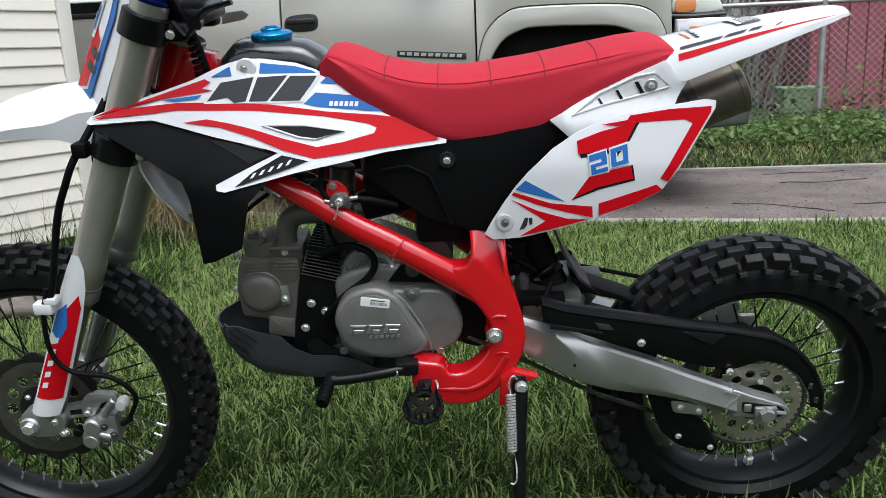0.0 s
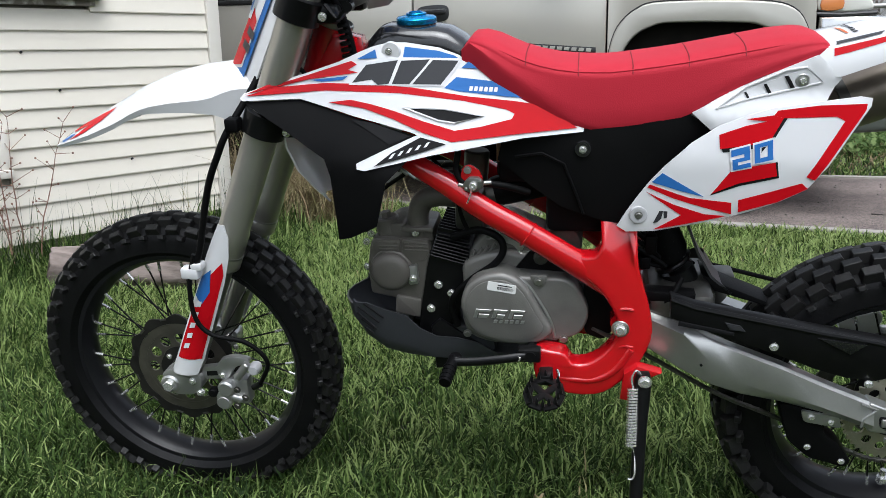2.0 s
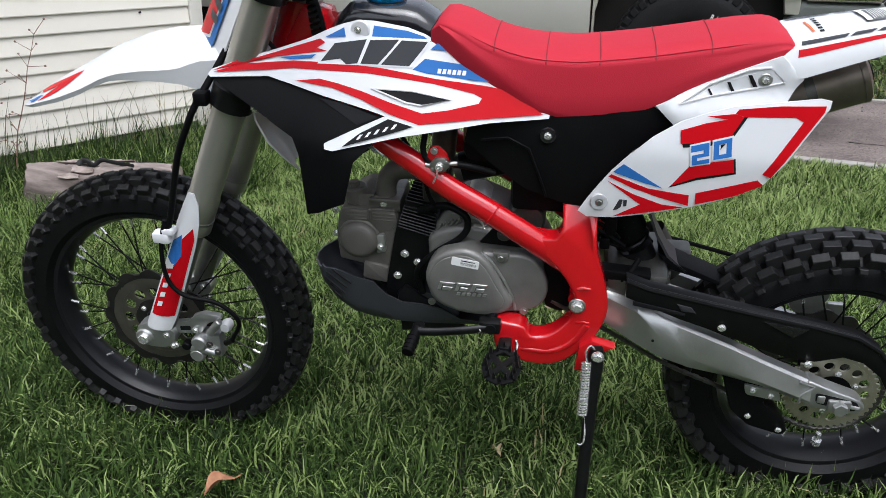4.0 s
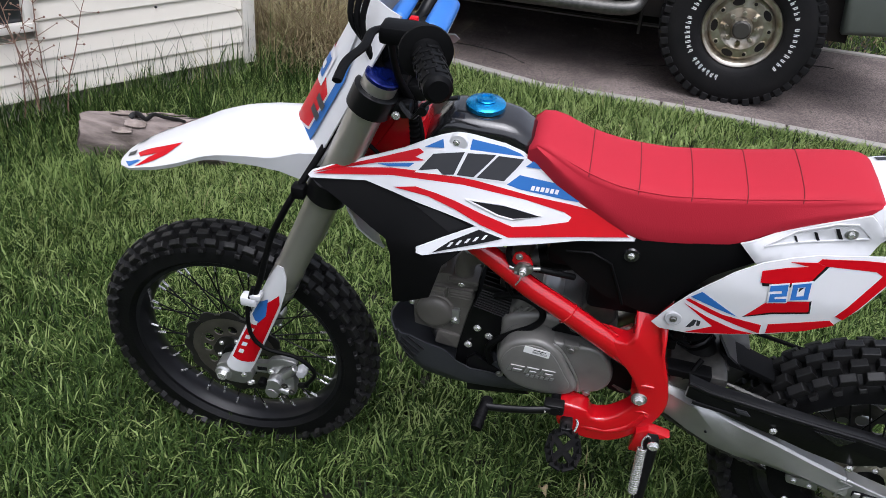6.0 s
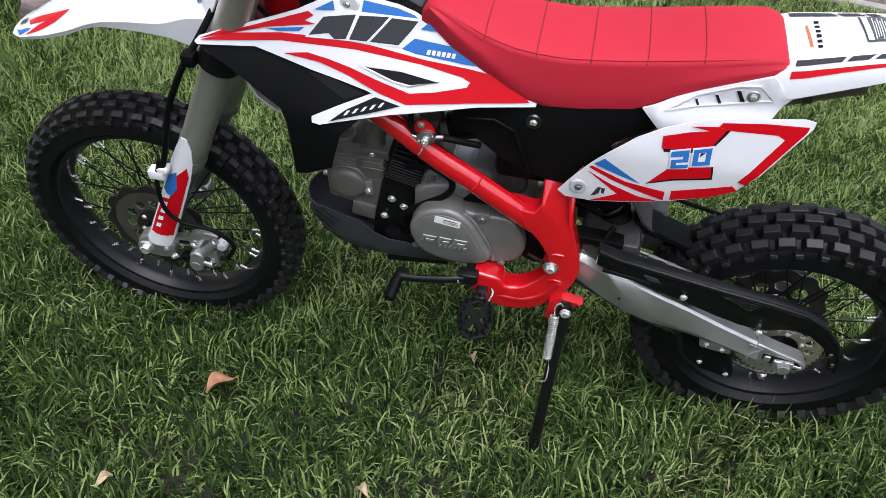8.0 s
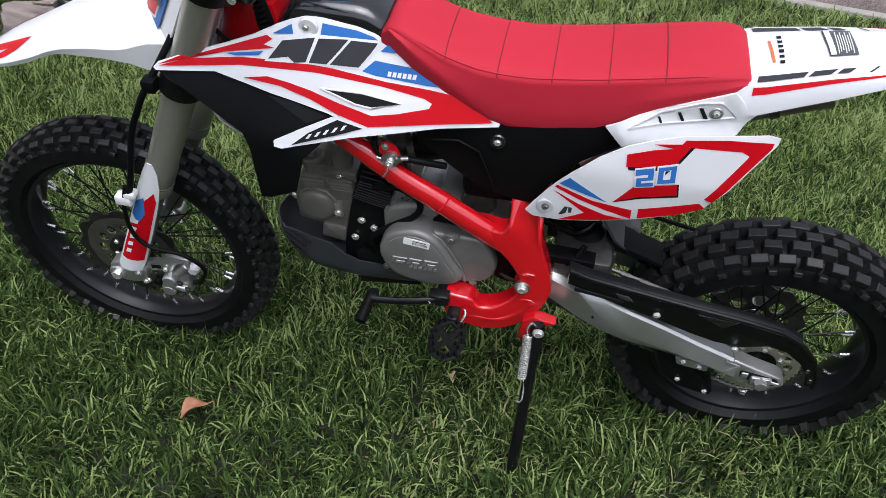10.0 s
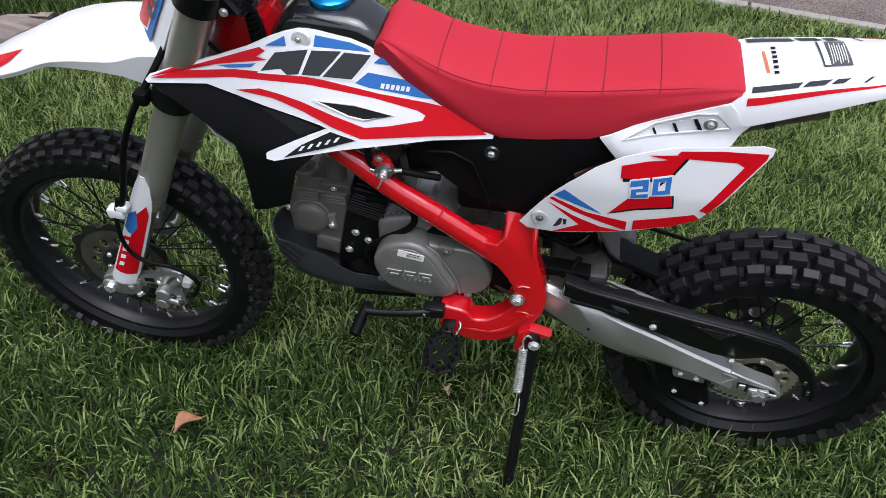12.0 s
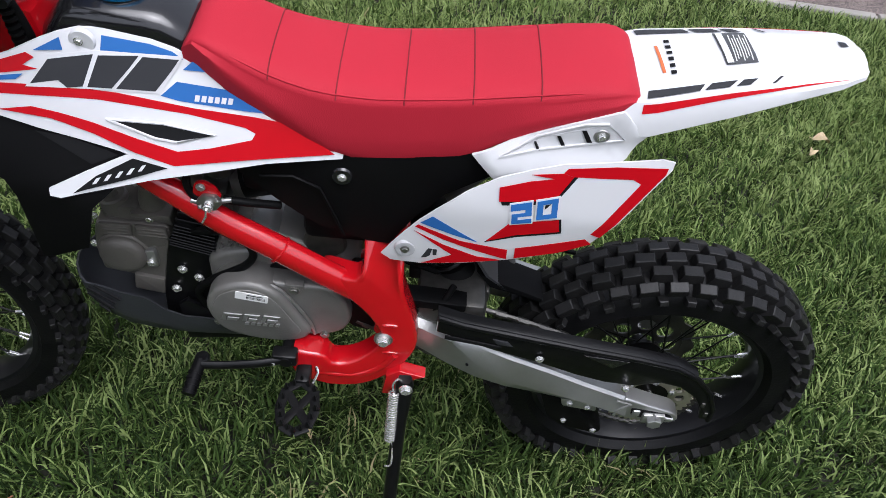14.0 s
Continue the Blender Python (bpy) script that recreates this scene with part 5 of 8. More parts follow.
        sticker("lettering_bar", [gp(z, -0.019), gp(z + 0.003, -0.009), gp(z + 0.012, -0.009), gp(z + 0.010, -0.019)], guard_y, WHITE, guard, 4, s, step=0.012)
part("axle", join(rod((FAX.x, -0.098, FAX.z), (FAX.x, 0.098, FAX.z), 0.0075, 12), rod((FAX.x, -0.110, FAX.z), (FAX.x, -0.098, FAX.z), 0.0105, 6, 0.001), rod((FAX.x, 0.098, FAX.z), (FAX.x, 0.108, FAX.z), 0.0125, 6, 0.001)), CHROME, bike)
# triple clamps
for z, nm in ((0.920, "upper_clamp"), (0.752, "lower_clamp")):
    bms = []
    for s in (-1, 1):
        c = fork_at(z, s * 0.083)
        bms.append(tube([c - FU * 0.019, c - FU * 0.017, c + FU * 0.017, c + FU * 0.019], [0.031, 0.0345, 0.0345, 0.031], 24))
        bms.append(box(c.x + 0.040, c.y - s * 0.006, c.z - 0.010, 0.036, 0.032, 0.026, 0.006))
    c = fork_at(z, 0)
    bms.append(box(c.x + 0.045, 0, c.z + 0.006, 0.06, 0.13, 0.026, 0.006))
    bms.append(tube([fork_at(z, -0.08), fork_at(z, -0.03) + Vector((0.03, 0, 0)), fork_at(z, 0.03) + Vector((0.03, 0, 0)), fork_at(z, 0.08)], 0.017, 10))
    cl = part(nm, join(*bms), BLACK_METAL, bike, "black triple clamp")
    for s in (-1, 1):
        c = fork_at(z, s * 0.083)
        hexbolt("clamp_bolt", (c.x + 0.040, c.y + (-0.021 if s < 0 else 0.021), c.z - 0.011), 0.006, cl, away=(0, s, 0))
# headstock
hs = part("headstock", join(tube([(-0.345, 0, 0.775), (-0.305, 0, 0.885)], 0.029, 20), prism([(-0.345, 0.80), (-0.300, 0.875), (-0.262, 0.865), (-0.245, 0.78), (-0.30, 0.72)], -0.035, 0.035, 0.010)), RED_PAINT, bike, "red painted headstock")
part("bearing_cap", rod((-0.306, 0, 0.884), (-0.302, 0, 0.894), 0.032, 20, 0.002), STEEL, hs)

# front fender: a crowned shell with a turned-down skirt along each side
def line_at(line, x):
    for (a, b), (c, d) in zip(line, line[1:]):
        if x <= c:
            return b + (d - b) * (x - a) / (c - a)
    return line[-1][1]


FEND_TOP = [(-0.800, 0.701), (-0.769, 0.719), (-0.739, 0.738), (-0.681, 0.768), (-0.625, 0.797), (-0.573, 0.816), (-0.523, 0.827), (-0.474, 0.832), (-0.40, 0.832)]
FEND_SIDE = [(-0.800, 0.699), (-0.761, 0.712), (-0.712, 0.727), (-0.658, 0.748), (-0.620, 0.767), (-0.594, 0.775), (-0.555, 0.781), (-0.507, 0.785), (-0.486, 0.789), (-0.457, 0.800), (-0.40, 0.804)]
FEND_LOW = [(-0.800, 0.697), (-0.756, 0.707), (-0.710, 0.720), (-0.667, 0.736), (-0.640, 0.750), (-0.613, 0.761), (-0.593, 0.764), (-0.527, 0.765), (-0.485, 0.761), (-0.463, 0.752), (-0.40, 0.735)]
FEND_HALF = [(-0.800, 0.022), (-0.790, 0.042), (-0.765, 0.060), (-0.70, 0.070), (-0.60, 0.077), (-0.50, 0.078), (-0.40, 0.070)]


def fender_at(x, v):
    """A point of the fender's skin; v runs from -1.25, the left skirt's hem, over 0, the crown, to 1.25."""
    a, sgn = abs(v), (1 if v > 0 else -1)
    t, m, lo, w = line_at(FEND_TOP, x), line_at(FEND_SIDE, x), line_at(FEND_LOW, x), line_at(FEND_HALF, x)
    if a <= 1:
        return Vector((x, sgn * w * a, m + (t - m) * (1 - a ** 2.6)))
    k = (a - 1) / 0.25
    return Vector((x, sgn * w * (1 - 0.04 * k), m + (lo - m) * k))


fxs = [-0.800, -0.796, -0.790, -0.778, -0.765] + [-0.75 + 0.0175 * k for k in range(21)]
fvs = [-1.25, -1.12, -1.0, -0.96, -0.85, -0.7, -0.5, -0.25, 0.0, 0.25, 0.5, 0.7, 0.85, 0.96, 1.0, 1.12, 1.25]
fender = part("front_fender", sheet([[fender_at(x, v) for v in fvs] for x in fxs], 0.003), WHITE, bike, "white front fender with a red and blue tip")


def fender_patch(pts, material, level):
    bm = bmesh.new()
    f = bm.faces.new([bm.verts.new((x, v * 0.07, 0)) for x, v in pts])
    f.normal_update()
    bmesh.ops.triangulate(bm, faces=[f])
    for _ in range(4):
        bmesh.ops.subdivide_edges(bm, edges=[e for e in bm.edges if e.calc_length() > 0.010], cuts=1)
        bmesh.ops.triangulate(bm, faces=[q for q in bm.faces if len(q.verts) > 3])
    for q in bm.verts:
        x, v = q.co.x, q.co.y / 0.07
        n = (fender_at(x + 0.002, v) - fender_at(x - 0.002, v)).cross(fender_at(x, v + 0.02) - fender_at(x, v - 0.02)).normalized()
        q.co = fender_at(x, v) + (n if n.z > 0 else -n) * (0.0012 * level)
    return part("graphic", bm, material, fender, smooth=0)


for s in (-1, 1):
    fender_patch([(-0.758, s * 0.50), (-0.728, s * 0.52), (-0.664, s * 0.62), (-0.690, s * 0.80), (-0.722, s * 0.90), (-0.752, s * 0.97), (-0.728, s * 0.78), (-0.712, s * 0.72), (-0.748, s * 0.70)], RED_PLASTIC, 1)
    fender_patch([(-0.781, s * 0.80), (-0.752, s * 0.78), (-0.742, s * 0.82), (-0.764, s * 0.96)], BLUE_VINYL, 1)
    fender_patch([(-0.786, s * 0.30), (-0.768, s * 0.28), (-0.764, s * 0.52), (-0.782, s * 0.55)], GREY_VINYL, 1)
part("fender_tail", sheet([[(x + 0.020 * (1 - abs(v) ** 1.5) * -1, w * v, z - 0.004 * abs(v)) for v in (-1, -0.7, -0.35, 0, 0.35, 0.7, 1)] for x, z, w in ((-0.372, 0.775, 0.084), (-0.376, 0.745, 0.084), (-0.374, 0.715, 0.082), (-0.362, 0.675, 0.072), (-0.342, 0.640, 0.056), (-0.326, 0.612, 0.036))], 0.003), WHITE, fender)
part("fender_mount", prism([(-0.49, 0.800), (-0.40, 0.815), (-0.36, 0.76), (-0.42, 0.742), (-0.452, 0.748)], -0.058, 0.058, 0.012, 3), WHITE, fender)

# front number board
grid = []
for i in range(9):
    u = i / 8
    z = 0.770 + 0.275 * u
    row = []
    hw = 0.068 + 0.014 * math.sin(u * math.pi * 0.8)
    for k in range(-6, 7):
        v = k / 6
        row.append((-0.497 + 0.145 * u + 0.062 * abs(v) ** 1.6, hw * v, z + 0.006 * (1 - abs(v))))
    grid.append(row)
board = part("number_board", sheet(grid, 0.003), WHITE, bike, "white front number board with red and blue graphics")


def board_patch(pts, material, level, name="graphic"):
    """pts in u (0 bottom to 1 top) and v (-1 to 1)."""
    bm = bmesh.new()
    f = bm.faces.new([bm.verts.new((v, u, 0)) for u, v in pts])
    f.normal_update()
    bmesh.ops.triangulate(bm, faces=[f])
    for _ in range(3):
        bmesh.ops.subdivide_edges(bm, edges=[e for e in bm.edges if e.calc_length() > 0.15], cuts=1)
        bmesh.ops.triangulate(bm, faces=[q for q in bm.faces if len(q.verts) > 3])
    for q in bm.verts:
        v, u = q.co.x, q.co.y
        hw = 0.068 + 0.014 * math.sin(u * math.pi * 0.8)
        q.co = Vector((-0.497 + 0.145 * u + 0.062 * abs(v) ** 1.6 - 0.0035 - 0.0012 * level, hw * v * 1.012, 0.770 + 0.275 * u + 0.006 * (1 - abs(v))))
    return part(name, bm, material, board, smooth=0)


board_patch([(0.12, -0.76), (0.58, -0.78), (0.72, -0.68), (0.72, 0.68), (0.58, 0.78), (0.12, 0.76), (0.08, 0.0)], BLUE_VINYL, 1)
board_patch([(0.21, -0.64), (0.57, -0.66), (0.86, -0.52), (0.86, 0.52), (0.57, 0.66), (0.21, 0.64), (0.17, 0.0)], WHITE, 2)
board_patch([(0.225, -0.61), (0.46, -0.63), (0.54, -0.30), (0.66, -0.12), (0.66, 0.12), (0.54, 0.30), (0.46, 0.63), (0.225, 0.61), (0.185, 0.0)], RED_PLASTIC, 3)
board_patch([(0.46, -0.40), (0.66, -0.40), (0.66, 0.10), (0.46, 0.10)], WHITE, 4)
board_patch([(0.50, -0.32), (0.62, -0.32), (0.62, 0.02), (0.50, 0.02)], BLUE_VINYL, 5)
board_patch([(0.54, -0.24), (0.58, -0.24), (0.58, -0.06), (0.54, -0.06)], WHITE, 6)
for k in range(2):
    board_patch([(0.40 - 0.07 * k, -0.72), (0.43 - 0.07 * k, -0.45), (0.39 - 0.07 * k, -0.45), (0.36 - 0.07 * k, -0.72)], GREY_VINYL, 4, "lettering_bar")
part("board_bracket", join(tube(spline([(-0.430, -0.048, 0.80), (-0.395, -0.050, 0.87), (-0.360, -0.048, 0.945)], 5), 0.0035, 8), tube(spline([(-0.430, 0.048, 0.80), (-0.395, 0.050, 0.87), (-0.360, 0.048, 0.945)], 5), 0.0035, 8)), BLACK_PLASTIC, board)

# handlebar
bar_pts = spline([(-0.188, -0.315, 1.072), (-0.225, -0.215, 1.066), (-0.262, -0.125, 1.046), (-0.288, -0.060, 0.995), (-0.296, 0, 0.988), (-0.288, 0.060, 0.995), (-0.262, 0.125, 1.046), (-0.225, 0.215, 1.066), (-0.188, 0.315, 1.072)], 5)
bar = part("handlebar", tube(bar_pts, 0.0105, 14), BLACK_METAL, bike, "black handlebar")
part("bar_clamp", join(box(-0.300, -0.045, 0.972, 0.045, 0.034, 0.05, 0.006), box(-0.300, 0.045, 0.972, 0.045, 0.034, 0.05, 0.006), box(-0.305, 0, 0.945, 0.05, 0.15, 0.016, 0.004)), BLACK_METAL, bar)
for s in (-1, 1):
    a, b = Vector((-0.188, s * 0.318, 1.072)), Vector((-0.226, s * 0.212, 1.066))
    d = (b - a).normalized()
    grip = part("grip", tube([a - d * 0.004, a, a + d * 0.006, b - d * 0.02, b - d * 0.01], [0.012, 0.0168, 0.0172, 0.0160, 0.020], 20), BLACK_PLASTIC, bar, "black rubber grip with moulded blocks")
    part("flange", tube([b - d * 0.012, b - d * 0.009, b - d * 0.003, b], [0.022, 0.0335, 0.0335, 0.024], 28), BLACK_PLASTIC, grip)
    for i in range(7):
        for k in range(5):
            an = 2 * math.pi * (k + 0.5 * (i % 2)) / 5
            c = a.lerp(b, 0.12 + 0.105 * i)
            side = d.cross(Vector((0, 0, 1))).normalized()
            up = side.cross(d)
            o = (side * math.cos(an) + up * math.sin(an))
            m = Matrix((( *d, 0), (*side.lerp(o, 0).normalized(), 0), (0, 0, 0, 0), (0, 0, 0, 1)))
            tang = d.cross(o)
            mm = Matrix(((d.x, tang.x, o.x, 0), (d.y, tang.y, o.y, 0), (d.z, tang.z, o.z, 0), (0, 0, 0, 1)))
            part("grip_block", moved(box(0, 0, 0.0163, 0.0085, 0.015, 0.0035, 0.0008, 1), Matrix.Translation(c) @ mm), BLACK_PLASTIC, grip)
    perch = Vector((-0.240, s * 0.165, 1.057))
    lev = part("lever_perch", join(tube([perch + d * 0.02, perch - d * 0.02], 0.017, 16), box(perch.x - 0.028, perch.y, perch.z + 0.006, 0.05, 0.038, 0.024, 0.006)), BLACK_PLASTIC, bar)
    lp = spline([perch + Vector((-0.040, 0, 0.010)), perch + Vector((-0.058, s * 0.02, 0.012)), perch + Vector((-0.058, s * 0.06, 0.010)), perch + Vector((-0.070, s * 0.092, 0.004)), perch + Vector((-0.070, s * 0.132, -0.002))], 5)
    part("lever", tube(lp, [0.0040] * 21, 10, [0.0060] * 21), BLACK_PLASTIC, lev, "black control lever")
# crossbar pad
pad = part("bar_pad", moved(box(0, 0, 0, 0.034, 0.120, 0.066, 0.010, 3), Matrix.Translation((-0.258, 0, 1.000)) @ Matrix.Rotation(radians(28), 4, "Y")), BLUE_PAD, bar, "blue foam bar pad with white lettering")
for k in range(6):
    part("lettering_bar", moved(box(0.0175, -0.042 + 0.016 * k, 0.010, 0.0012, 0.010, 0.018), Matrix.Translation((-0.258, 0, 1.000)) @ Matrix.Rotation(radians(28), 4, "Y")), WHITE, pad, smooth=0)
part("pad_front", moved(box(0, 0, 0, 0.020, 0.110, 0.055, 0.008, 3), Matrix.Translation((-0.310, 0, 1.016)) @ Matrix.Rotation(radians(38), 4, "Y")), BLUE_PAD, pad)
part("kill_switch", box(-0.262, -0.118, 1.058, 0.012, 0.014, 0.014, 0.003), RED_PLASTIC, bar, "red kill switch")
part("mirror_tab", prism([(-0.300, 0.884), (-0.262, 0.890), (-0.253, 0.898), (-0.262, 0.906), (-0.300, 0.902)], 0.198, 0.202, 0.001), STEEL, bar, "steel bracket tab")
for k in range(3):
    part("bar_cable", tube(spline([(-0.335 - 0.012 * k, -0.060, 1.075), (-0.345 - 0.008 * k, -0.072, 1.030), (-0.335, -0.074 + 0.006 * k, 0.985), (-0.318, -0.062, 0.955)], 5), 0.0045, 10), BLACK_PLASTIC, bar)
part("control_cable", tube(spline([(-0.300, -0.10, 1.030), (-0.290, -0.090, 0.965), (-0.272, -0.062, 0.905), (-0.262, -0.052, 0.85), (-0.262, -0.045, 0.79), (-0.25, -0.04, 0.75)], 5), 0.0055, 10), BLACK_PLASTIC, bar)
for bm in [tube([Vector((-0.274 + 0.0005 * k, -0.0625 + 0.0006 * k, 0.912 - 0.009 * k)), Vector((-0.2735 + 0.0005 * k, -0.062 + 0.0006 * k, 0.908 - 0.009 * k))], 0.0082, 10) for k in range(12)]:
    part("sleeve_ring", bm, BLACK_PLASTIC, bar)
part("front_cable", tube(spline([(-0.30, -0.07, 0.99), (-0.345, -0.045, 0.93), (-0.37, -0.05, 0.86), (-0.31, -0.06, 0.80), (-0.25, -0.05, 0.79)], 5), 0.0035, 8), BLACK_PLASTIC, bar)

# brake hose down the fork, and caliper
part("brake_hose", tube(spline([(-0.395, -0.045, 0.85), (-0.420, -0.078, 0.80), (-0.452, -0.112, 0.745), (-0.470, -0.118, 0.710), (-0.495, -0.118, 0.655), (-0.525, -0.118, 0.552), (-0.545, -0.120, 0.505)], 6), 0.0055, 12), BLACK_PLASTIC, bike)
part("thin_hose", tube(spline([(-0.535, -0.121, 0.545), (-0.549, -0.124, 0.496), (-0.550, -0.124, 0.434), (-0.526, -0.122, 0.400), (-0.470, -0.116, 0.384), (-0.440, -0.110, 0.345), (-0.462, -0.100, 0.295)], 7), 0.004, 10), BLACK_PLASTIC, bike)
part("hose_clip", join(box(-0.546, -0.117, 0.512, 0.030, 0.022, 0.020, 0.004), box(-0.533, -0.117, 0.524, 0.020, 0.020, 0.012, 0.003)), WHITE, bike, "white plastic hose clip")
part("hose_guide", box(-0.442, -0.108, 0.755, 0.022, 0.024, 0.022, 0.004), BLACK_PLASTIC, bike)
cal = part("caliper", join(rod((-0.529, -0.102, 0.279), (-0.529, -0.060, 0.279), 0.0150, 24, 0.003), rod((-0.537, -0.100, 0.250), (-0.537, -0.060, 0.250), 0.0140, 24, 0.003),
                           prism(rounded([(-0.545, 0.272), (-0.520, 0.266), (-0.523, 0.254), (-0.550, 0.258)], 0.003), -0.099, -0.062, 0.003), box(-0.512, -0.074, 0.268, 0.040, 0.028, 0.052, 0.006)),
           ALLOY, bike, "cast alloy front brake caliper with two pistons")
part("caliper_bracket", prism(rounded([(-0.580, 0.312), (-0.545, 0.318), (-0.538, 0.330), (-0.516, 0.338), (-0.486, 0.334), (-0.484, 0.326), (-0.512, 0.316), (-0.528, 0.292), (-0.580, 0.288)], 0.006), -0.086, -0.072, 0.003), ALLOY, cal)
part("bracket_window", prism([(-0.566, 0.306), (-0.546, 0.308), (-0.546, 0.299), (-0.566, 0.297)], -0.0866, -0.085), INK, cal, smooth=0)
part("guide_pin", rod((-0.483, -0.094, 0.330), (-0.508, -0.094, 0.300), 0.0075, 14, 0.002), ALLOY, cal)
part("guide_pin", rod((-0.522, -0.092, 0.262), (-0.500, -0.092, 0.256), 0.0075, 14, 0.002), ALLOY, cal)
part("pin_boot", rod((-0.558, -0.080, 0.266), (-0.558, -0.096, 0.266), 0.0085, 16, 0.002), BLACK_PLASTIC, cal)
part("pin_boot", moved(spun([(0.0, -0.012), (0.008, -0.011), (0.011, -0.004), (0.011, 0.006), (0.008, 0.012), (0.0, 0.012)], 18), Matrix.Translation((-0.474, -0.088, 0.318))), CLEAR_GREY, cal, "pale rubber boot")
for q in ((-0.588, -0.100, 0.293), (-0.537, -0.087, 0.300), (-0.578, -0.092, 0.267), (-0.508, -0.098, 0.279), (-0.512, -0.098, 0.246), (-0.496, -0.096, 0.262)):
    hexbolt("caliper_bolt", q, 0.0060, cal, DARK_STEEL if q[0] > -0.52 else CHROME)
part("hose_union", tube([(-0.462, -0.100, 0.295), (-0.478, -0.094, 0.283)], 0.006, 10), BLACK_METAL, cal)

# bracket arm behind the left fork leg
part("bracket_arm", join(tube(spline([(-0.286, -0.095, 0.925), (-0.268, -0.098, 0.906), (-0.255, -0.10, 0.918), (-0.238, -0.10, 0.938), (-0.20, -0.10, 0.948)], 4), 0.0035, 8, 0.006), rod((-0.250, -0.092, 0.922), (-0.250, -0.108, 0.922), 0.007, 12)), BLACK_METAL, bike, "black steel lever bracket")

# tank
secs = []
for x, w, zt in ((-0.268, 0.026, 0.830), (-0.256, 0.036, 0.850), (-0.242, 0.042, 0.868), (-0.226, 0.044, 0.883), (-0.214, 0.045, 0.886), (-0.180, 0.046, 0.885), (-0.140, 0.045, 0.883), (-0.122, 0.044, 0.879), (-0.100, 0.043, 0.866), (-0.085, 0.042, 0.850), (-0.06, 0.040, 0.82)):
    sec = []
    for k in range(17):
        a = math.pi * k / 16
        c, s = math.cos(a), math.sin(a)
        yy = w * math.copysign(abs(c) ** 0.45, c)
        sec.append((x, yy * (1.08 - 0.20 * s), zt - 0.050 + 0.050 * abs(s) ** 0.30))
    sec = [(x, w * 0.95, 0.775)] + sec + [(x, -w * 0.95, 0.775)]
    secs.append(sec)
tank = part("fuel_tank", loft(secs), GLOSS_BLACK, bike, "glossy black plastic fuel tank")
bm = spun([(0.0, 0.0095), (0.0145, 0.0095), (0.0155, 0.0085), (0.0155, 0.0060), (0.018, 0.0052), (0.028, 0.0040), (0.0305, 0.0015), (0.0305, -0.005), (0.029, -0.007), (0.026, -0.008), (0.025, -0.016)], 40)
cap = part("tank_cap", moved(bm, Matrix.Translation((-0.174, 0, 0.8905)) @ Matrix.Rotation(radians(90), 4, "X") @ Matrix.Rotation(0.0, 4, "Y")), BLUE_ANOD, tank, "light blue anodised tank cap")
part("filler_neck", moved(spun([(0.030, 0.0), (0.031, -0.02), (0.036, -0.03)], 30), Matrix.Translation((-0.174, 0, 0.886)) @ Matrix.Rotation(radians(90), 4, "X")), GLOSS_BLACK, tank)
part("cap_ring", moved(spun([(0.0105, 0.0), (0.0105, 0.0016), (0.0085, 0.0016), (0.0085, 0.0)], 24), Matrix.Translation((-0.174, 0, 0.9000)) @ Matrix.Rotation(radians(90), 4, "X")), BLUE_ANOD, cap)

# shrouds, left and right
SHROUD = [(-0.420, 0.798), (-0.414, 0.804), (-0.376, 0.815), (-0.321, 0.829), (-0.279, 0.841), (-0.247, 0.854), (-0.228, 0.860), (-0.208, 0.864), (-0.181, 0.863), (-0.134, 0.855), (-0.105, 0.844), (-0.076, 0.826),
          (-0.028, 0.803), (0.019, 0.777), (0.080, 0.742), (0.079, 0.737), (-0.007, 0.731), (-0.072, 0.721), (-0.137, 0.712), (-0.184, 0.703), (-0.235, 0.694), (-0.246, 0.697), (-0.247, 0.704), (-0.208, 0.720),
          (-0.160, 0.739), (-0.170, 0.743), (-0.252, 0.767), (-0.290, 0.780), (-0.333, 0.794), (-0.375, 0.794), (-0.416, 0.794)]
HOLE = [(-0.182, 0.777), (-0.121, 0.773), (-0.065, 0.762), (-0.106, 0.754), (-0.130, 0.758)]
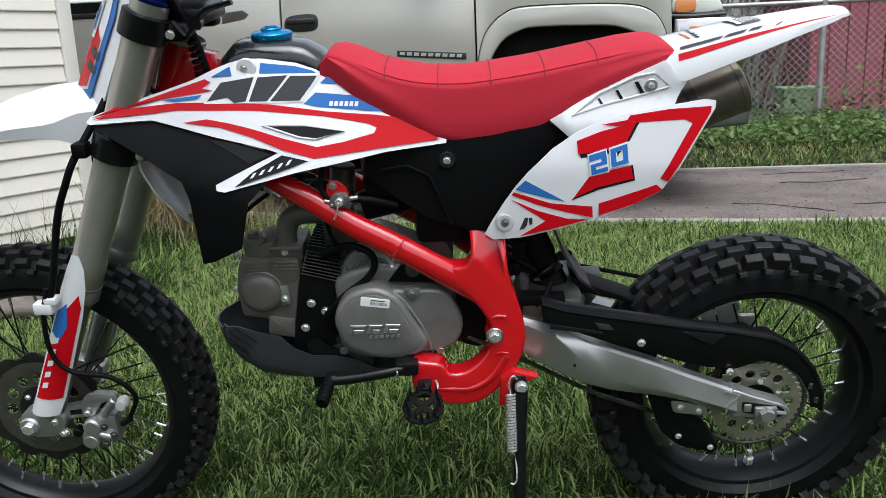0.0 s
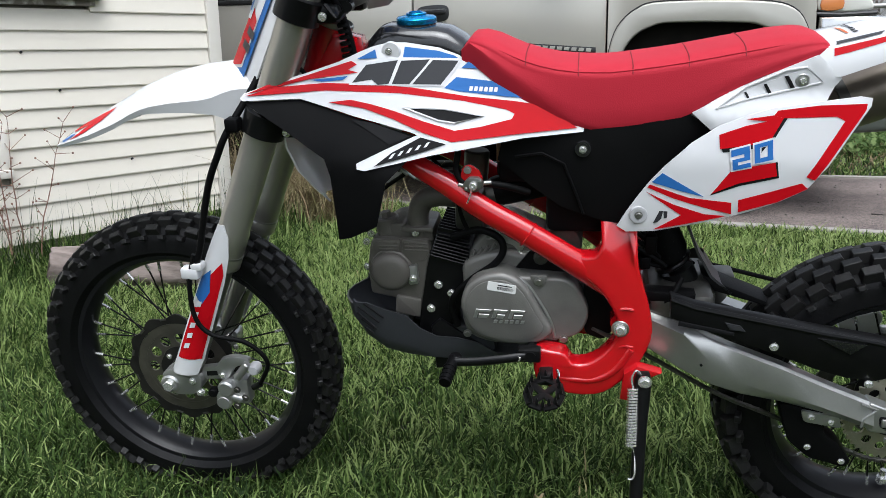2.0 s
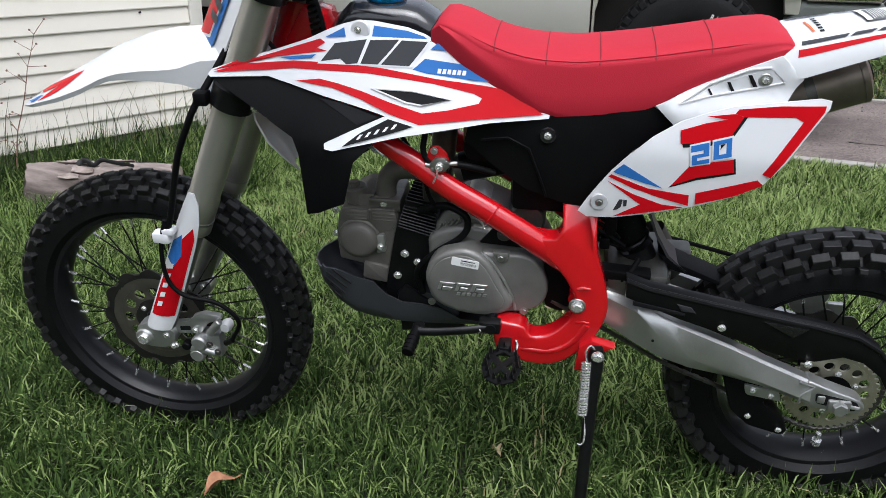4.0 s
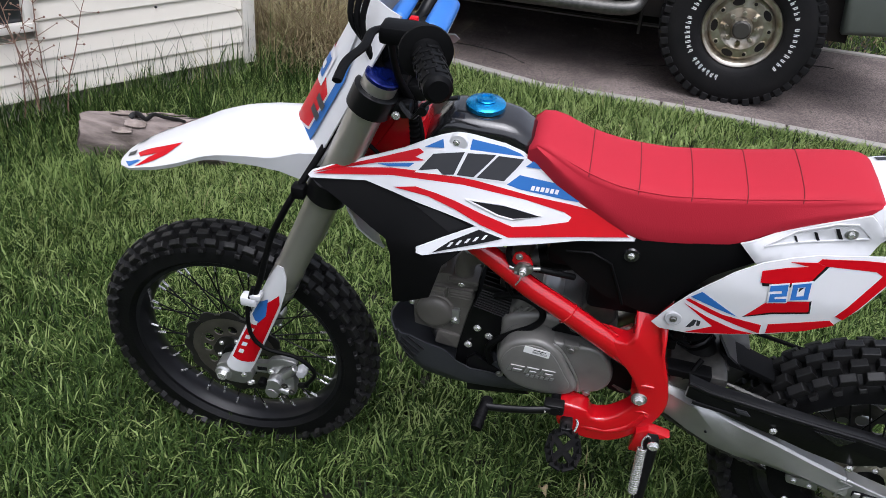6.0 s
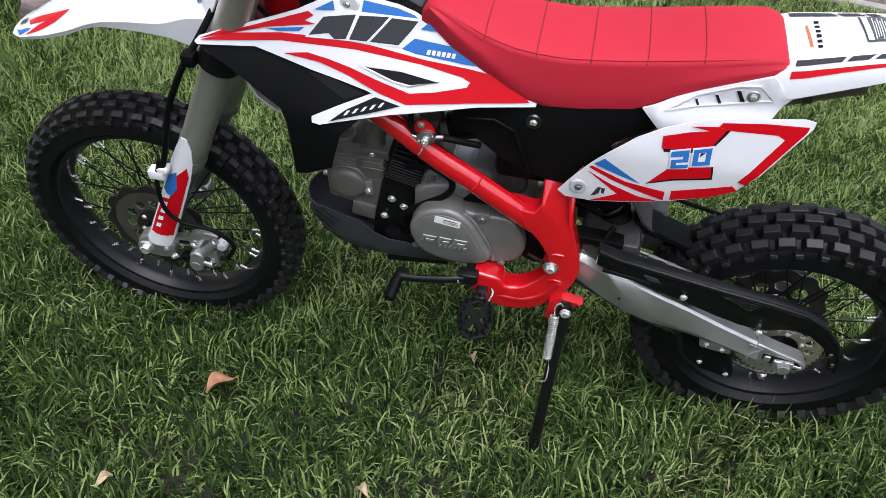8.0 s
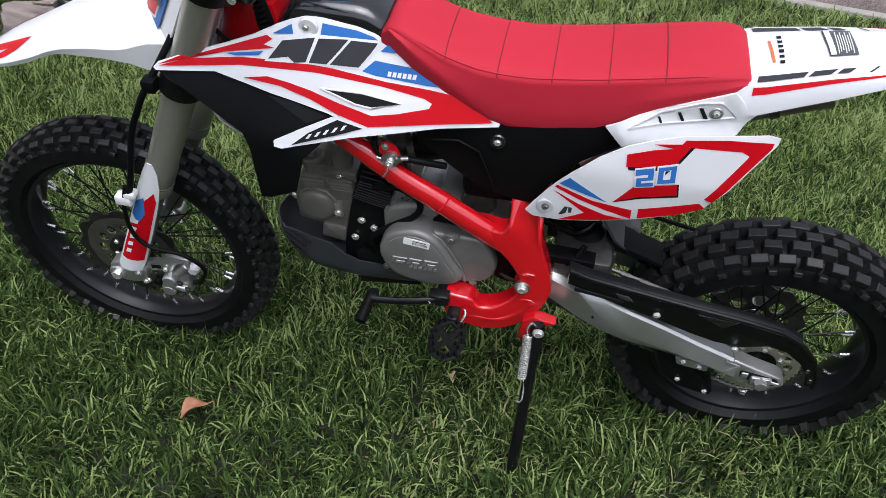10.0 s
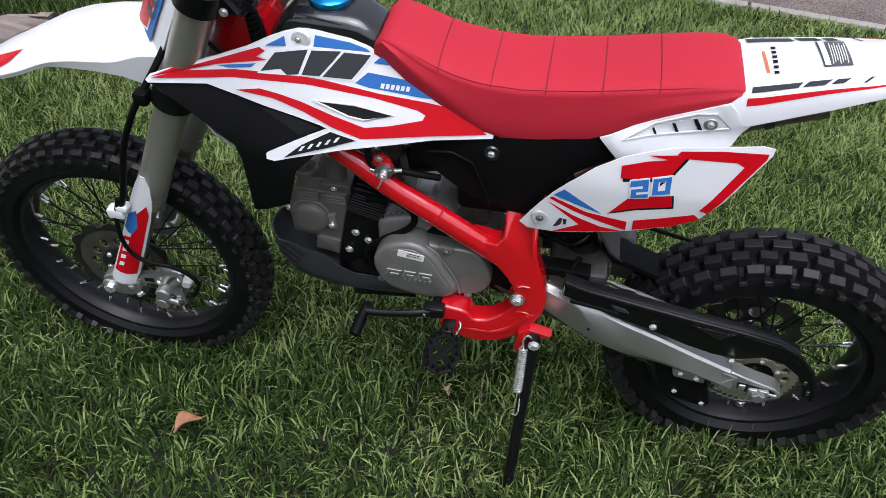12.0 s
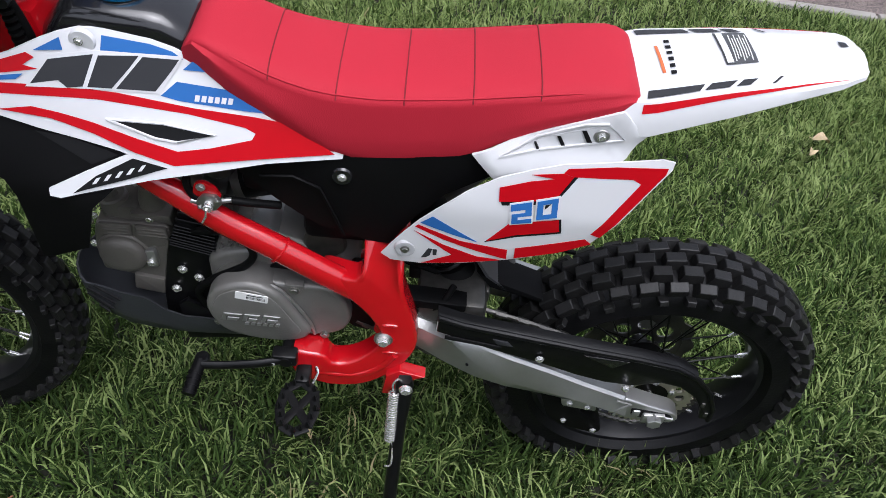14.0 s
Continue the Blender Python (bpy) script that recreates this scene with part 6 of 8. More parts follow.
for s in (-1, 1):
    shroud = part("shroud", skin(SHROUD, shroud_y, 0, 0.005, 0.05, s, rim=0.0018), WHITE, bike, "white side shroud with red and blue graphics", 25)
    sticker("graphic", [(-0.412, 0.803), (-0.321, 0.826), (-0.260, 0.842), (-0.252, 0.837), (-0.264, 0.830), (-0.249, 0.826), (-0.320, 0.820), (-0.376, 0.816)], shroud_y, RED_PLASTIC, shroud, 1, s)
    sticker("graphic", [(-0.318, 0.819), (-0.264, 0.822), (-0.271, 0.817), (-0.301, 0.816)], shroud_y, BLUE_VINYL, shroud, 2, s)
    sticker("graphic", [(-0.411, 0.801), (-0.371, 0.811), (-0.297, 0.814), (-0.235, 0.810), (-0.169, 0.803), (-0.089, 0.789), (-0.023, 0.781), (0.020, 0.774), (0.070, 0.743), (-0.017, 0.737), (-0.110, 0.729), (-0.153, 0.743),
                        (-0.196, 0.762), (-0.239, 0.778), (-0.291, 0.788), (-0.258, 0.790), (-0.229, 0.783), (-0.196, 0.773), (-0.153, 0.758), (-0.106, 0.744), (-0.069, 0.748), (-0.024, 0.757), (-0.020, 0.764), (-0.032, 0.770),
                        (-0.094, 0.783), (-0.188, 0.796), (-0.296, 0.804), (-0.371, 0.802)], shroud_y, RED_PLASTIC, shroud, 1, s)
    sticker("graphic", [(-0.252, 0.844), (-0.226, 0.856), (-0.223, 0.844)], shroud_y, BLUE_VINYL, shroud, 1, s)
    sticker("graphic", [(-0.183, 0.858), (-0.134, 0.851), (-0.110, 0.844), (-0.099, 0.837), (-0.143, 0.839), (-0.185, 0.843)], shroud_y, BLUE_VINYL, shroud, 1, s)
    sticker("graphic", [(-0.099, 0.827), (-0.089, 0.835), (-0.071, 0.825)], shroud_y, BLUE_VINYL, shroud, 1, s)
    sticker("graphic", [(-0.123, 0.801), (-0.106, 0.815), (-0.038, 0.806), (0.002, 0.784), (-0.033, 0.787), (-0.103, 0.796)], shroud_y, BLUE_VINYL, shroud, 1, s)
    for k in range(6):
        x = -0.087 + 0.0072 * k
        sticker("lettering_bar", [(x, 0.7965 - 0.0005 * k), (x + 0.0012, 0.8025 - 0.0005 * k), (x + 0.0062, 0.8020 - 0.0005 * k), (x + 0.005, 0.7960 - 0.0005 * k)], shroud_y, WHITE, shroud, 2, s)
    # the maker's mark as plain slanted dark shapes
    for outline in ([(-0.262, 0.810), (-0.240, 0.8395), (-0.188, 0.8440), (-0.099, 0.8400), (-0.106, 0.8275), (-0.124, 0.8035), (-0.172, 0.8055)],):
        sticker("mark_border", outline, shroud_y, WHITE, shroud, 2, s)
    for outline in ([(-0.2570, 0.8130), (-0.2380, 0.8360), (-0.1920, 0.8405), (-0.2040, 0.8095), (-0.2200, 0.8085), (-0.2290, 0.8160)],
                    [(-0.1995, 0.8090), (-0.1870, 0.8395), (-0.1450, 0.8400), (-0.1560, 0.8270), (-0.1740, 0.8080)],
                    [(-0.1695, 0.8078), (-0.1410, 0.8390), (-0.1030, 0.8370), (-0.1110, 0.8260), (-0.1280, 0.8060)]):
        sticker("mark", outline, shroud_y, GREY_VINYL, shroud, 3, s)
    sticker("vent", HOLE, shroud_y, INK, shroud, 1, s)
    part("vent_lip", tube([Vector((x, s * -(shroud_y(x, z) - 0.001) * 1 if s > 0 else shroud_y(x, z) - 0.001, z)) for x, z in HOLE + HOLE[:1]], 0.0016, 6), WHITE, shroud)
    sticker("inset", [(-0.221, 0.700), (-0.196, 0.7175), (-0.155, 0.7365), (-0.118, 0.7265), (-0.160, 0.7150), (-0.205, 0.7040)], shroud_y, INK, shroud, 1, s)
    for i in range(5):
        x, z = -0.200 + 0.0125 * i, 0.7095 + 0.0034 * i
        sticker("inset_bar", [(x, z), (x + 0.0050, z + 0.0065), (x + 0.0095, z + 0.0072), (x + 0.0045, z + 0.0008)], shroud_y, WHITE, shroud, 2, s)
    # bolt in its white tab
    yb = s * -shroud_y(-0.203, 0.852) if s > 0 else shroud_y(-0.203, 0.852)
    tab = part("bolt_tab", moved(spun([(0.0, -0.0025), (0.013, -0.0025), (0.0145, 0.0), (0.0145, 0.003)] if s < 0 else [(0.0, 0.0025), (0.013, 0.0025), (0.0145, 0.0), (0.0145, -0.003)], 24), Matrix.Translation((-0.203, yb, 0.852))), WHITE, shroud)
    hexbolt("shroud_bolt", (-0.206, yb + s * 0.0025, 0.853), 0.0048, shroud, away=(0, s, 0))
    # lower scoop
    SCOOP = [(-0.418, 0.792), (-0.375, 0.791), (-0.333, 0.791), (-0.290, 0.777), (-0.252, 0.763), (-0.160, 0.735), (-0.137, 0.712), (-0.172, 0.706), (-0.206, 0.674), (-0.224, 0.605), (-0.266, 0.586), (-0.284, 0.583),
             (-0.289, 0.683), (-0.296, 0.710), (-0.347, 0.746), (-0.406, 0.784)]

    def scoop_y(x, z):
        return max(-0.139, shroud_y(x, z) + 0.006)

    part("scoop", skin(SCOOP, scoop_y, 0, 0.004, 0.04, s, rim=0.002), BLACK_PLASTIC if s < 0 else WHITE, bike, "black plastic air scoop below the shroud" if s < 0 else "pale plastic air scoop below the shroud", 25)
    if s < 0:
        sticker("inlet", [(-0.258, 0.763), (-0.226, 0.757), (-0.172, 0.737), (-0.201, 0.727)], scoop_y, INK, bpy.data.objects["scoop"], 2, s)

# seat
SEAT_TOP = [(-0.100, 0.852), (-0.083, 0.872), (-0.056, 0.867), (-0.014, 0.848), (0.028, 0.835), (0.070, 0.830), (0.112, 0.829), (0.144, 0.832), (0.185, 0.837), (0.220, 0.842), (0.294, 0.855), (0.347, 0.864), (0.385, 0.866), (0.402, 0.860), (0.409, 0.849)]
SEAT_LOW = [(-0.100, 0.846), (-0.084, 0.858), (-0.032, 0.816), (0.021, 0.780), (0.078, 0.741), (0.150, 0.748), (0.229, 0.762), (0.270, 0.792), (0.323, 0.818), (0.390, 0.842), (0.409, 0.845)]


def along(line, x):
    for (a, b), (c, d) in zip(line, line[1:]):
        if x <= c:
            return b + (d - b) * (x - a) / (c - a)
    return line[-1][1]


def seat_width(x):
    return along([(-0.11, 0.050), (-0.06, 0.070), (0.05, 0.081), (0.2, 0.081), (0.33, 0.080), (0.38, 0.078), (0.41, 0.066)], x)


def seat_section(x, grow=0.0):
    zt, zl, w = along(SEAT_TOP, x) + grow, along(SEAT_LOW, x), seat_width(x) + grow
    zt = max(zt, zl + 0.004)
    h = zt - zl
    half = []
    for k in range(13):
        a = math.pi / 2 * k / 12
        half.append((w * 0.92 * math.cos(a) ** 0.45, zt - min(h * 0.5, 0.022) * (1 - math.sin(a) ** 0.8)))
    half[-1] = (0.0, zt + 0.001)
    tuck = 0.022 * min(1.0, max(0.0, (0.10 - x) / 0.04)) + 0.003
    rim = [(w * 0.90, zl - tuck), (w * 0.985, zl - 0.002), (w * 1.0, zl + 0.006), (w * 0.99, zl + h * 0.35)]
    right = rim + half
    return [(x, y, z) for y, z in right] + [(x, -y, z) for y, z in right[-2::-1]]


xs = [-0.099, -0.094, -0.086, -0.07, -0.05, -0.03, -0.01, 0.015, 0.04, 0.065, 0.09, 0.115, 0.14, 0.165, 0.19, 0.215, 0.24, 0.265, 0.29, 0.315, 0.34, 0.362, 0.378, 0.39, 0.399, 0.405, 0.409]
seat = part("seat", loft([seat_section(x) for x in xs]), SEAT_RED, bike, "red ribbed bench seat with stitched seams", 50)
for x in (-0.005, 0.070, 0.146, 0.222, 0.296):
    sec = seat_section(x, 0.0004)[6:-6]
    part("seam", tube(sec, 0.0008, 6), mat("dark_red_thread", (0.17, 0.004, 0.009), 0.8) if x < 0 else bpy.data.materials["dark_red_thread"], seat)
for s in (-1, 1):
    part("piping", tube([Vector((x, s * seat_width(x) * 0.866, along(SEAT_TOP, x) - 0.0092)) for x in xs[2:26]], 0.0011, 6), SEAT_RED, seat)

# side covers and number panels
SIDE = [(-0.040, 0.722), (0.034, 0.733), (0.088, 0.742), (0.222, 0.764), (0.267, 0.738), (0.204, 0.693), (0.170, 0.650), (0.140, 0.597), (0.112, 0.599), (0.049, 0.621), (0.000, 0.655), (-0.047, 0.692)]
PLATE = [(0.131, 0.600), (0.144, 0.624), (0.158, 0.647), (0.175, 0.672), (0.194, 0.695), (0.229, 0.728), (0.264, 0.751), (0.300, 0.765), (0.334, 0.775), (0.392, 0.782), (0.446, 0.788), (0.461, 0.785), (0.460, 0.775), (0.436, 0.737), (0.411, 0.696), (0.386, 0.663),
         (0.349, 0.644), (0.305, 0.628), (0.238, 0.609), (0.185, 0.596), (0.144, 0.592)]
def tail_y(x, z):
    """The tail's side panel, flaring out below to meet the number panel."""
    return -0.083 - 0.015 * min(1.0, max(0.0, (0.795 - z) / 0.035)) * min(1.0, max(0.0, (x - 0.218) / 0.035))


TAIL_SIDE = [(0.229, 0.765), (0.258, 0.783), (0.291, 0.800), (0.335, 0.820), (0.376, 0.837), (0.388, 0.842), (0.397, 0.834), (0.421, 0.811), (0.413, 0.800), (0.404, 0.782), (0.385, 0.764), (0.331, 0.754), (0.279, 0.740), (0.262, 0.736)]
for s in (-1, 1):
    cover = part("side_cover", skin(SIDE, lambda x, z: -0.082 + 0.10 * max(0, 0.03 - x) , 0, 0.006, 0.05, s, rim=0.003), BLACK_PLASTIC, bike, "black textured airbox side cover", 25)
    part("rib", tube([(-0.02, s * 0.0830, 0.700), (0.020, s * 0.0850, 0.706), (0.052, s * 0.0850, 0.690), (0.072, s * 0.0850, 0.640), (0.082, s * 0.0850, 0.612)], 0.0022, 6), BLACK_PLASTIC, cover)
    part("washer_recess", moved(spun([(0.004, -0.002), (0.0115, -0.002), (0.013, 0.001)] if s < 0 else [(0.004, 0.002), (0.0115, 0.002), (0.013, -0.001)], 20), Matrix.Translation((0.079, s * 0.084, 0.712))), GLOSS_BLACK, cover)
    hexbolt("cover_bolt", (0.079, s * 0.085, 0.712), 0.0055, cover, away=(0, s, 0))
    panel = part("number_panel", skin(PLATE, plate_y, 0, 0.004, 0.025, s, rim=0.002), WHITE, bike, "white side number panel with red and blue graphics", 35)
    P = lambda pts, m, lv=1, nm="graphic": sticker(nm, pts, plate_y, m, panel, lv, s, step=0.02)
    P([(0.335, 0.766), (0.339, 0.772), (0.394, 0.778), (0.454, 0.779), (0.453, 0.771), (0.395, 0.677), (0.383, 0.682), (0.427, 0.757), (0.416, 0.763), (0.347, 0.762)], RED_PLASTIC)
    P([(0.270, 0.716), (0.331, 0.724), (0.352, 0.762), (0.346, 0.762), (0.330, 0.730), (0.268, 0.721)], INK, 1)
    P([(0.266, 0.721), (0.264, 0.740), (0.298, 0.752), (0.326, 0.758), (0.298, 0.761), (0.335, 0.766), (0.347, 0.762), (0.336, 0.741), (0.331, 0.730)], RED_PLASTIC, 2)
    P([(0.257, 0.654), (0.295, 0.669), (0.347, 0.681), (0.343, 0.704), (0.340, 0.703), (0.284, 0.690)], INK, 1)
    P([(0.259, 0.657), (0.284, 0.693), (0.340, 0.703), (0.344, 0.684), (0.294, 0.673)], RED_PLASTIC, 2)
    # the two digits as blocky strokes
    for a, m, lv, g in (((0.279, 0.7215), WHITE, 3, 0.0016),):
        P([(0.2785, 0.721), (0.3055, 0.7285), (0.3095, 0.6955), (0.2825, 0.6895)], WHITE, 3)
        P([(0.3085, 0.7290), (0.3365, 0.7370), (0.3395, 0.7055), (0.3110, 0.7000)], WHITE, 3)
    if s < 0:
        P([(0.2805, 0.7195), (0.3045, 0.7260), (0.3065, 0.7075), (0.2905, 0.7035), (0.2910, 0.6995), (0.3070, 0.7035), (0.3078, 0.6975), (0.2845, 0.6920), (0.2830, 0.7065), (0.2985, 0.7105), (0.2980, 0.7150), (0.2812, 0.7105)], BLUE_VINYL, 4, "digit")
        for q in ([(0.3105, 0.7270), (0.3345, 0.7340), (0.3350, 0.7285), (0.3112, 0.7215)], [(0.3122, 0.7075), (0.3360, 0.7135), (0.3368, 0.7075), (0.3128, 0.7020)],
                  [(0.3112, 0.7215), (0.3182, 0.7235), (0.3195, 0.7093), (0.3122, 0.7075)], [(0.3280, 0.7265), (0.3350, 0.7285), (0.3360, 0.7135), (0.3290, 0.7118)]):
            P(q, BLUE_VINYL, 4, "digit")
        P([(0.3205, 0.7235), (0.3265, 0.7250), (0.3205, 0.7170)], INK, 4)
    P([(0.177, 0.671), (0.191, 0.685), (0.249, 0.652), (0.219, 0.659)], BLUE_VINYL)
    P([(0.171, 0.663), (0.175, 0.667), (0.228, 0.650), (0.287, 0.644), (0.288, 0.627), (0.250, 0.636), (0.208, 0.648)], RED_PLASTIC)
    P([(0.170, 0.656), (0.208, 0.639), (0.251, 0.626), (0.281, 0.624), (0.223, 0.609), (0.183, 0.599), (0.220, 0.623)], RED_PLASTIC)
    P([(0.296, 0.648), (0.378, 0.673), (0.387, 0.665), (0.349, 0.646), (0.297, 0.630)], RED_PLASTIC)
    P([(0.182, 0.609), (0.190, 0.628), (0.195, 0.628), (0.193, 0.616), (0.188, 0.611)], GREY_VINYL, 1, "mark")
    P([(0.1965, 0.617), (0.1955, 0.628), (0.2010, 0.628), (0.2010, 0.618)], GREY_VINYL, 1, "mark")
    yb = s * -plate_y(0.161, 0.62)  if s > 0 else plate_y(0.161, 0.62)
    part("washer", moved(spun([(0.003, -0.001), (0.009, -0.0028), (0.0125, -0.0022), (0.014, 0.002)] if s < 0 else [(0.003, 0.001), (0.009, 0.0028), (0.0125, 0.0022), (0.014, -0.002)], 24), Matrix.Translation((0.161, yb, 0.620))), CLEAR_GREY, panel)
    hexbolt("panel_bolt", (0.161, yb + s * 0.001, 0.620), 0.0055, panel, STEEL, away=(0, s, 0))
    side = part("tail_side", skin(TAIL_SIDE, tail_y, 0, 0.006, 0.016, s, rim=0.002), WHITE, bike, "white vented tail side panel", 25)
    part("recess", skin([(0.258, 0.770), (0.307, 0.801), (0.376, 0.826), (0.396, 0.806), (0.371, 0.803)], tail_y, 0.0006, 0.002, 0.016, s), WHITE, side)
    lip = [(0.259, 0.773), (0.298, 0.801), (0.348, 0.823), (0.374, 0.827), (0.396, 0.807), (0.358, 0.797), (0.300, 0.785), (0.259, 0.773)]
    part("recess_lip", tube([(x, s * -(tail_y(x, z) - 0.0008), z) for x, z in lip], 0.0016, 6), WHITE, side)
    for x, z, k in ((0.299, 0.7895, 0.75), (0.325, 0.7985, 1.0), (0.3525, 0.8075, 1.3)):
        sticker("slot", [(x - 0.005 * k, z + 0.006 * k), (x - 0.001 * k, z + 0.0065 * k), (x + 0.0065 * k, z - 0.006 * k), (x + 0.002 * k, z - 0.0065 * k)], tail_y, INK, side, 3, s, step=0.008)
    part("tail_washer", rod((0.370, s * 0.083, 0.809), (0.370, s * 0.0850, 0.809), 0.0095, 22, 0.001), ALLOY, side)
    hexbolt("tail_bolt", (0.370, s * 0.0850, 0.809), 0.0050, side, away=(0, s, 0))

# rear fender
def tail_half(x):
    return along([(0.38, 0.080), (0.42, 0.084), (0.55, 0.066), (0.63, 0.052), (0.652, 0.040), (0.66, 0.026)], x)


def tail_top(x):
    return along([(0.38, 0.848), (0.42, 0.858), (0.506, 0.876), (0.586, 0.889), (0.645, 0.896), (0.66, 0.893)], x)


grid = []
for x in (0.385, 0.40, 0.42, 0.45, 0.48, 0.51, 0.54, 0.57, 0.60, 0.625, 0.642, 0.652, 0.659):
    w, zt = tail_half(x), tail_top(x)
    drop = along([(0.38, 0.040), (0.42, 0.044), (0.51, 0.034), (0.60, 0.018), (0.66, 0.006)], x)
    row = [(x, -w, zt - drop), (x, -w * 0.97, zt - drop * 0.5), (x, -w * 0.86, zt - 0.004), (x, -w * 0.5, zt), (x, 0, zt + 0.002), (x, w * 0.5, zt), (x, w * 0.86, zt - 0.004), (x, w * 0.97, zt - drop * 0.5), (x, w, zt - drop)]
    grid.append(row)
tail = part("rear_fender", sheet(grid, 0.004), WHITE, bike, "white rear fender with red stripes and stickers", 35)


def tail_patch(name, pts, material, level=1):
    """pts in x and in v: -1 the left edge, 0 the ridge, 1 the right edge, along the fender's skin."""
    bm = bmesh.new()
    f = bm.faces.new([bm.verts.new((x, v * 0.08, 0)) for x, v in pts])
    f.normal_update()
    bmesh.ops.triangulate(bm, faces=[f])
    for _ in range(3):
        bmesh.ops.subdivide_edges(bm, edges=[e for e in bm.edges if e.calc_length() > 0.02], cuts=1)
        bmesh.ops.triangulate(bm, faces=[q for q in bm.faces if len(q.verts) > 3])
    for q in bm.verts:
        x, v = q.co.x, q.co.y / 0.08
        w, zt = tail_half(x), tail_top(x)
        drop = along([(0.38, 0.040), (0.42, 0.044), (0.51, 0.034), (0.60, 0.018), (0.66, 0.006)], x)
        line = [(-1.3, -1.0, drop), (-1.0, -0.97, drop * 0.5), (-0.86, -0.86, 0.004), (-0.5, -0.5, 0.0), (0, 0, -0.002), (0.5, 0.5, 0.0), (0.86, 0.86, 0.004), (1.0, 0.97, drop * 0.5), (1.3, 1.0, drop)]
        for (a, b, c), (d, e, g) in zip(line, line[1:]):
            if v <= d:
                k = (v - a) / (d - a)
                q.co = Vector((x, w * (b + (e - b) * k), zt - (c + (g - c) * k)))
                break
        side = -1 if v < 0 else 1
        lift = 0.0010 * level
        q.co += Vector((0, side * lift * (2.0 if abs(v) > 0.86 else 0.2), lift * (0.4 if abs(v) > 0.9 else 1.3)))
    return part(name, bm, material, tail, smooth=0)


for s in (-1, 1):
    rows = []
    for i in range(15):
        x = 0.408 + 0.222 * i / 14
        w, zt = tail_half(x), tail_top(x)
        drop = along([(0.38, 0.040), (0.42, 0.044), (0.51, 0.034), (0.60, 0.018), (0.66, 0.006)], x)
        hi, lo = 0.04, 0.07 + 0.21 * (1 - i / 14) ** 0.8
        rows.append([(x, s * (w * (0.86 + 0.11 * min(1, u / 0.5) + 0.03 * max(0, (u - 0.5) / 0.5)) + 0.0016), zt - 0.004 - (drop - 0.004) * u) for u in (hi, (hi + lo) / 2, lo)])
    part("graphic", sheet(rows, 0.0006), RED_PLASTIC, tail, smooth=0)
    tail_patch("graphic", [(0.412, s * 0.80), (0.414, s * 0.66), (0.475, s * 0.66), (0.468, s * 0.78)], GREY_VINYL)
    tail_patch("graphic", [(0.473, s * 0.78), (0.482, s * 0.66), (0.510, s * 0.66), (0.500, s * 0.78)], GREY_VINYL)
    tail_patch("graphic", [(0.507, s * 0.78), (0.516, s * 0.66), (0.532, s * 0.66), (0.522, s * 0.78)], GREY_VINYL)
    tail_patch("graphic", [(0.545, s * 0.80), (0.556, s * 0.66), (0.560, s * 0.66), (0.549, s * 0.80)], GREY_VINYL)
sticker_plate = tail_patch("warning_sticker", [(0.502, -0.30), (0.498, 0.60), (0.534, 0.62), (0.537, -0.28)], DECAL_GREY)
tail_patch("label_stripe", [(0.503, -0.27), (0.500, 0.56), (0.507, 0.56), (0.510, -0.27)], STICKER, 2)
for k in range(7):
    tail_patch("text_line", [(0.5125 + 0.003 * k, -0.24 + 0.05 * (k % 3)), (0.5125 + 0.003 * k, 0.50 - 0.10 * (k % 2)), (0.5137 + 0.003 * k, 0.50 - 0.10 * (k % 2)), (0.5137 + 0.003 * k, -0.24 + 0.05 * (k % 3))], STICKER, 2)
tail_patch("orange_sticker", [(0.4325, -0.34), (0.4295, 0.30), (0.4330, 0.31), (0.4362, -0.34)], ORANGE)
for k in range(6):
    tail_patch("text_line", [(0.4415, -0.38 + 0.15 * k), (0.4415, -0.30 + 0.15 * k), (0.4475, -0.30 + 0.15 * k), (0.4475, -0.38 + 0.15 * k)], INK)
tail_patch("text_line", [(0.632, 0.10), (0.632, 0.35), (0.640, 0.32), (0.641, 0.12)], GREY_VINYL)
part("tail_underside", prism([(0.40, 0.800), (0.43, 0.815), (0.56, 0.862), (0.60, 0.876), (0.50, 0.850), (0.42, 0.808)], -0.038, 0.038, 0.005), BLACK_PLASTIC, tail)

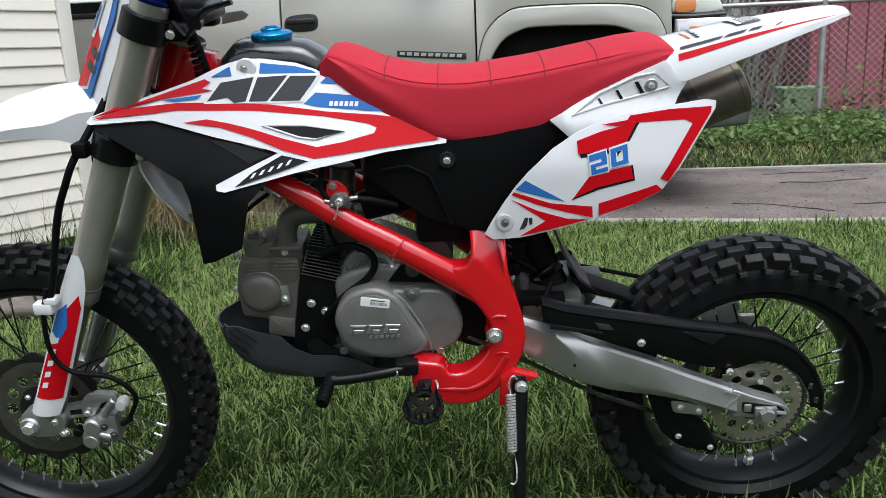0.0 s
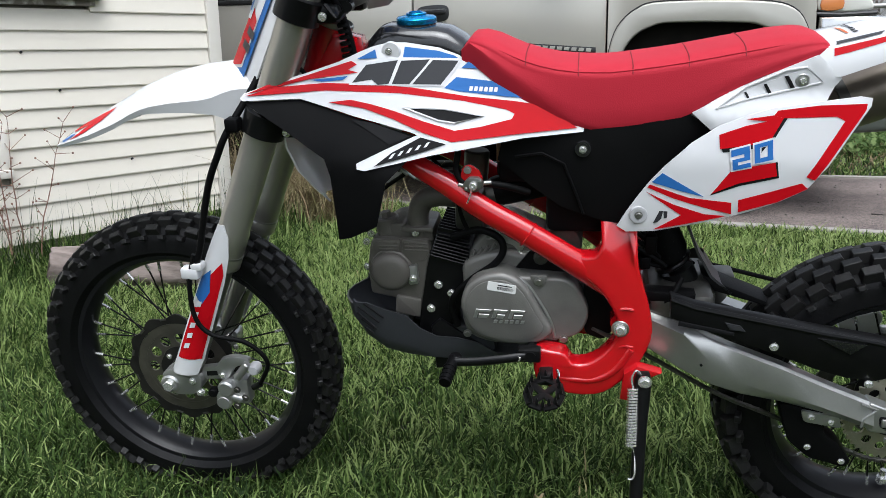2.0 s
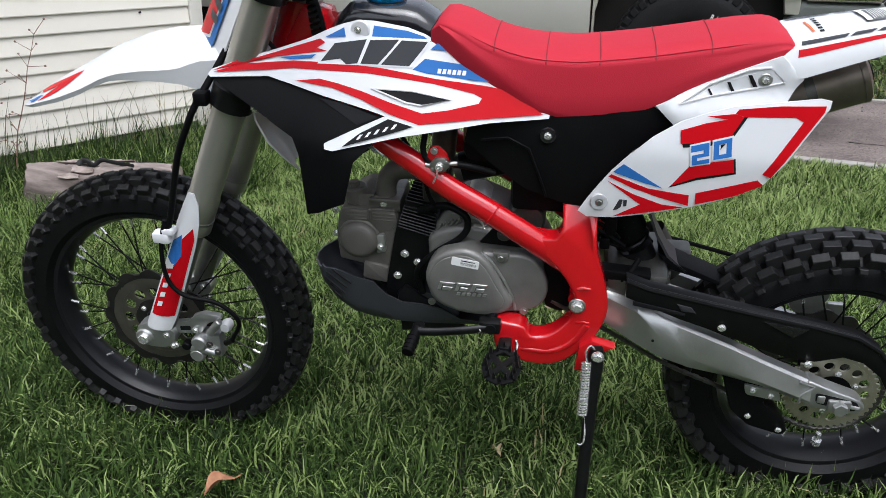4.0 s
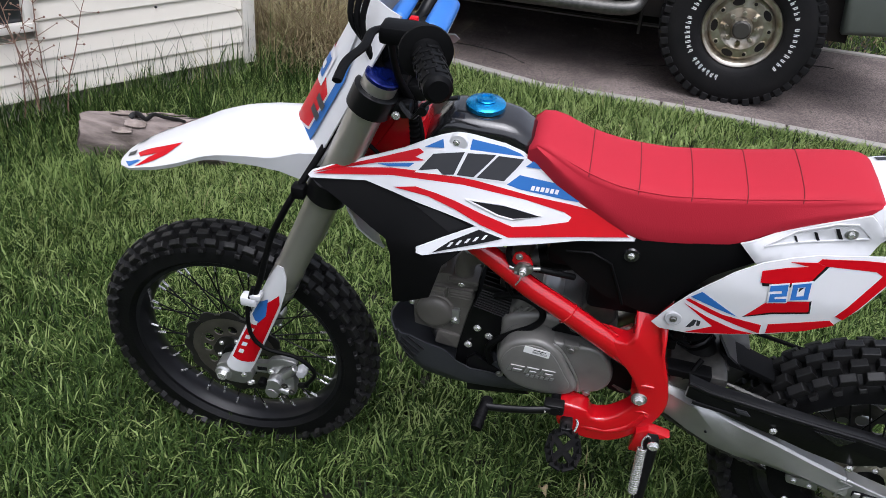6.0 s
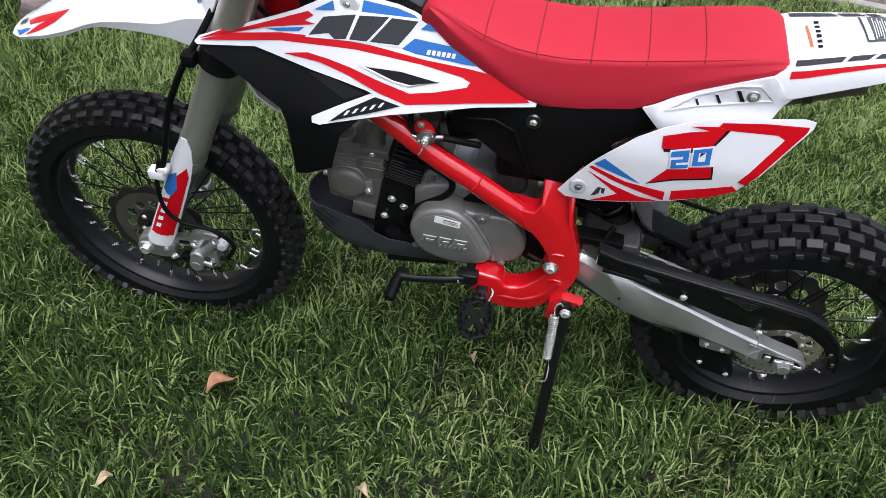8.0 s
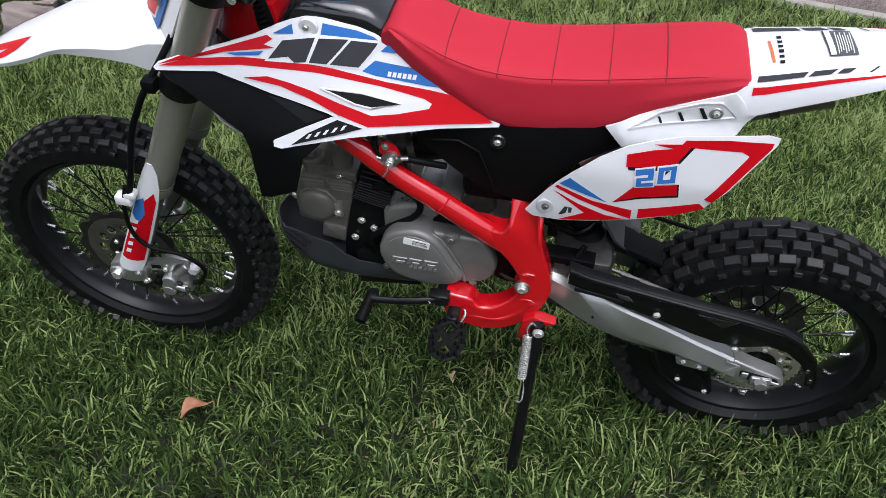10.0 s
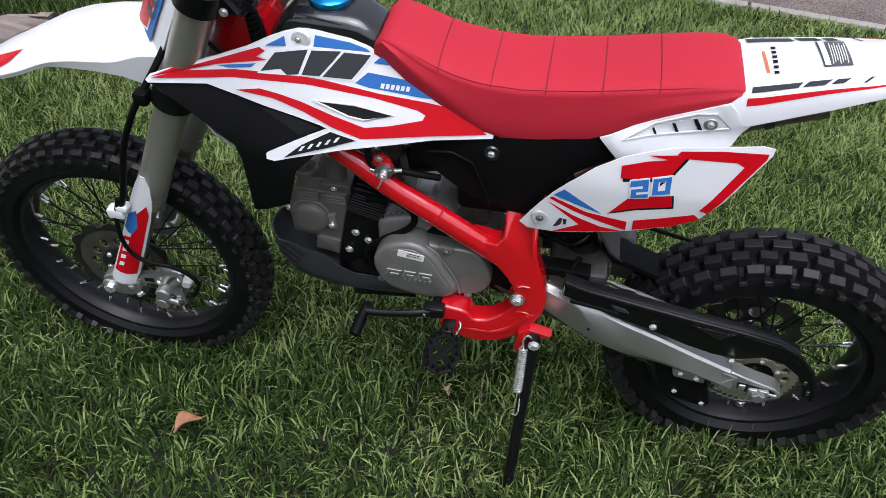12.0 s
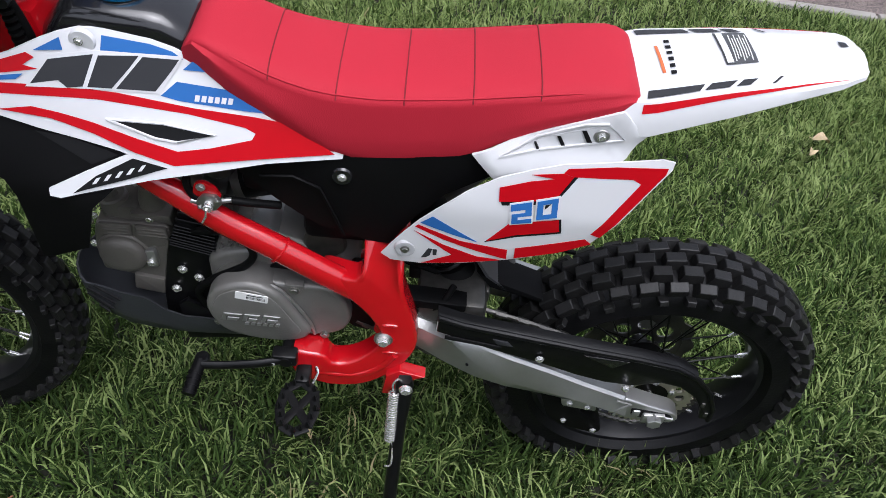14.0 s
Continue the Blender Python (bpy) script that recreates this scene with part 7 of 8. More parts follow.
# frame
spar_line = [(-0.215, -0.062, 0.712), (-0.175, -0.070, 0.684), (-0.128, -0.080, 0.658), (-0.068, -0.086, 0.618), (-0.010, -0.090, 0.586), (0.048, -0.094, 0.552), (0.088, -0.094, 0.526), (0.125, -0.090, 0.500)]
frame_part = None
for s in (-1, 1):
    pts = [(x, y if s < 0 else -y, z) for x, y, z in spline(spar_line, 4)]
    n = len(pts)
    widths = [0.0165 + 0.0055 * i / (n - 1) for i in range(n)]
    spar = tube(pts, widths, 14, [0.016] * n)
    plate = prism(closed([(0.166, 0.645), (0.162, 0.590), (0.165, 0.540), (0.178, 0.495), (0.189, 0.450), (0.189, 0.418), (0.177, 0.384), (0.157, 0.354), (0.132, 0.328), (0.107, 0.317), (0.065, 0.320), (0.022, 0.337), (0.010, 0.360), (0.012, 0.397), (0.036, 0.397), (0.060, 0.392), (0.070, 0.376), (0.092, 0.375),
                           (0.112, 0.386), (0.128, 0.404), (0.137, 0.427), (0.137, 0.446), (0.130, 0.466), (0.108, 0.500), (0.075, 0.524), (0.054, 0.545), (0.075, 0.551), (0.100, 0.554), (0.110, 0.575), (0.107, 0.602), (0.104, 0.645)], 2), -0.117, -0.078, 0.013, 4)
    for v in plate.verts:
        v.co.y += 0.32 * max(0.0, 0.112 - v.co.x) * (1 if v.co.z > 0.47 else 0) + 1.7 * max(0.0, v.co.z - 0.576) - 0.007 * min(1.0, max(0.0, (0.12 - v.co.x) / 0.05)) * (1 if v.co.z < 0.42 else 0)
    bms = [spar] + [moved(b, Matrix.Diagonal((1, 1 if s < 0 else -1, 1, 1))) for b in (plate,)]
    fr = part("frame_spar", join(*bms), RED_PAINT, bike, "glossy red tubular frame spar", 60)
    # weld bead round the spar where its two lengths meet
    c, d = Vector((0.0, s * 0.0905, 0.5795)), Vector((0.82, s * 0.06, -0.57)).normalized()
    e1 = d.cross(Vector((0, 1, 0))).normalized()
    e2 = d.cross(e1)
    part("weld_bead", tube([c + e1 * 0.0205 * math.cos(math.pi * k / 8) + e2 * 0.0168 * math.sin(math.pi * k / 8) for k in range(17)], 0.0016, 6), RED_PAINT, fr)
    part("loop_rib", tube(spline([(0.026, s * 0.118, 0.352), (0.070, s * 0.1165, 0.345), (0.108, s * 0.1155, 0.346), (0.138, s * 0.1155, 0.366), (0.160, s * 0.1155, 0.402)], 5), 0.006, 10), RED_PAINT, fr)
    part("pivot_washer", rod((0.142, s * 0.114, 0.438), (0.142, s * 0.1195, 0.438), 0.0135, 24, 0.001), STEEL, fr)
    hexbolt("pivot_bolt", (0.142, s * 0.1195, 0.438), 0.0095, fr, CHROME, (0, s, 0))
    for q in ((0.150, 0.470), (0.152, 0.406)):
        part("weld", tube([(q[0] - 0.010, s * 0.1165, q[1]), (q[0], s * 0.1175, q[1] + 0.002), (q[0] + 0.010, s * 0.1165, q[1])], 0.0022, 8), RED_PAINT, fr)
    upper = tube(spline([(-0.262, s * 0.040, 0.800), (-0.20, s * 0.050, 0.76), (-0.10, s * 0.06, 0.735), (0.05, s * 0.06, 0.745), (0.25, s * 0.06, 0.775), (0.40, s * 0.055, 0.815)], 4), 0.011, 10)
    part("subframe_rail", upper, RED_PAINT, fr)
    part("subframe_strut", tube([(0.155, s * 0.075, 0.590), (0.26, s * 0.065, 0.69), (0.33, s * 0.06, 0.785)], 0.010, 10), RED_PAINT, fr)
part("cross_tube", rod((0.03, -0.09, 0.350), (0.03, 0.09, 0.350), 0.018, 14), RED_PAINT, bike)
part("cross_tube", rod((0.141, -0.10, 0.439), (0.141, 0.10, 0.439), 0.014, 14), RED_PAINT, bike)
part("down_tube", tube(spline([(-0.29, 0, 0.75), (-0.24, 0, 0.70), (-0.19, -0.03, 0.69)], 4), 0.020, 12), RED_PAINT, bike)
# stand bracket and kickstand
part("stand_bracket", prism([(0.150, 0.366), (0.169, 0.381), (0.207, 0.370), (0.192, 0.362), (0.184, 0.345), (0.172, 0.316), (0.145, 0.320)], -0.131, -0.110, 0.003), RED_PAINT, bike)
A, B = Vector((0.178, -0.137, 0.362)), Vector((0.168, -0.250, 0.038))
stand = part("kickstand", join(tube([A + Vector((0, 0, 0.012)), A, A.lerp(B, 0.12), A.lerp(B, 0.2), B], [0.010, 0.0135, 0.0125, 0.0105, 0.0105], 14), rod(B + Vector((-0.004, 0.012, 0.004)), B + Vector((0.0, -0.022, -0.006)), 0.012, 12, 0.002)), BLACK_METAL, bike, "black steel kickstand with a coil spring")
hexbolt("stand_bolt", A + Vector((0.002, -0.013, 0.004)), 0.0095, stand, CHROME)
sp = []
s0, s1 = Vector((0.164, -0.148, 0.352)), Vector((0.163, -0.190, 0.228))
ax = (s1 - s0).normalized()
sx = ax.cross(Vector((0, 1, 0))).normalized()
sy = ax.cross(sx)
turns = 20
for k in range(turns * 8 + 1):
    a = 2 * math.pi * k / 8
    sp.append(s0 + (s1 - s0) * (0.70 * k / (turns * 8)) + (sx * math.cos(a) + sy * math.sin(a)) * 0.0074)
part("spring", join(tube(sp, 0.0020, 5), tube(spline([s0, s0 + Vector((-0.003, 0, 0.018)), s0 + Vector((0.003, 0.003, 0.030)), s0 + Vector((0.010, 0.006, 0.022)), s0 + Vector((0.011, 0.008, 0.010))], 4), 0.0016, 6),
                     tube(spline([s0.lerp(s1, 0.70), s0.lerp(s1, 0.76) + Vector((0.005, 0, 0)), s1 + Vector((0.006, -0.004, 0.004)), s1 + Vector((0.003, -0.006, -0.008)), s1 + Vector((-0.004, -0.006, -0.008))], 4), 0.0016, 6)), CHROME, stand, "bright coil spring")

# engine
eng = part("engine", prism(closed([(-0.105, 0.515), (-0.060, 0.535), (-0.010, 0.535), (0.060, 0.510), (0.094, 0.468), (0.090, 0.425), (0.066, 0.390), (0.010, 0.372), (-0.055, 0.370), (-0.100, 0.386), (-0.112, 0.425), (-0.108, 0.475)], 3), -0.060, 0.085, 0.010, 3), ENGINE_GREY, bike, "grey cast single-cylinder engine")
COV2 = rounded([(-0.060, 0.500), (-0.030, 0.511), (0.003, 0.507), (0.062, 0.508), (0.081, 0.485), (0.097, 0.445), (0.083, 0.409), (0.046, 0.396), (-0.030, 0.394), (-0.070, 0.44)], 0.018)
part("side_case", prism(COV2, -0.090, -0.055, 0.007, 4), ENGINE_GREY, eng)
COV = closed([(-0.106, 0.456), (-0.099, 0.488), (-0.080, 0.509), (-0.049, 0.519), (-0.023, 0.514), (0.000, 0.494), (0.023, 0.452), (0.038, 0.424), (0.026, 0.404), (-0.007, 0.395), (-0.052, 0.399), (-0.088, 0.416)], 3)
cov = part("clutch_cover", prism(COV, -0.106, -0.055, 0.009, 4), ENGINE_GREY, eng, "grey oval clutch cover with a raised mark")
inner = [((x + 0.038) * 0.84 - 0.040, (z - 0.457) * 0.84 + 0.457) for x, z in COV]
part("cover_face", prism(inner, -0.1078, -0.10, 0.0015, 2), ENGINE_GREY, cov)
part("cover_ridge", tube(spline([(-0.030, -0.0925, 0.513), (-0.004, -0.0935, 0.500), (0.018, -0.094, 0.468), (0.036, -0.094, 0.432), (0.042, -0.093, 0.405)], 4), 0.0024, 8), ALLOY, cov, "bright machined edge")
for a, w in ((-0.086, 0.026), (-0.057, 0.022), (-0.031, 0.024)):
    part("mark", join(prism([(a, 0.4440), (a + 0.005, 0.4595), (a + w + 0.004, 0.4585), (a + w, 0.4540), (a + 0.009, 0.4545), (a + 0.006, 0.4440)], -0.1078, -0.1100, 0.0006, 1),
                      prism([(a + 0.008, 0.4440), (a + 0.010, 0.4510), (a + w, 0.4505), (a + w - 0.004, 0.4435)], -0.1078, -0.1100, 0.0006, 1)), ALLOY, cov, "raised polished mark", 0)
for k in range(6):
    part("mark", prism([(-0.054 + 0.0085 * k, 0.4355), (-0.0525 + 0.0085 * k, 0.4405), (-0.0470 + 0.0085 * k, 0.4405), (-0.0485 + 0.0085 * k, 0.4355)], -0.1078, -0.1094), ALLOY, cov, smooth=0)
lab = part("barcode_label", prism(rounded([(-0.063, 0.493), (-0.061, 0.5075), (-0.017, 0.5010), (-0.0188, 0.4865)], 0.002), -0.1078, -0.1088), STICKER, cov, "white barcode label", 0)
random.seed(5)
for k in range(16):
    x = -0.047 + 0.0016 * k
    part("barcode_bar", prism([(x, 0.4935 - 0.0002 * k), (x, 0.4985 - 0.0002 * k), (x + random.choice((0.0006, 0.0011)), 0.4985 - 0.0002 * k), (x + 0.0006, 0.4935 - 0.0002 * k)], -0.1088, -0.1091), INK, lab, smooth=0)
part("barcode_bar", prism([(-0.046, 0.5005), (-0.046, 0.5022), (-0.024, 0.4990), (-0.024, 0.4976)], -0.1088, -0.1091), INK, lab, smooth=0)
part("bolt_boss", prism(rounded([(0.002, 0.512), (0.030, 0.512), (0.025, 0.497), (0.017, 0.491), (0.008, 0.496)], 0.003), -0.094, -0.08, 0.002), ENGINE_GREY, eng)
for q in ((0.016, -0.094, 0.503), (0.056, -0.090, 0.402), (-0.100, -0.080, 0.400), (0.006, -0.090, 0.390)):
    hexbolt("case_bolt", q, 0.0062, eng, STEEL)
# upper case with cast ribs and a bright gearbox lid
upc = part("upper_case", prism(rounded([(-0.112, 0.490), (-0.106, 0.515), (-0.092, 0.540), (-0.074, 0.562), (-0.042, 0.573), (-0.020, 0.563), (0.022, 0.545), (0.052, 0.528), (0.050, 0.50), (-0.05, 0.48)], 0.010), -0.046, 0.07, 0.007, 3), ENGINE_GREY, eng)
for k in range(4):
    part("cast_rib", tube([(-0.100 + 0.006 * k, -0.047, 0.503), (-0.088 + 0.011 * k, -0.048, 0.534 + 0.004 * k)], 0.0028, 8), ENGINE_GREY, upc)
part("cast_rib", tube([(-0.070, -0.047, 0.553), (-0.030, -0.047, 0.551)], 0.0024, 8), ENGINE_GREY, upc)
part("gearbox_lid", prism(rounded([(-0.066, 0.556), (-0.045, 0.574), (-0.022, 0.570), (-0.004, 0.552), (-0.016, 0.530), (-0.026, 0.545)], 0.005), -0.052, 0.05, 0.003), ALLOY, eng, "bright cast gearbox lid")
hexbolt("lid_bolt", (-0.016, -0.052, 0.530), 0.0060, eng, CHROME)
part("solenoid", join(rod((0.018, -0.050, 0.532), (0.018, -0.072, 0.532), 0.0115, 20, 0.002), rod((0.018, -0.072, 0.532), (0.018, -0.076, 0.532), 0.0065, 6)), DARK_STEEL, eng)
part("starter_cover", rod((0.052, -0.046, 0.548), (0.052, 0.05, 0.548), 0.030, 28, 0.004), DARK_STEEL, eng)
part("black_bracket", prism([(-0.022, 0.512), (0.000, 0.540), (0.060, 0.530), (0.090, 0.505)], -0.066, -0.058, 0.002), BLACK_PLASTIC, eng)
# cylinder with fins
cyl = part("cylinder", prism([(-0.163, 0.527), (-0.100, 0.508), (-0.106, 0.454), (-0.130, 0.390), (-0.140, 0.350), (-0.190, 0.352), (-0.186, 0.410), (-0.170, 0.499)], -0.044, 0.060, 0.004), BLACK_METAL, eng, "black finned cylinder")
for k in range(8):
    u = k / 7
    xl, zl, xr, zr = -0.161 + 0.012 * u, 0.523 + 0.038 * u, -0.099 + 0.003 * u, 0.506 + 0.043 * u
    part("fin", prism([(xl, zl), (xl, zl + 0.0022), (xr, zr + 0.0022), (xr, zr)], -0.052 + 0.004 * abs(u - 0.4), 0.060, 0.0006, 1), BLACK_METAL, cyl)
for k in range(9):
    y = -0.044 + 0.012 * k
    part("fin", prism([(-0.150, 0.552), (-0.148, 0.571), (-0.098, 0.560), (-0.097, 0.540)], y, y + 0.0024, 0.0005, 1), BLACK_METAL, cyl)
part("fin_block", prism([(-0.156, 0.52), (-0.147, 0.558), (-0.102, 0.546), (-0.104, 0.50)], -0.040, 0.056, 0.003), BLACK_METAL, cyl)
for q in ((-0.151, -0.046, 0.470), (-0.165, -0.046, 0.426), (-0.129, -0.046, 0.455), (-0.152, -0.046, 0.386)):
    hexbolt("cylinder_bolt", q, 0.0068, cyl, CHROME)
# head: a square casting with a round cam cover, a stepped foot and a rocker box
head = part("cylinder_head", prism(rounded([(-0.258, 0.548), (-0.165, 0.546), (-0.161, 0.527), (-0.178, 0.430), (-0.226, 0.438), (-0.268, 0.446), (-0.271, 0.493), (-0.265, 0.532)], 0.006), -0.038, 0.060, 0.005, 3), DARK_CAST, eng, "grey-brown cast cylinder head")
part("head_panel", prism(rounded([(-0.257, 0.546), (-0.212, 0.546), (-0.213, 0.524), (-0.262, 0.524)], 0.003), -0.0415, -0.036, 0.0015), DARK_CAST, head)
part("head_panel", prism(rounded([(-0.208, 0.546), (-0.166, 0.545), (-0.163, 0.528), (-0.173, 0.510), (-0.196, 0.506), (-0.209, 0.522)], 0.003), -0.0415, -0.036, 0.0015), DARK_CAST, head)
part("rocker_box", prism(rounded([(-0.254, 0.540), (-0.247, 0.557), (-0.226, 0.569), (-0.206, 0.571), (-0.199, 0.556), (-0.182, 0.564), (-0.161, 0.561), (-0.158, 0.540)], 0.004), -0.030, 0.055, 0.004), DARK_CAST, head)
for k in range(3):
    part("head_rib", tube([(-0.252 + 0.002 * k, -0.0415, 0.541 - 0.006 * k), (-0.216, -0.0415, 0.541 - 0.006 * k)], 0.0013, 6), DARK_CAST, head)
    part("head_rib", tube([(-0.205, -0.0415, 0.541 - 0.006 * k), (-0.168 + 0.001 * k, -0.0415, 0.540 - 0.006 * k)], 0.0013, 6), DARK_CAST, head)
part("cam_cover", moved(spun([(0.0, -0.0565), (0.020, -0.0560), (0.028, -0.0535), (0.0325, -0.049), (0.0335, -0.043), (0.0335, -0.034)], 44), Matrix.Translation((-0.2305, 0, 0.4905))), DARK_CAST, head, "round domed cam cover")
part("cam_lip", rod((-0.2305, -0.036, 0.4905), (-0.2305, -0.0425, 0.4905), 0.0365, 44, 0.002), DARK_CAST, head)
part("head_foot", prism(rounded([(-0.224, 0.446), (-0.181, 0.439), (-0.185, 0.406), (-0.228, 0.414)], 0.004), -0.044, 0.02, 0.003), DARK_CAST, head)
part("head_stay", prism(rounded([(-0.202, 0.500), (-0.186, 0.503), (-0.184, 0.470), (-0.200, 0.466)], 0.003), -0.046, -0.036, 0.002), ALLOY, head)
part("tappet_cap", join(rod((-0.236, -0.012, 0.548), (-0.240, -0.012, 0.576), 0.020, 24, 0.003), rod((-0.240, -0.012, 0.575), (-0.2412, -0.012, 0.584), 0.0095, 6)), DARK_CAST, head)
for q in ((-0.262, -0.034, 0.553), (-0.271, -0.032, 0.538), (-0.274, -0.030, 0.492), (-0.193, -0.046, 0.479), (-0.187, -0.034, 0.556)):
    hexbolt("head_bolt", q, 0.0058, head, CHROME)
# intake and carburettor
part("intake", tube(spline([(-0.184, -0.015, 0.548), (-0.185, -0.015, 0.582), (-0.174, -0.015, 0.606), (-0.150, -0.015, 0.614), (-0.112, -0.015, 0.612)], 5), 0.0175, 20), DARK_CAST, eng, "grey intake elbow")
part("intake_flange", box(-0.184, -0.015, 0.562, 0.054, 0.046, 0.009, 0.003), DARK_CAST, eng)
part("carburettor", join(box(-0.098, -0.01, 0.592, 0.046, 0.055, 0.060, 0.008), rod((-0.09, -0.01, 0.635), (-0.085, -0.01, 0.690), 0.020, 16, 0.003), rod((-0.092, -0.01, 0.560), (-0.092, -0.01, 0.585), 0.022, 16, 0.003), rod((-0.07, -0.01, 0.615), (0.01, 0, 0.64), 0.024, 16)), DARK_STEEL, eng, "dark carburettor")
part("intake_boot", tube([(-0.06, -0.01, 0.62), (0.0, 0, 0.635), (0.06, 0, 0.65)], [0.024, 0.028, 0.030], 16), BLACK_PLASTIC, eng)
part("spark_lead", tube(spline([(-0.262, 0.02, 0.520), (-0.285, 0.02, 0.545), (-0.262, 0.02, 0.600), (-0.200, 0.0, 0.650), (-0.150, -0.02, 0.690)], 5), 0.0035, 8), BLACK_PLASTIC, eng)
for k in range(3):
    part("cable_end", rod((-0.222 + 0.012 * k, -0.074, 0.694 - 0.006 * k), (-0.196 + 0.012 * k, -0.080, 0.676 - 0.006 * k), 0.0035, 8), STEEL if k else BLACK_PLASTIC, eng)
pet = part("fuel_tap", prism(rounded([(-0.098, 0.660), (-0.088, 0.672), (-0.072, 0.672), (-0.064, 0.662), (-0.074, 0.649), (-0.090, 0.648)], 0.004), -0.099, -0.091, 0.0015), STEEL, bike, "bright fuel tap")
part("tap_barrel", rod((-0.081, -0.092, 0.660), (-0.081, -0.108, 0.660), 0.0062, 14, 0.001), CHROME, pet)
part("tap_nipple", rod((-0.094, -0.093, 0.657), (-0.104, -0.093, 0.659), 0.0036, 10), ALLOY, pet)
part("tap_nipple", rod((-0.068, -0.092, 0.661), (-0.055, -0.090, 0.662), 0.0036, 10), ALLOY, pet)
part("tap_wire", tube([(-0.082, -0.109, 0.660), (-0.084, -0.109, 0.648), (-0.090, -0.106, 0.634)], 0.0015, 6), CHROME, pet)
for q in ((-0.0925, 0.654), (-0.0705, 0.667)):
    hexbolt("tap_screw", (q[0], -0.099, q[1]), 0.0026, pet, ALLOY)
tab = part("tank_tab", prism(rounded([(-0.102, 0.668), (-0.098, 0.686), (-0.086, 0.690), (-0.072, 0.680), (-0.066, 0.664), (-0.080, 0.655)], 0.005), -0.092, -0.086, 0.0015), RED_PAINT, bike, "red frame tab carrying the fuel tap")
hexbolt("tab_bolt", (-0.090, -0.092, 0.6815), 0.0055, tab, ALLOY)
part("fuel_hose", tube(spline([(-0.104, -0.085, 0.710), (-0.108, -0.088, 0.680), (-0.098, -0.090, 0.661), (-0.085, -0.088, 0.660)], 5), 0.0048, 10), BLACK_PLASTIC, bike)
part("fuel_hose", tube(spline([(-0.066, -0.088, 0.660), (-0.035, -0.085, 0.655), (0.0, -0.07, 0.64)], 5), 0.0055, 10), BLACK_PLASTIC, bike)
part("wire", tube(spline([(-0.124, -0.050, 0.556), (-0.085, -0.062, 0.574), (-0.061, -0.070, 0.573), (-0.043, -0.074, 0.562), (-0.041, -0.076, 0.542), (-0.056, -0.076, 0.521), (-0.090, -0.074, 0.495), (-0.119, -0.068, 0.463), (-0.128, -0.060, 0.435), (-0.12, -0.055, 0.40)], 6), 0.0058, 12), BLACK_PLASTIC, eng, "black rubber cable sleeve")
part("wire", tube(spline([(-0.150, -0.055, 0.690), (-0.115, -0.075, 0.650), (-0.105, -0.07, 0.600), (-0.095, -0.06, 0.57)], 5), 0.0035, 8), BLACK_PLASTIC, eng)
BROWN_PLASTIC = mat("brown_connector", (0.16, 0.08, 0.03), 0.5, color2=(0.11, 0.055, 0.022), amount=0.4)
for q in ((-0.095, -0.055, 0.625, 0.026, 0.020, 0.018), (-0.040, -0.055, 0.700, 0.020, 0.015, 0.030), (-0.020, -0.050, 0.680, 0.016, 0.014, 0.028)):
    part("connector", box(*q, 0.003), BROWN_PLASTIC, eng)
part("throttle_cable", tube(spline([(-0.235, -0.07, 0.70), (-0.17, -0.078, 0.665), (-0.125, -0.07, 0.64)], 4), 0.004, 8), STEEL, eng)
part("airbox", box(0.06, 0, 0.70, 0.22, 0.13, 0.10, 0.015), BLACK_PLASTIC, bike, "black airbox")
part("airbox_lower", box(0.075, 0, 0.62, 0.10, 0.12, 0.10, 0.012), BLACK_PLASTIC, bike)
for y0 in (-0.055, 0.045):
    part("engine_mount", prism([(-0.165, 0.395), (-0.150, 0.410), (-0.060, 0.350), (-0.045, 0.330), (-0.160, 0.315)], y0, y0 + 0.010, 0.003), BLACK_METAL, bike)
# skid plate: a dished tray whose nose is turned up in front of the engine
SKID = mat("grey_black_skid", (0.034, 0.036, 0.041), 0.34, color2=(0.024, 0.025, 0.029), amount=0.4, bump=0.08, bump_scale=200)
rows = []
keys = ((-0.297, 0.432, 0.054, 0.010, 0.024), (-0.290, 0.408, 0.062, 0.032, 0.024), (-0.270, 0.375, 0.066, 0.066, 0.016), (-0.240, 0.350, 0.067, 0.080, 0.008), (-0.205, 0.341, 0.067, 0.080, 0.0), (-0.182, 0.339, 0.066, 0.058, 0.0),
        (-0.155, 0.337, 0.065, 0.046, 0.0), (-0.120, 0.337, 0.064, 0.044, 0.0), (-0.085, 0.338, 0.062, 0.034, 0.0), (-0.055, 0.340, 0.060, 0.014, 0.0), (0.0, 0.342, 0.055, 0.005, 0.0))
for x, zl, w, up, nose in keys:
    row = []
    for v, k in ((-1.0, 1.0), (-1.0, 0.66), (-0.99, 0.33), (-0.94, 0.08), (-0.8, 0.0), (-0.4, -0.02), (0.0, -0.03), (0.4, -0.02), (0.8, 0.0), (0.94, 0.08), (0.99, 0.33), (1.0, 0.66), (1.0, 1.0)):
        row.append((x - nose * (1 - v * v), w * v, zl + up * k))
    rows.append(row)
skid = part("skid_plate", sheet(rows, 0.003), SKID, bike, "dark plastic skid plate with slots", 50)
for (xa, za), (xb, zb) in (((-0.286, 0.434), (-0.250, 0.407)), ((-0.288, 0.423), (-0.255, 0.395)), ((-0.276, 0.440), (-0.242, 0.416)), ((-0.281, 0.411), (-0.259, 0.396)), ((-0.276, 0.396), (-0.262, 0.387))):
    part("slot", tube([(xa, -0.0655, za), (xb, -0.0690, zb)], 0.0020, 6), INK, skid)
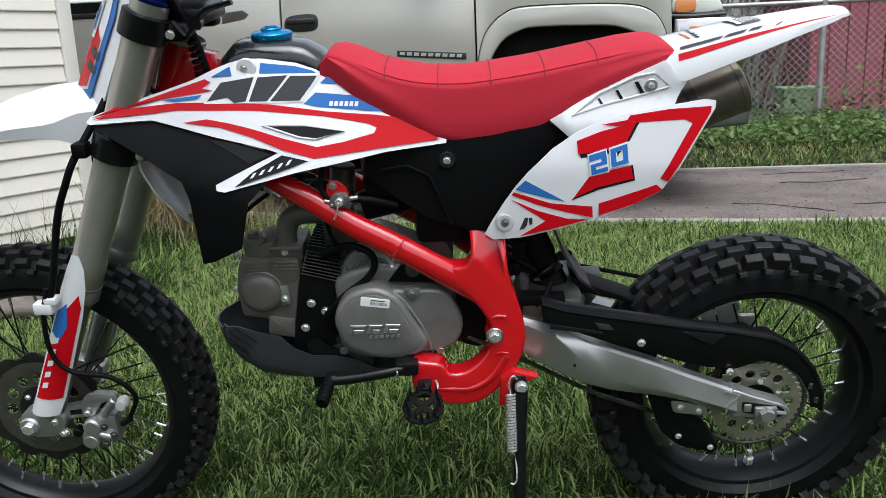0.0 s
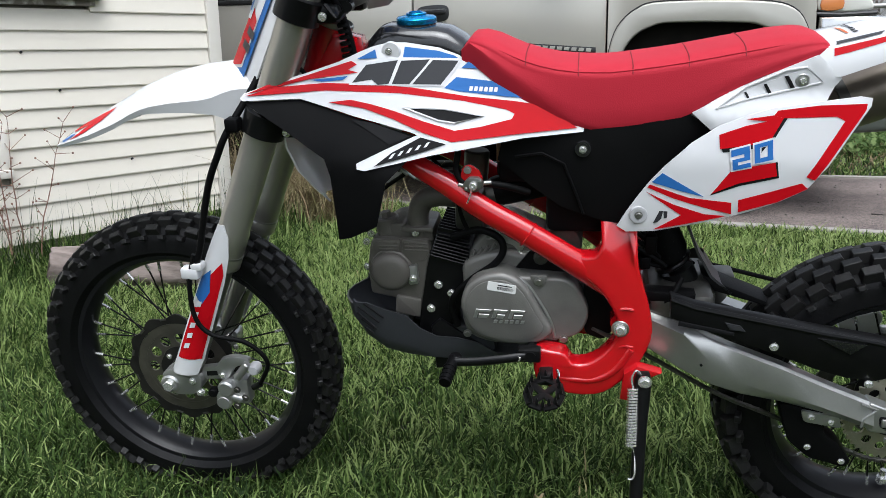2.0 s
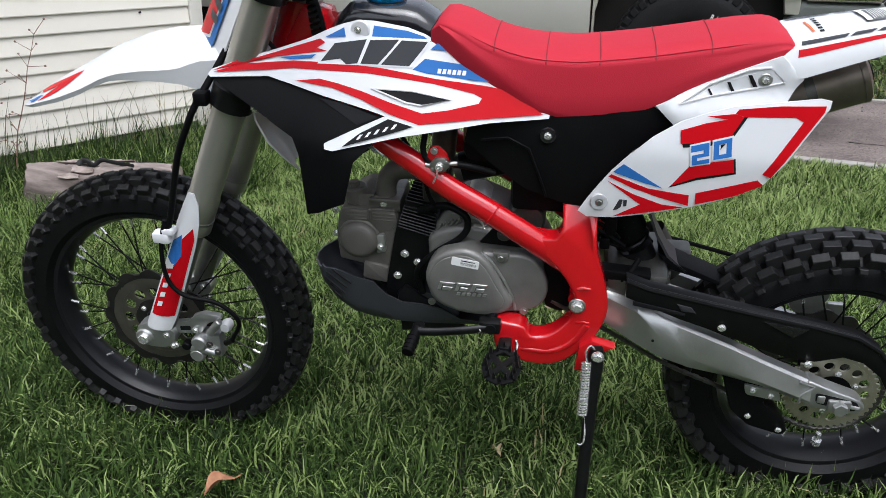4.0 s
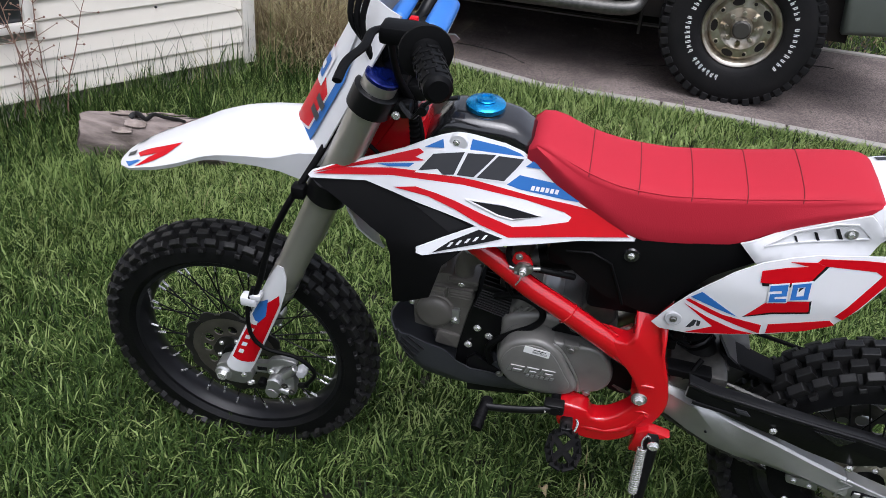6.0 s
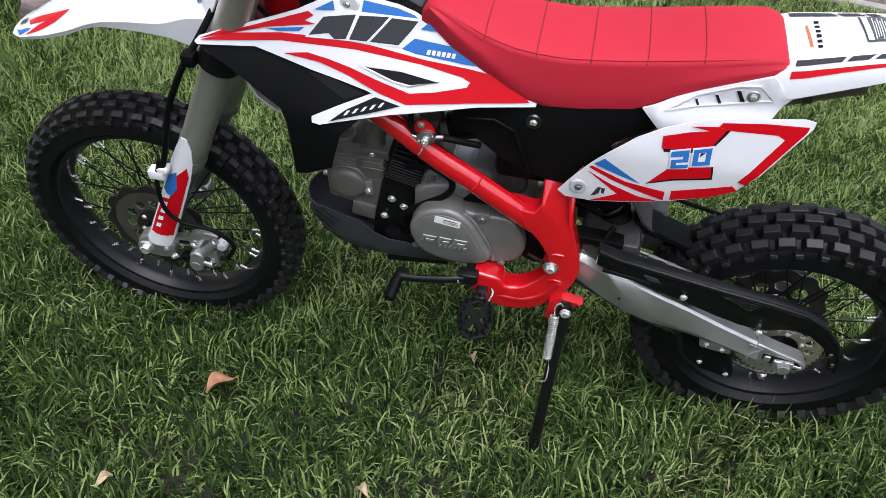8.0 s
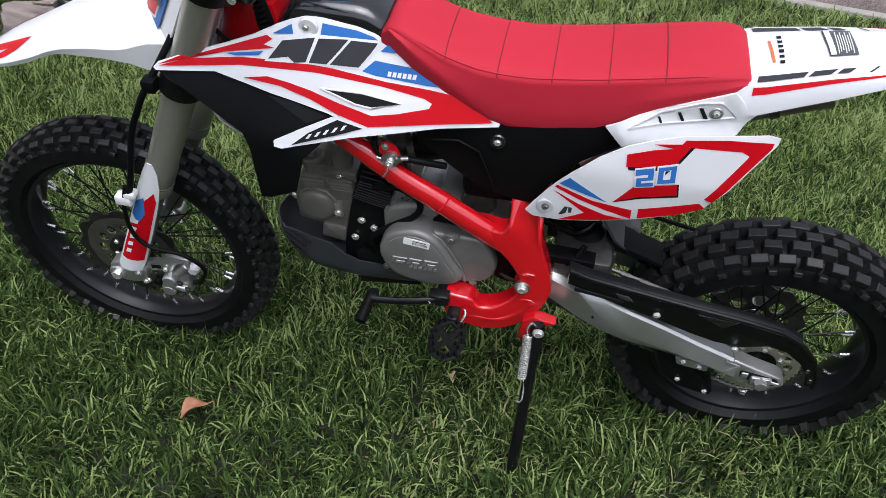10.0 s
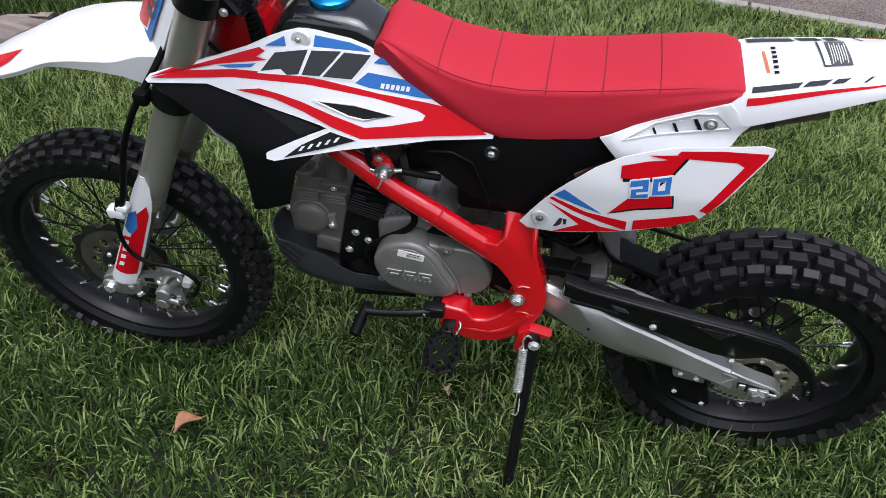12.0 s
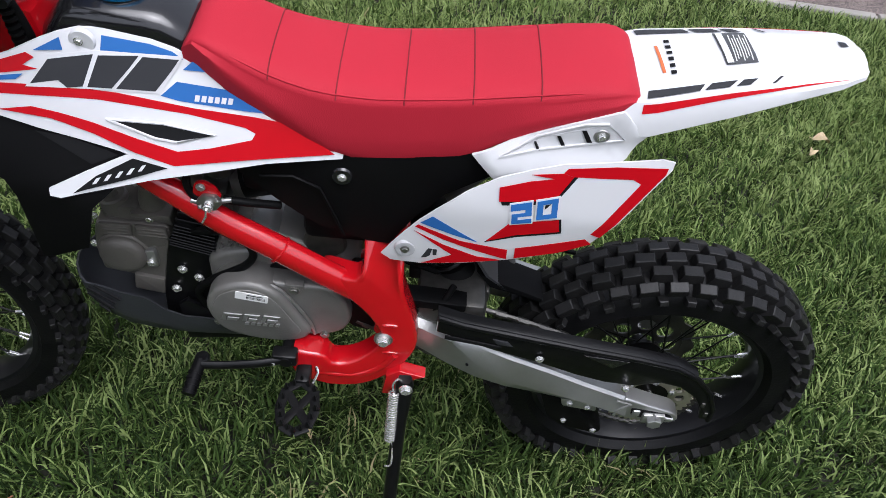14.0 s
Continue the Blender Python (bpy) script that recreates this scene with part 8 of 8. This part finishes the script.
part("sump", prism(rounded([(-0.128, 0.398), (-0.066, 0.390), (-0.056, 0.352), (-0.120, 0.346), (-0.150, 0.372)], 0.006), -0.050, 0.050, 0.005), SKID, eng, "dark engine sump")
# shifter
shf = part("shift_lever", join(tube(spline([(0.006, -0.134, 0.394), (-0.030, -0.142, 0.391), (-0.075, -0.146, 0.386), (-0.112, -0.148, 0.384)], 4), 0.0075, 10, 0.0055), box(0.004, -0.128, 0.394, 0.036, 0.022, 0.022, 0.004), rod((0.006, -0.08, 0.394), (0.006, -0.141, 0.394), 0.009, 14)), BLACK_METAL, bike, "black folding gear lever")
part("shift_tip", join(tube([(-0.114, -0.140, 0.385), (-0.118, -0.162, 0.379), (-0.122, -0.190, 0.371)], [0.009, 0.0095, 0.0095], 14), *[tube([(-0.1175 - 0.0012 * k, -0.158 - 0.008 * k, 0.3800 - 0.0023 * k), (-0.118 - 0.0012 * k, -0.161 - 0.008 * k, 0.3791 - 0.0023 * k)], 0.0108, 12) for k in range(4)]), BLACK_PLASTIC, shf)
hexbolt("shift_bolt", (-0.012, -0.140, 0.392), 0.005, shf, CHROME)
part("clevis", rod((-0.112, -0.138, 0.392), (-0.112, -0.138, 0.376), 0.0105, 16, 0.002), BLACK_METAL, shf)
# foot pegs
for s in (-1, 1):
    pg = []
    ring = [(0.0, -0.148), (-0.020, -0.163), (-0.025, -0.195), (-0.018, -0.222), (0.0, -0.232), (0.018, -0.222), (0.025, -0.195), (0.020, -0.163), (0.0, -0.148)]
    for (a, b), (c, d) in zip(ring, ring[1:]):
        pg.append(tube([(0.030 + a, b, 0.362), (0.030 + c, d, 0.362)], 0.0030, 6, 0.008))
        pg.append(tube([(0.030 + a, b, 0.366), (0.030 + a, b, 0.378)], [0.0036, 0.001], 5))
        pg.append(tube([(0.030 + (a + c) / 2, (b + d) / 2, 0.366), (0.030 + (a + c) / 2, (b + d) / 2, 0.377)], [0.0034, 0.001], 5))
    pg.append(tube([(0.012, -0.168, 0.362), (0.048, -0.218, 0.362)], 0.0026, 6, 0.007))
    pg.append(tube([(0.048, -0.168, 0.362), (0.012, -0.218, 0.362)], 0.0026, 6, 0.007))
    pg.append(box(0.030, -0.135, 0.360, 0.022, 0.036, 0.018, 0.004))
    peg = moved(join(*pg), Matrix.Diagonal((1, 1 if s < 0 else -1, 1, 1)))
    bmesh.ops.recalc_face_normals(peg, faces=peg.faces[:])
    fp = part("footpeg", peg, BLACK_METAL, bike, "black toothed footpeg")
    part("peg_spring", tube(spline([(0.045, s * 0.118, 0.366), (0.05, s * 0.128, 0.358), (0.044, s * 0.140, 0.346)], 4), 0.002, 6), CHROME, fp)

# swingarm: a faceted beam that widens towards its middle
ARM = [(0.150, 0.463, 0.403, 0.90, 0.086), (0.191, 0.449, 0.385, 0.90, 0.090), (0.239, 0.434, 0.356, 0.86, 0.096), (0.283, 0.414, 0.335, 0.55, 0.102), (0.330, 0.397, 0.322, 0.36, 0.106), (0.390, 0.375, 0.313, 0.32, 0.108), (0.450, 0.349, 0.299, 0.30, 0.109), (0.527, 0.318, 0.272, 0.30, 0.110)]
for s in (-1, 1):
    secs = []
    for x, zt, zb, f, yo in ARM:
        zc = zb + (zt - zb) * f
        secs.append([(x, s * (yo - 0.034), zt - 0.004), (x, s * (yo - 0.008), zt), (x, s * (yo - 0.003), zt - 0.004), (x, s * (yo + 0.005), zc), (x, s * (yo - 0.002), zb + 0.004), (x, s * (yo - 0.008), zb), (x, s * (yo - 0.034), zb + 0.004)])
    ar = part("swingarm", loft(secs), ALLOY, bike, "satin alloy swingarm with facets", 32)
    tip = prism(rounded([(0.518, 0.323), (0.560, 0.306), (0.604, 0.291), (0.618, 0.276), (0.607, 0.262), (0.520, 0.270)], 0.008), -0.108, -0.078, 0.004, 3)
    part("arm_end", moved(tip, Matrix.Diagonal((1, 1 if s < 0 else -1, 1, 1))), ALLOY, ar)
    part("axle_slot", moved(prism(rounded([(0.535, 0.300), (0.600, 0.288), (0.608, 0.276), (0.598, 0.268), (0.538, 0.279)], 0.006), -0.1088, -0.100), Matrix.Diagonal((1, 1 if s < 0 else -1, 1, 1))), INK, ar, smooth=0)
    part("axle_adjuster", join(box(0.574, s * 0.110, 0.279, 0.036, 0.010, 0.022, 0.003), rod((0.574, s * 0.104, 0.279), (0.574, s * 0.124, 0.279), 0.0120, 6, 0.001), rod((0.592, s * 0.108, 0.278), (0.606, s * 0.108, 0.275), 0.0040, 8), box(0.545, s * 0.109, 0.288, 0.012, 0.006, 0.014, 0.002)), ALLOY, ar, "steel axle nut and adjuster")
    part("end_chevron", tube([(0.505, s * 0.1125, 0.322), (0.529, s * 0.1115, 0.313), (0.512, s * 0.1135, 0.296), (0.510, s * 0.1130, 0.282)], 0.0022, 8), ALLOY, ar)
    part("weep_hole", rod((0.268, s * 0.098, 0.372), (0.268, s * 0.1035, 0.372), 0.0022, 8), INK, ar)
part("swingarm_bridge", join(box(0.235, 0, 0.455, 0.10, 0.16, 0.05, 0.012), box(0.30, 0.045, 0.455, 0.06, 0.05, 0.03, 0.006)), DARK_STEEL, bike)
part("rear_axle", rod((RAX.x, -0.11, 0.272), (RAX.x, 0.11, 0.272), 0.0075, 12), CHROME, bike)
# chain guard
GUARD_TOP = [(0.215, 0.490), (0.251, 0.477), (0.303, 0.467), (0.356, 0.457), (0.426, 0.444), (0.513, 0.430), (0.575, 0.416), (0.612, 0.394), (0.641, 0.360), (0.660, 0.316), (0.662, 0.285)]
GUARD_LOW = [(0.646, 0.285), (0.640, 0.312), (0.622, 0.342), (0.592, 0.366), (0.560, 0.374), (0.520, 0.361), (0.475, 0.365), (0.430, 0.378), (0.367, 0.402), (0.305, 0.421), (0.215, 0.456)]
cg = part("chain_guard", prism(GUARD_TOP + GUARD_LOW, -0.110, -0.100, 0.003, 2), BLACK_METAL, bike, "black plastic chain guard", 30)
part("guard_flange", sheet([[(x, -0.109, z - 0.002), (x, -0.102, z + 0.002), (x, -0.090, z + 0.002)] for x, z in GUARD_TOP[:8]], 0.002), BLACK_METAL, cg)
part("guard_lip", tube([(x, -0.108, z - 0.004) for x, z in GUARD_TOP], 0.0045, 8), BLACK_METAL, cg)
for x, z in ((0.640, 0.326), (0.652, 0.300)):
    part("guard_slot", box(x, -0.1105, z, 0.006, 0.003, 0.010, 0.001), DARK_STEEL, cg, smooth=0)
part("guard_recess", prism([(0.430, 0.432), (0.500, 0.424), (0.478, 0.406)], -0.1128, -0.110, 0.001), GLOSS_BLACK, cg)
part("guard_recess", prism([(0.228, 0.452), (0.31, 0.436), (0.31, 0.430), (0.228, 0.444)], -0.1128, -0.110, 0.001), INK, cg)
part("guard_window", prism([(0.296, 0.452), (0.318, 0.448), (0.326, 0.438), (0.304, 0.440)], -0.1128, -0.110, 0.001), GREY_VINYL, cg)
for q in ((0.369, -0.112, 0.415), (0.510, -0.112, 0.358)):
    hexbolt("guard_bolt", q, 0.0062, cg, CHROME)
# chain
cps = spline([(0.07, -0.062, 0.468), (0.15, -0.062, 0.474), (0.24, -0.062, 0.467), (0.40, -0.062, 0.415), (0.54, -0.061, 0.349), (0.60, -0.060, 0.345), (0.645, -0.060, 0.310), (0.655, -0.060, 0.262), (0.625, -0.060, 0.205), (0.565, -0.060, 0.186), (0.50, -0.062, 0.208), (0.394, -0.066, 0.262), (0.301, -0.070, 0.303), (0.192, -0.072, 0.366), (0.10, -0.068, 0.412)], 10)
links = []
for k in range(0, len(cps) - 1):
    a, b = Vector(cps[k]), Vector(cps[k + 1])
    w = 0.0035 if k % 2 else 0.0055
    links.append(tube([a, b], 0.0042, 6, w, up=(0, 1, 0)))
part("chain", join(*links), DARK_STEEL, bike, "dark steel drive chain", 0)
part("chain_slider", prism([(0.165, 0.470), (0.255, 0.462), (0.255, 0.480), (0.165, 0.486)], -0.08, -0.05, 0.003), BLACK_PLASTIC, bike, "black chain slider")
part("chain_guide", prism(rounded([(0.390, 0.305), (0.430, 0.300), (0.468, 0.280), (0.462, 0.255), (0.491, 0.232), (0.512, 0.203), (0.504, 0.190), (0.445, 0.206), (0.412, 0.236)], 0.008), -0.094, -0.050, 0.004), BLACK_PLASTIC, bike, "black chain guide")
part("guide_plate", prism(rounded([(0.424, 0.298), (0.482, 0.288), (0.487, 0.268), (0.430, 0.277)], 0.006), -0.1000, -0.0945, 0.001), ALLOY, bike, "pale alloy chain guide plate")
for q in ((0.440, -0.1005, 0.287), (0.470, -0.1005, 0.279), (0.442, -0.095, 0.228), (0.496, -0.095, 0.204)):
    hexbolt("guide_bolt", q, 0.005, bike, CHROME)
# added block: stands in for the darkness between engine and frame
part("sprocket_cover", prism(rounded([(0.085, 0.490), (0.140, 0.486), (0.150, 0.430), (0.120, 0.390), (0.088, 0.400)], 0.010), -0.070, -0.010, 0.005), BLACK_PLASTIC, bike, "black front sprocket cover")
# shock absorber
sh0, sh1 = Vector((0.172, -0.005, 0.620)), Vector((0.245, -0.005, 0.462))
coil = []
ax = (sh1 - sh0).normalized()
sx = ax.cross(Vector((0, 1, 0))).normalized()
sy = ax.cross(sx)
for k in range(6 * 12 + 1):
    a = 2 * math.pi * k / 12
    coil.append(sh0.lerp(sh1, 0.12 + 0.7 * k / 72) + (sx * math.cos(a) + sy * math.sin(a)) * 0.027)
sho = part("shock", join(tube([sh0, sh1], 0.014, 14), tube([sh0.lerp(sh1, 0.80), sh0.lerp(sh1, 0.95)], 0.028, 18), tube([sh0, sh0.lerp(sh1, 0.14)], 0.026, 18), rod(sh0 + Vector((-0.03, -0.03, 0.0)), sh0 + Vector((-0.03, 0.03, 0.02)), 0.018, 14)), BLACK_METAL, bike, "rear shock absorber")
part("coil", tube(coil, 0.0042, 8), BLACK_METAL, sho)
part("sleeve", tube([sh0.lerp(sh1, 0.05), sh0.lerp(sh1, 0.1), sh0.lerp(sh1, 0.62), sh0.lerp(sh1, 0.68)], [0.026, 0.031, 0.031, 0.027], 22), BLACK_PLASTIC, sho)
part("shock_mount", join(box(0.262, -0.005, 0.448, 0.060, 0.06, 0.030, 0.006), rod((0.250, -0.045, 0.448), (0.250, 0.04, 0.448), 0.012, 14)), DARK_STEEL, sho)
part("mud_flap", sheet([[(0.238, y, 0.590), (0.262, y, 0.530), (0.285, y, 0.490), (0.318, y, 0.462)] for y in (-0.028, -0.01, 0.01, 0.028)], 0.004), mat("grey_moulded_plastic", (0.040, 0.041, 0.044), 0.45, color2=(0.038, 0.039, 0.04)), bike, "dark grey plastic rear mud flap")
part("tyre_hugger", prism([(0.268, 0.494), (0.300, 0.477), (0.372, 0.448), (0.372, 0.440), (0.290, 0.464)], -0.028, 0.028, 0.003), BLACK_PLASTIC, bike, "black plastic rear tyre hugger")
part("breather_hose", tube(spline([(0.235, -0.06, 0.500), (0.215, -0.075, 0.470), (0.185, -0.07, 0.465), (0.16, -0.06, 0.49)], 5), 0.005, 10), BLACK_PLASTIC, bike)
part("wiring", join(*[tube(spline([(0.10 + 0.012 * k, -0.05, 0.585), (0.14, -0.058 - 0.004 * k, 0.60 - 0.01 * k), (0.18 + 0.01 * k, -0.05, 0.56 - 0.015 * k), (0.165, -0.04, 0.52)], 5), 0.0035, 8) for k in range(4)]), BLACK_PLASTIC, bike)
part("wire_plug", join(box(0.185, -0.055, 0.555, 0.018, 0.02, 0.030, 0.003), box(0.178, -0.058, 0.525, 0.016, 0.016, 0.020, 0.003)), BLACK_PLASTIC, bike)
# exhaust
ex = part("exhaust_pipe", tube(spline([(-0.225, 0.03, 0.380), (-0.235, 0.06, 0.345), (-0.19, 0.09, 0.335), (-0.08, 0.098, 0.345), (0.05, 0.100, 0.38), (0.17, 0.100, 0.48), (0.28, 0.098, 0.60), (0.40, 0.095, 0.715)], 5), 0.017, 14), STEEL, bike, "steel exhaust header")
BROWNED = mat("heat_browned_steel", (0.26, 0.22, 0.18), 0.40, metal=0.7, color2=(0.17, 0.14, 0.11), amount=0.5, scale=20)
mu0, mu1 = Vector((0.39, 0.098, 0.700)), Vector((0.548, 0.104, 0.764))
d = (mu1 - mu0).normalized()
part("muffler", tube([mu0, mu0 + d * 0.02, mu0 + d * 0.06, mu1 - d * 0.004, mu1], [0.020, 0.034, 0.043, 0.046, 0.042], 24), BROWNED, ex, "brushed dark muffler can")
part("end_cap", tube([mu1 - d * 0.003, mu1 + d * 0.006, mu1 + d * 0.012], [0.047, 0.047, 0.034], 24), BROWNED, ex)
part("outlet", tube([mu1 + d * 0.011, mu1 + d * 0.018], [0.018, 0.017], 20), INK, ex)
part("muffler_strap", tube([mu0 + d * 0.085, mu0 + d * 0.100], 0.0465, 24), DARK_STEEL, ex)
part("heat_pipe", tube([(0.255, 0.085, 0.470), (0.300, 0.083, 0.395)], 0.036, 20, caps=False), DARK_STEEL, ex)
# rear caliper
part("rear_caliper", join(prism(rounded([(0.502, 0.382), (0.556, 0.402), (0.574, 0.362), (0.546, 0.340), (0.514, 0.356)], 0.006), 0.046, 0.088, 0.004), rod((0.560, 0.05, 0.385), (0.560, 0.095, 0.385), 0.016, 16, 0.003), box(0.59, 0.06, 0.345, 0.03, 0.012, 0.05, 0.004)), ALLOY, bike, "cast alloy rear brake caliper")
part("rear_hose", tube(spline([(0.30, 0.09, 0.46), (0.42, 0.092, 0.43), (0.53, 0.09, 0.405)], 5), 0.004, 8), BLACK_PLASTIC, bike)
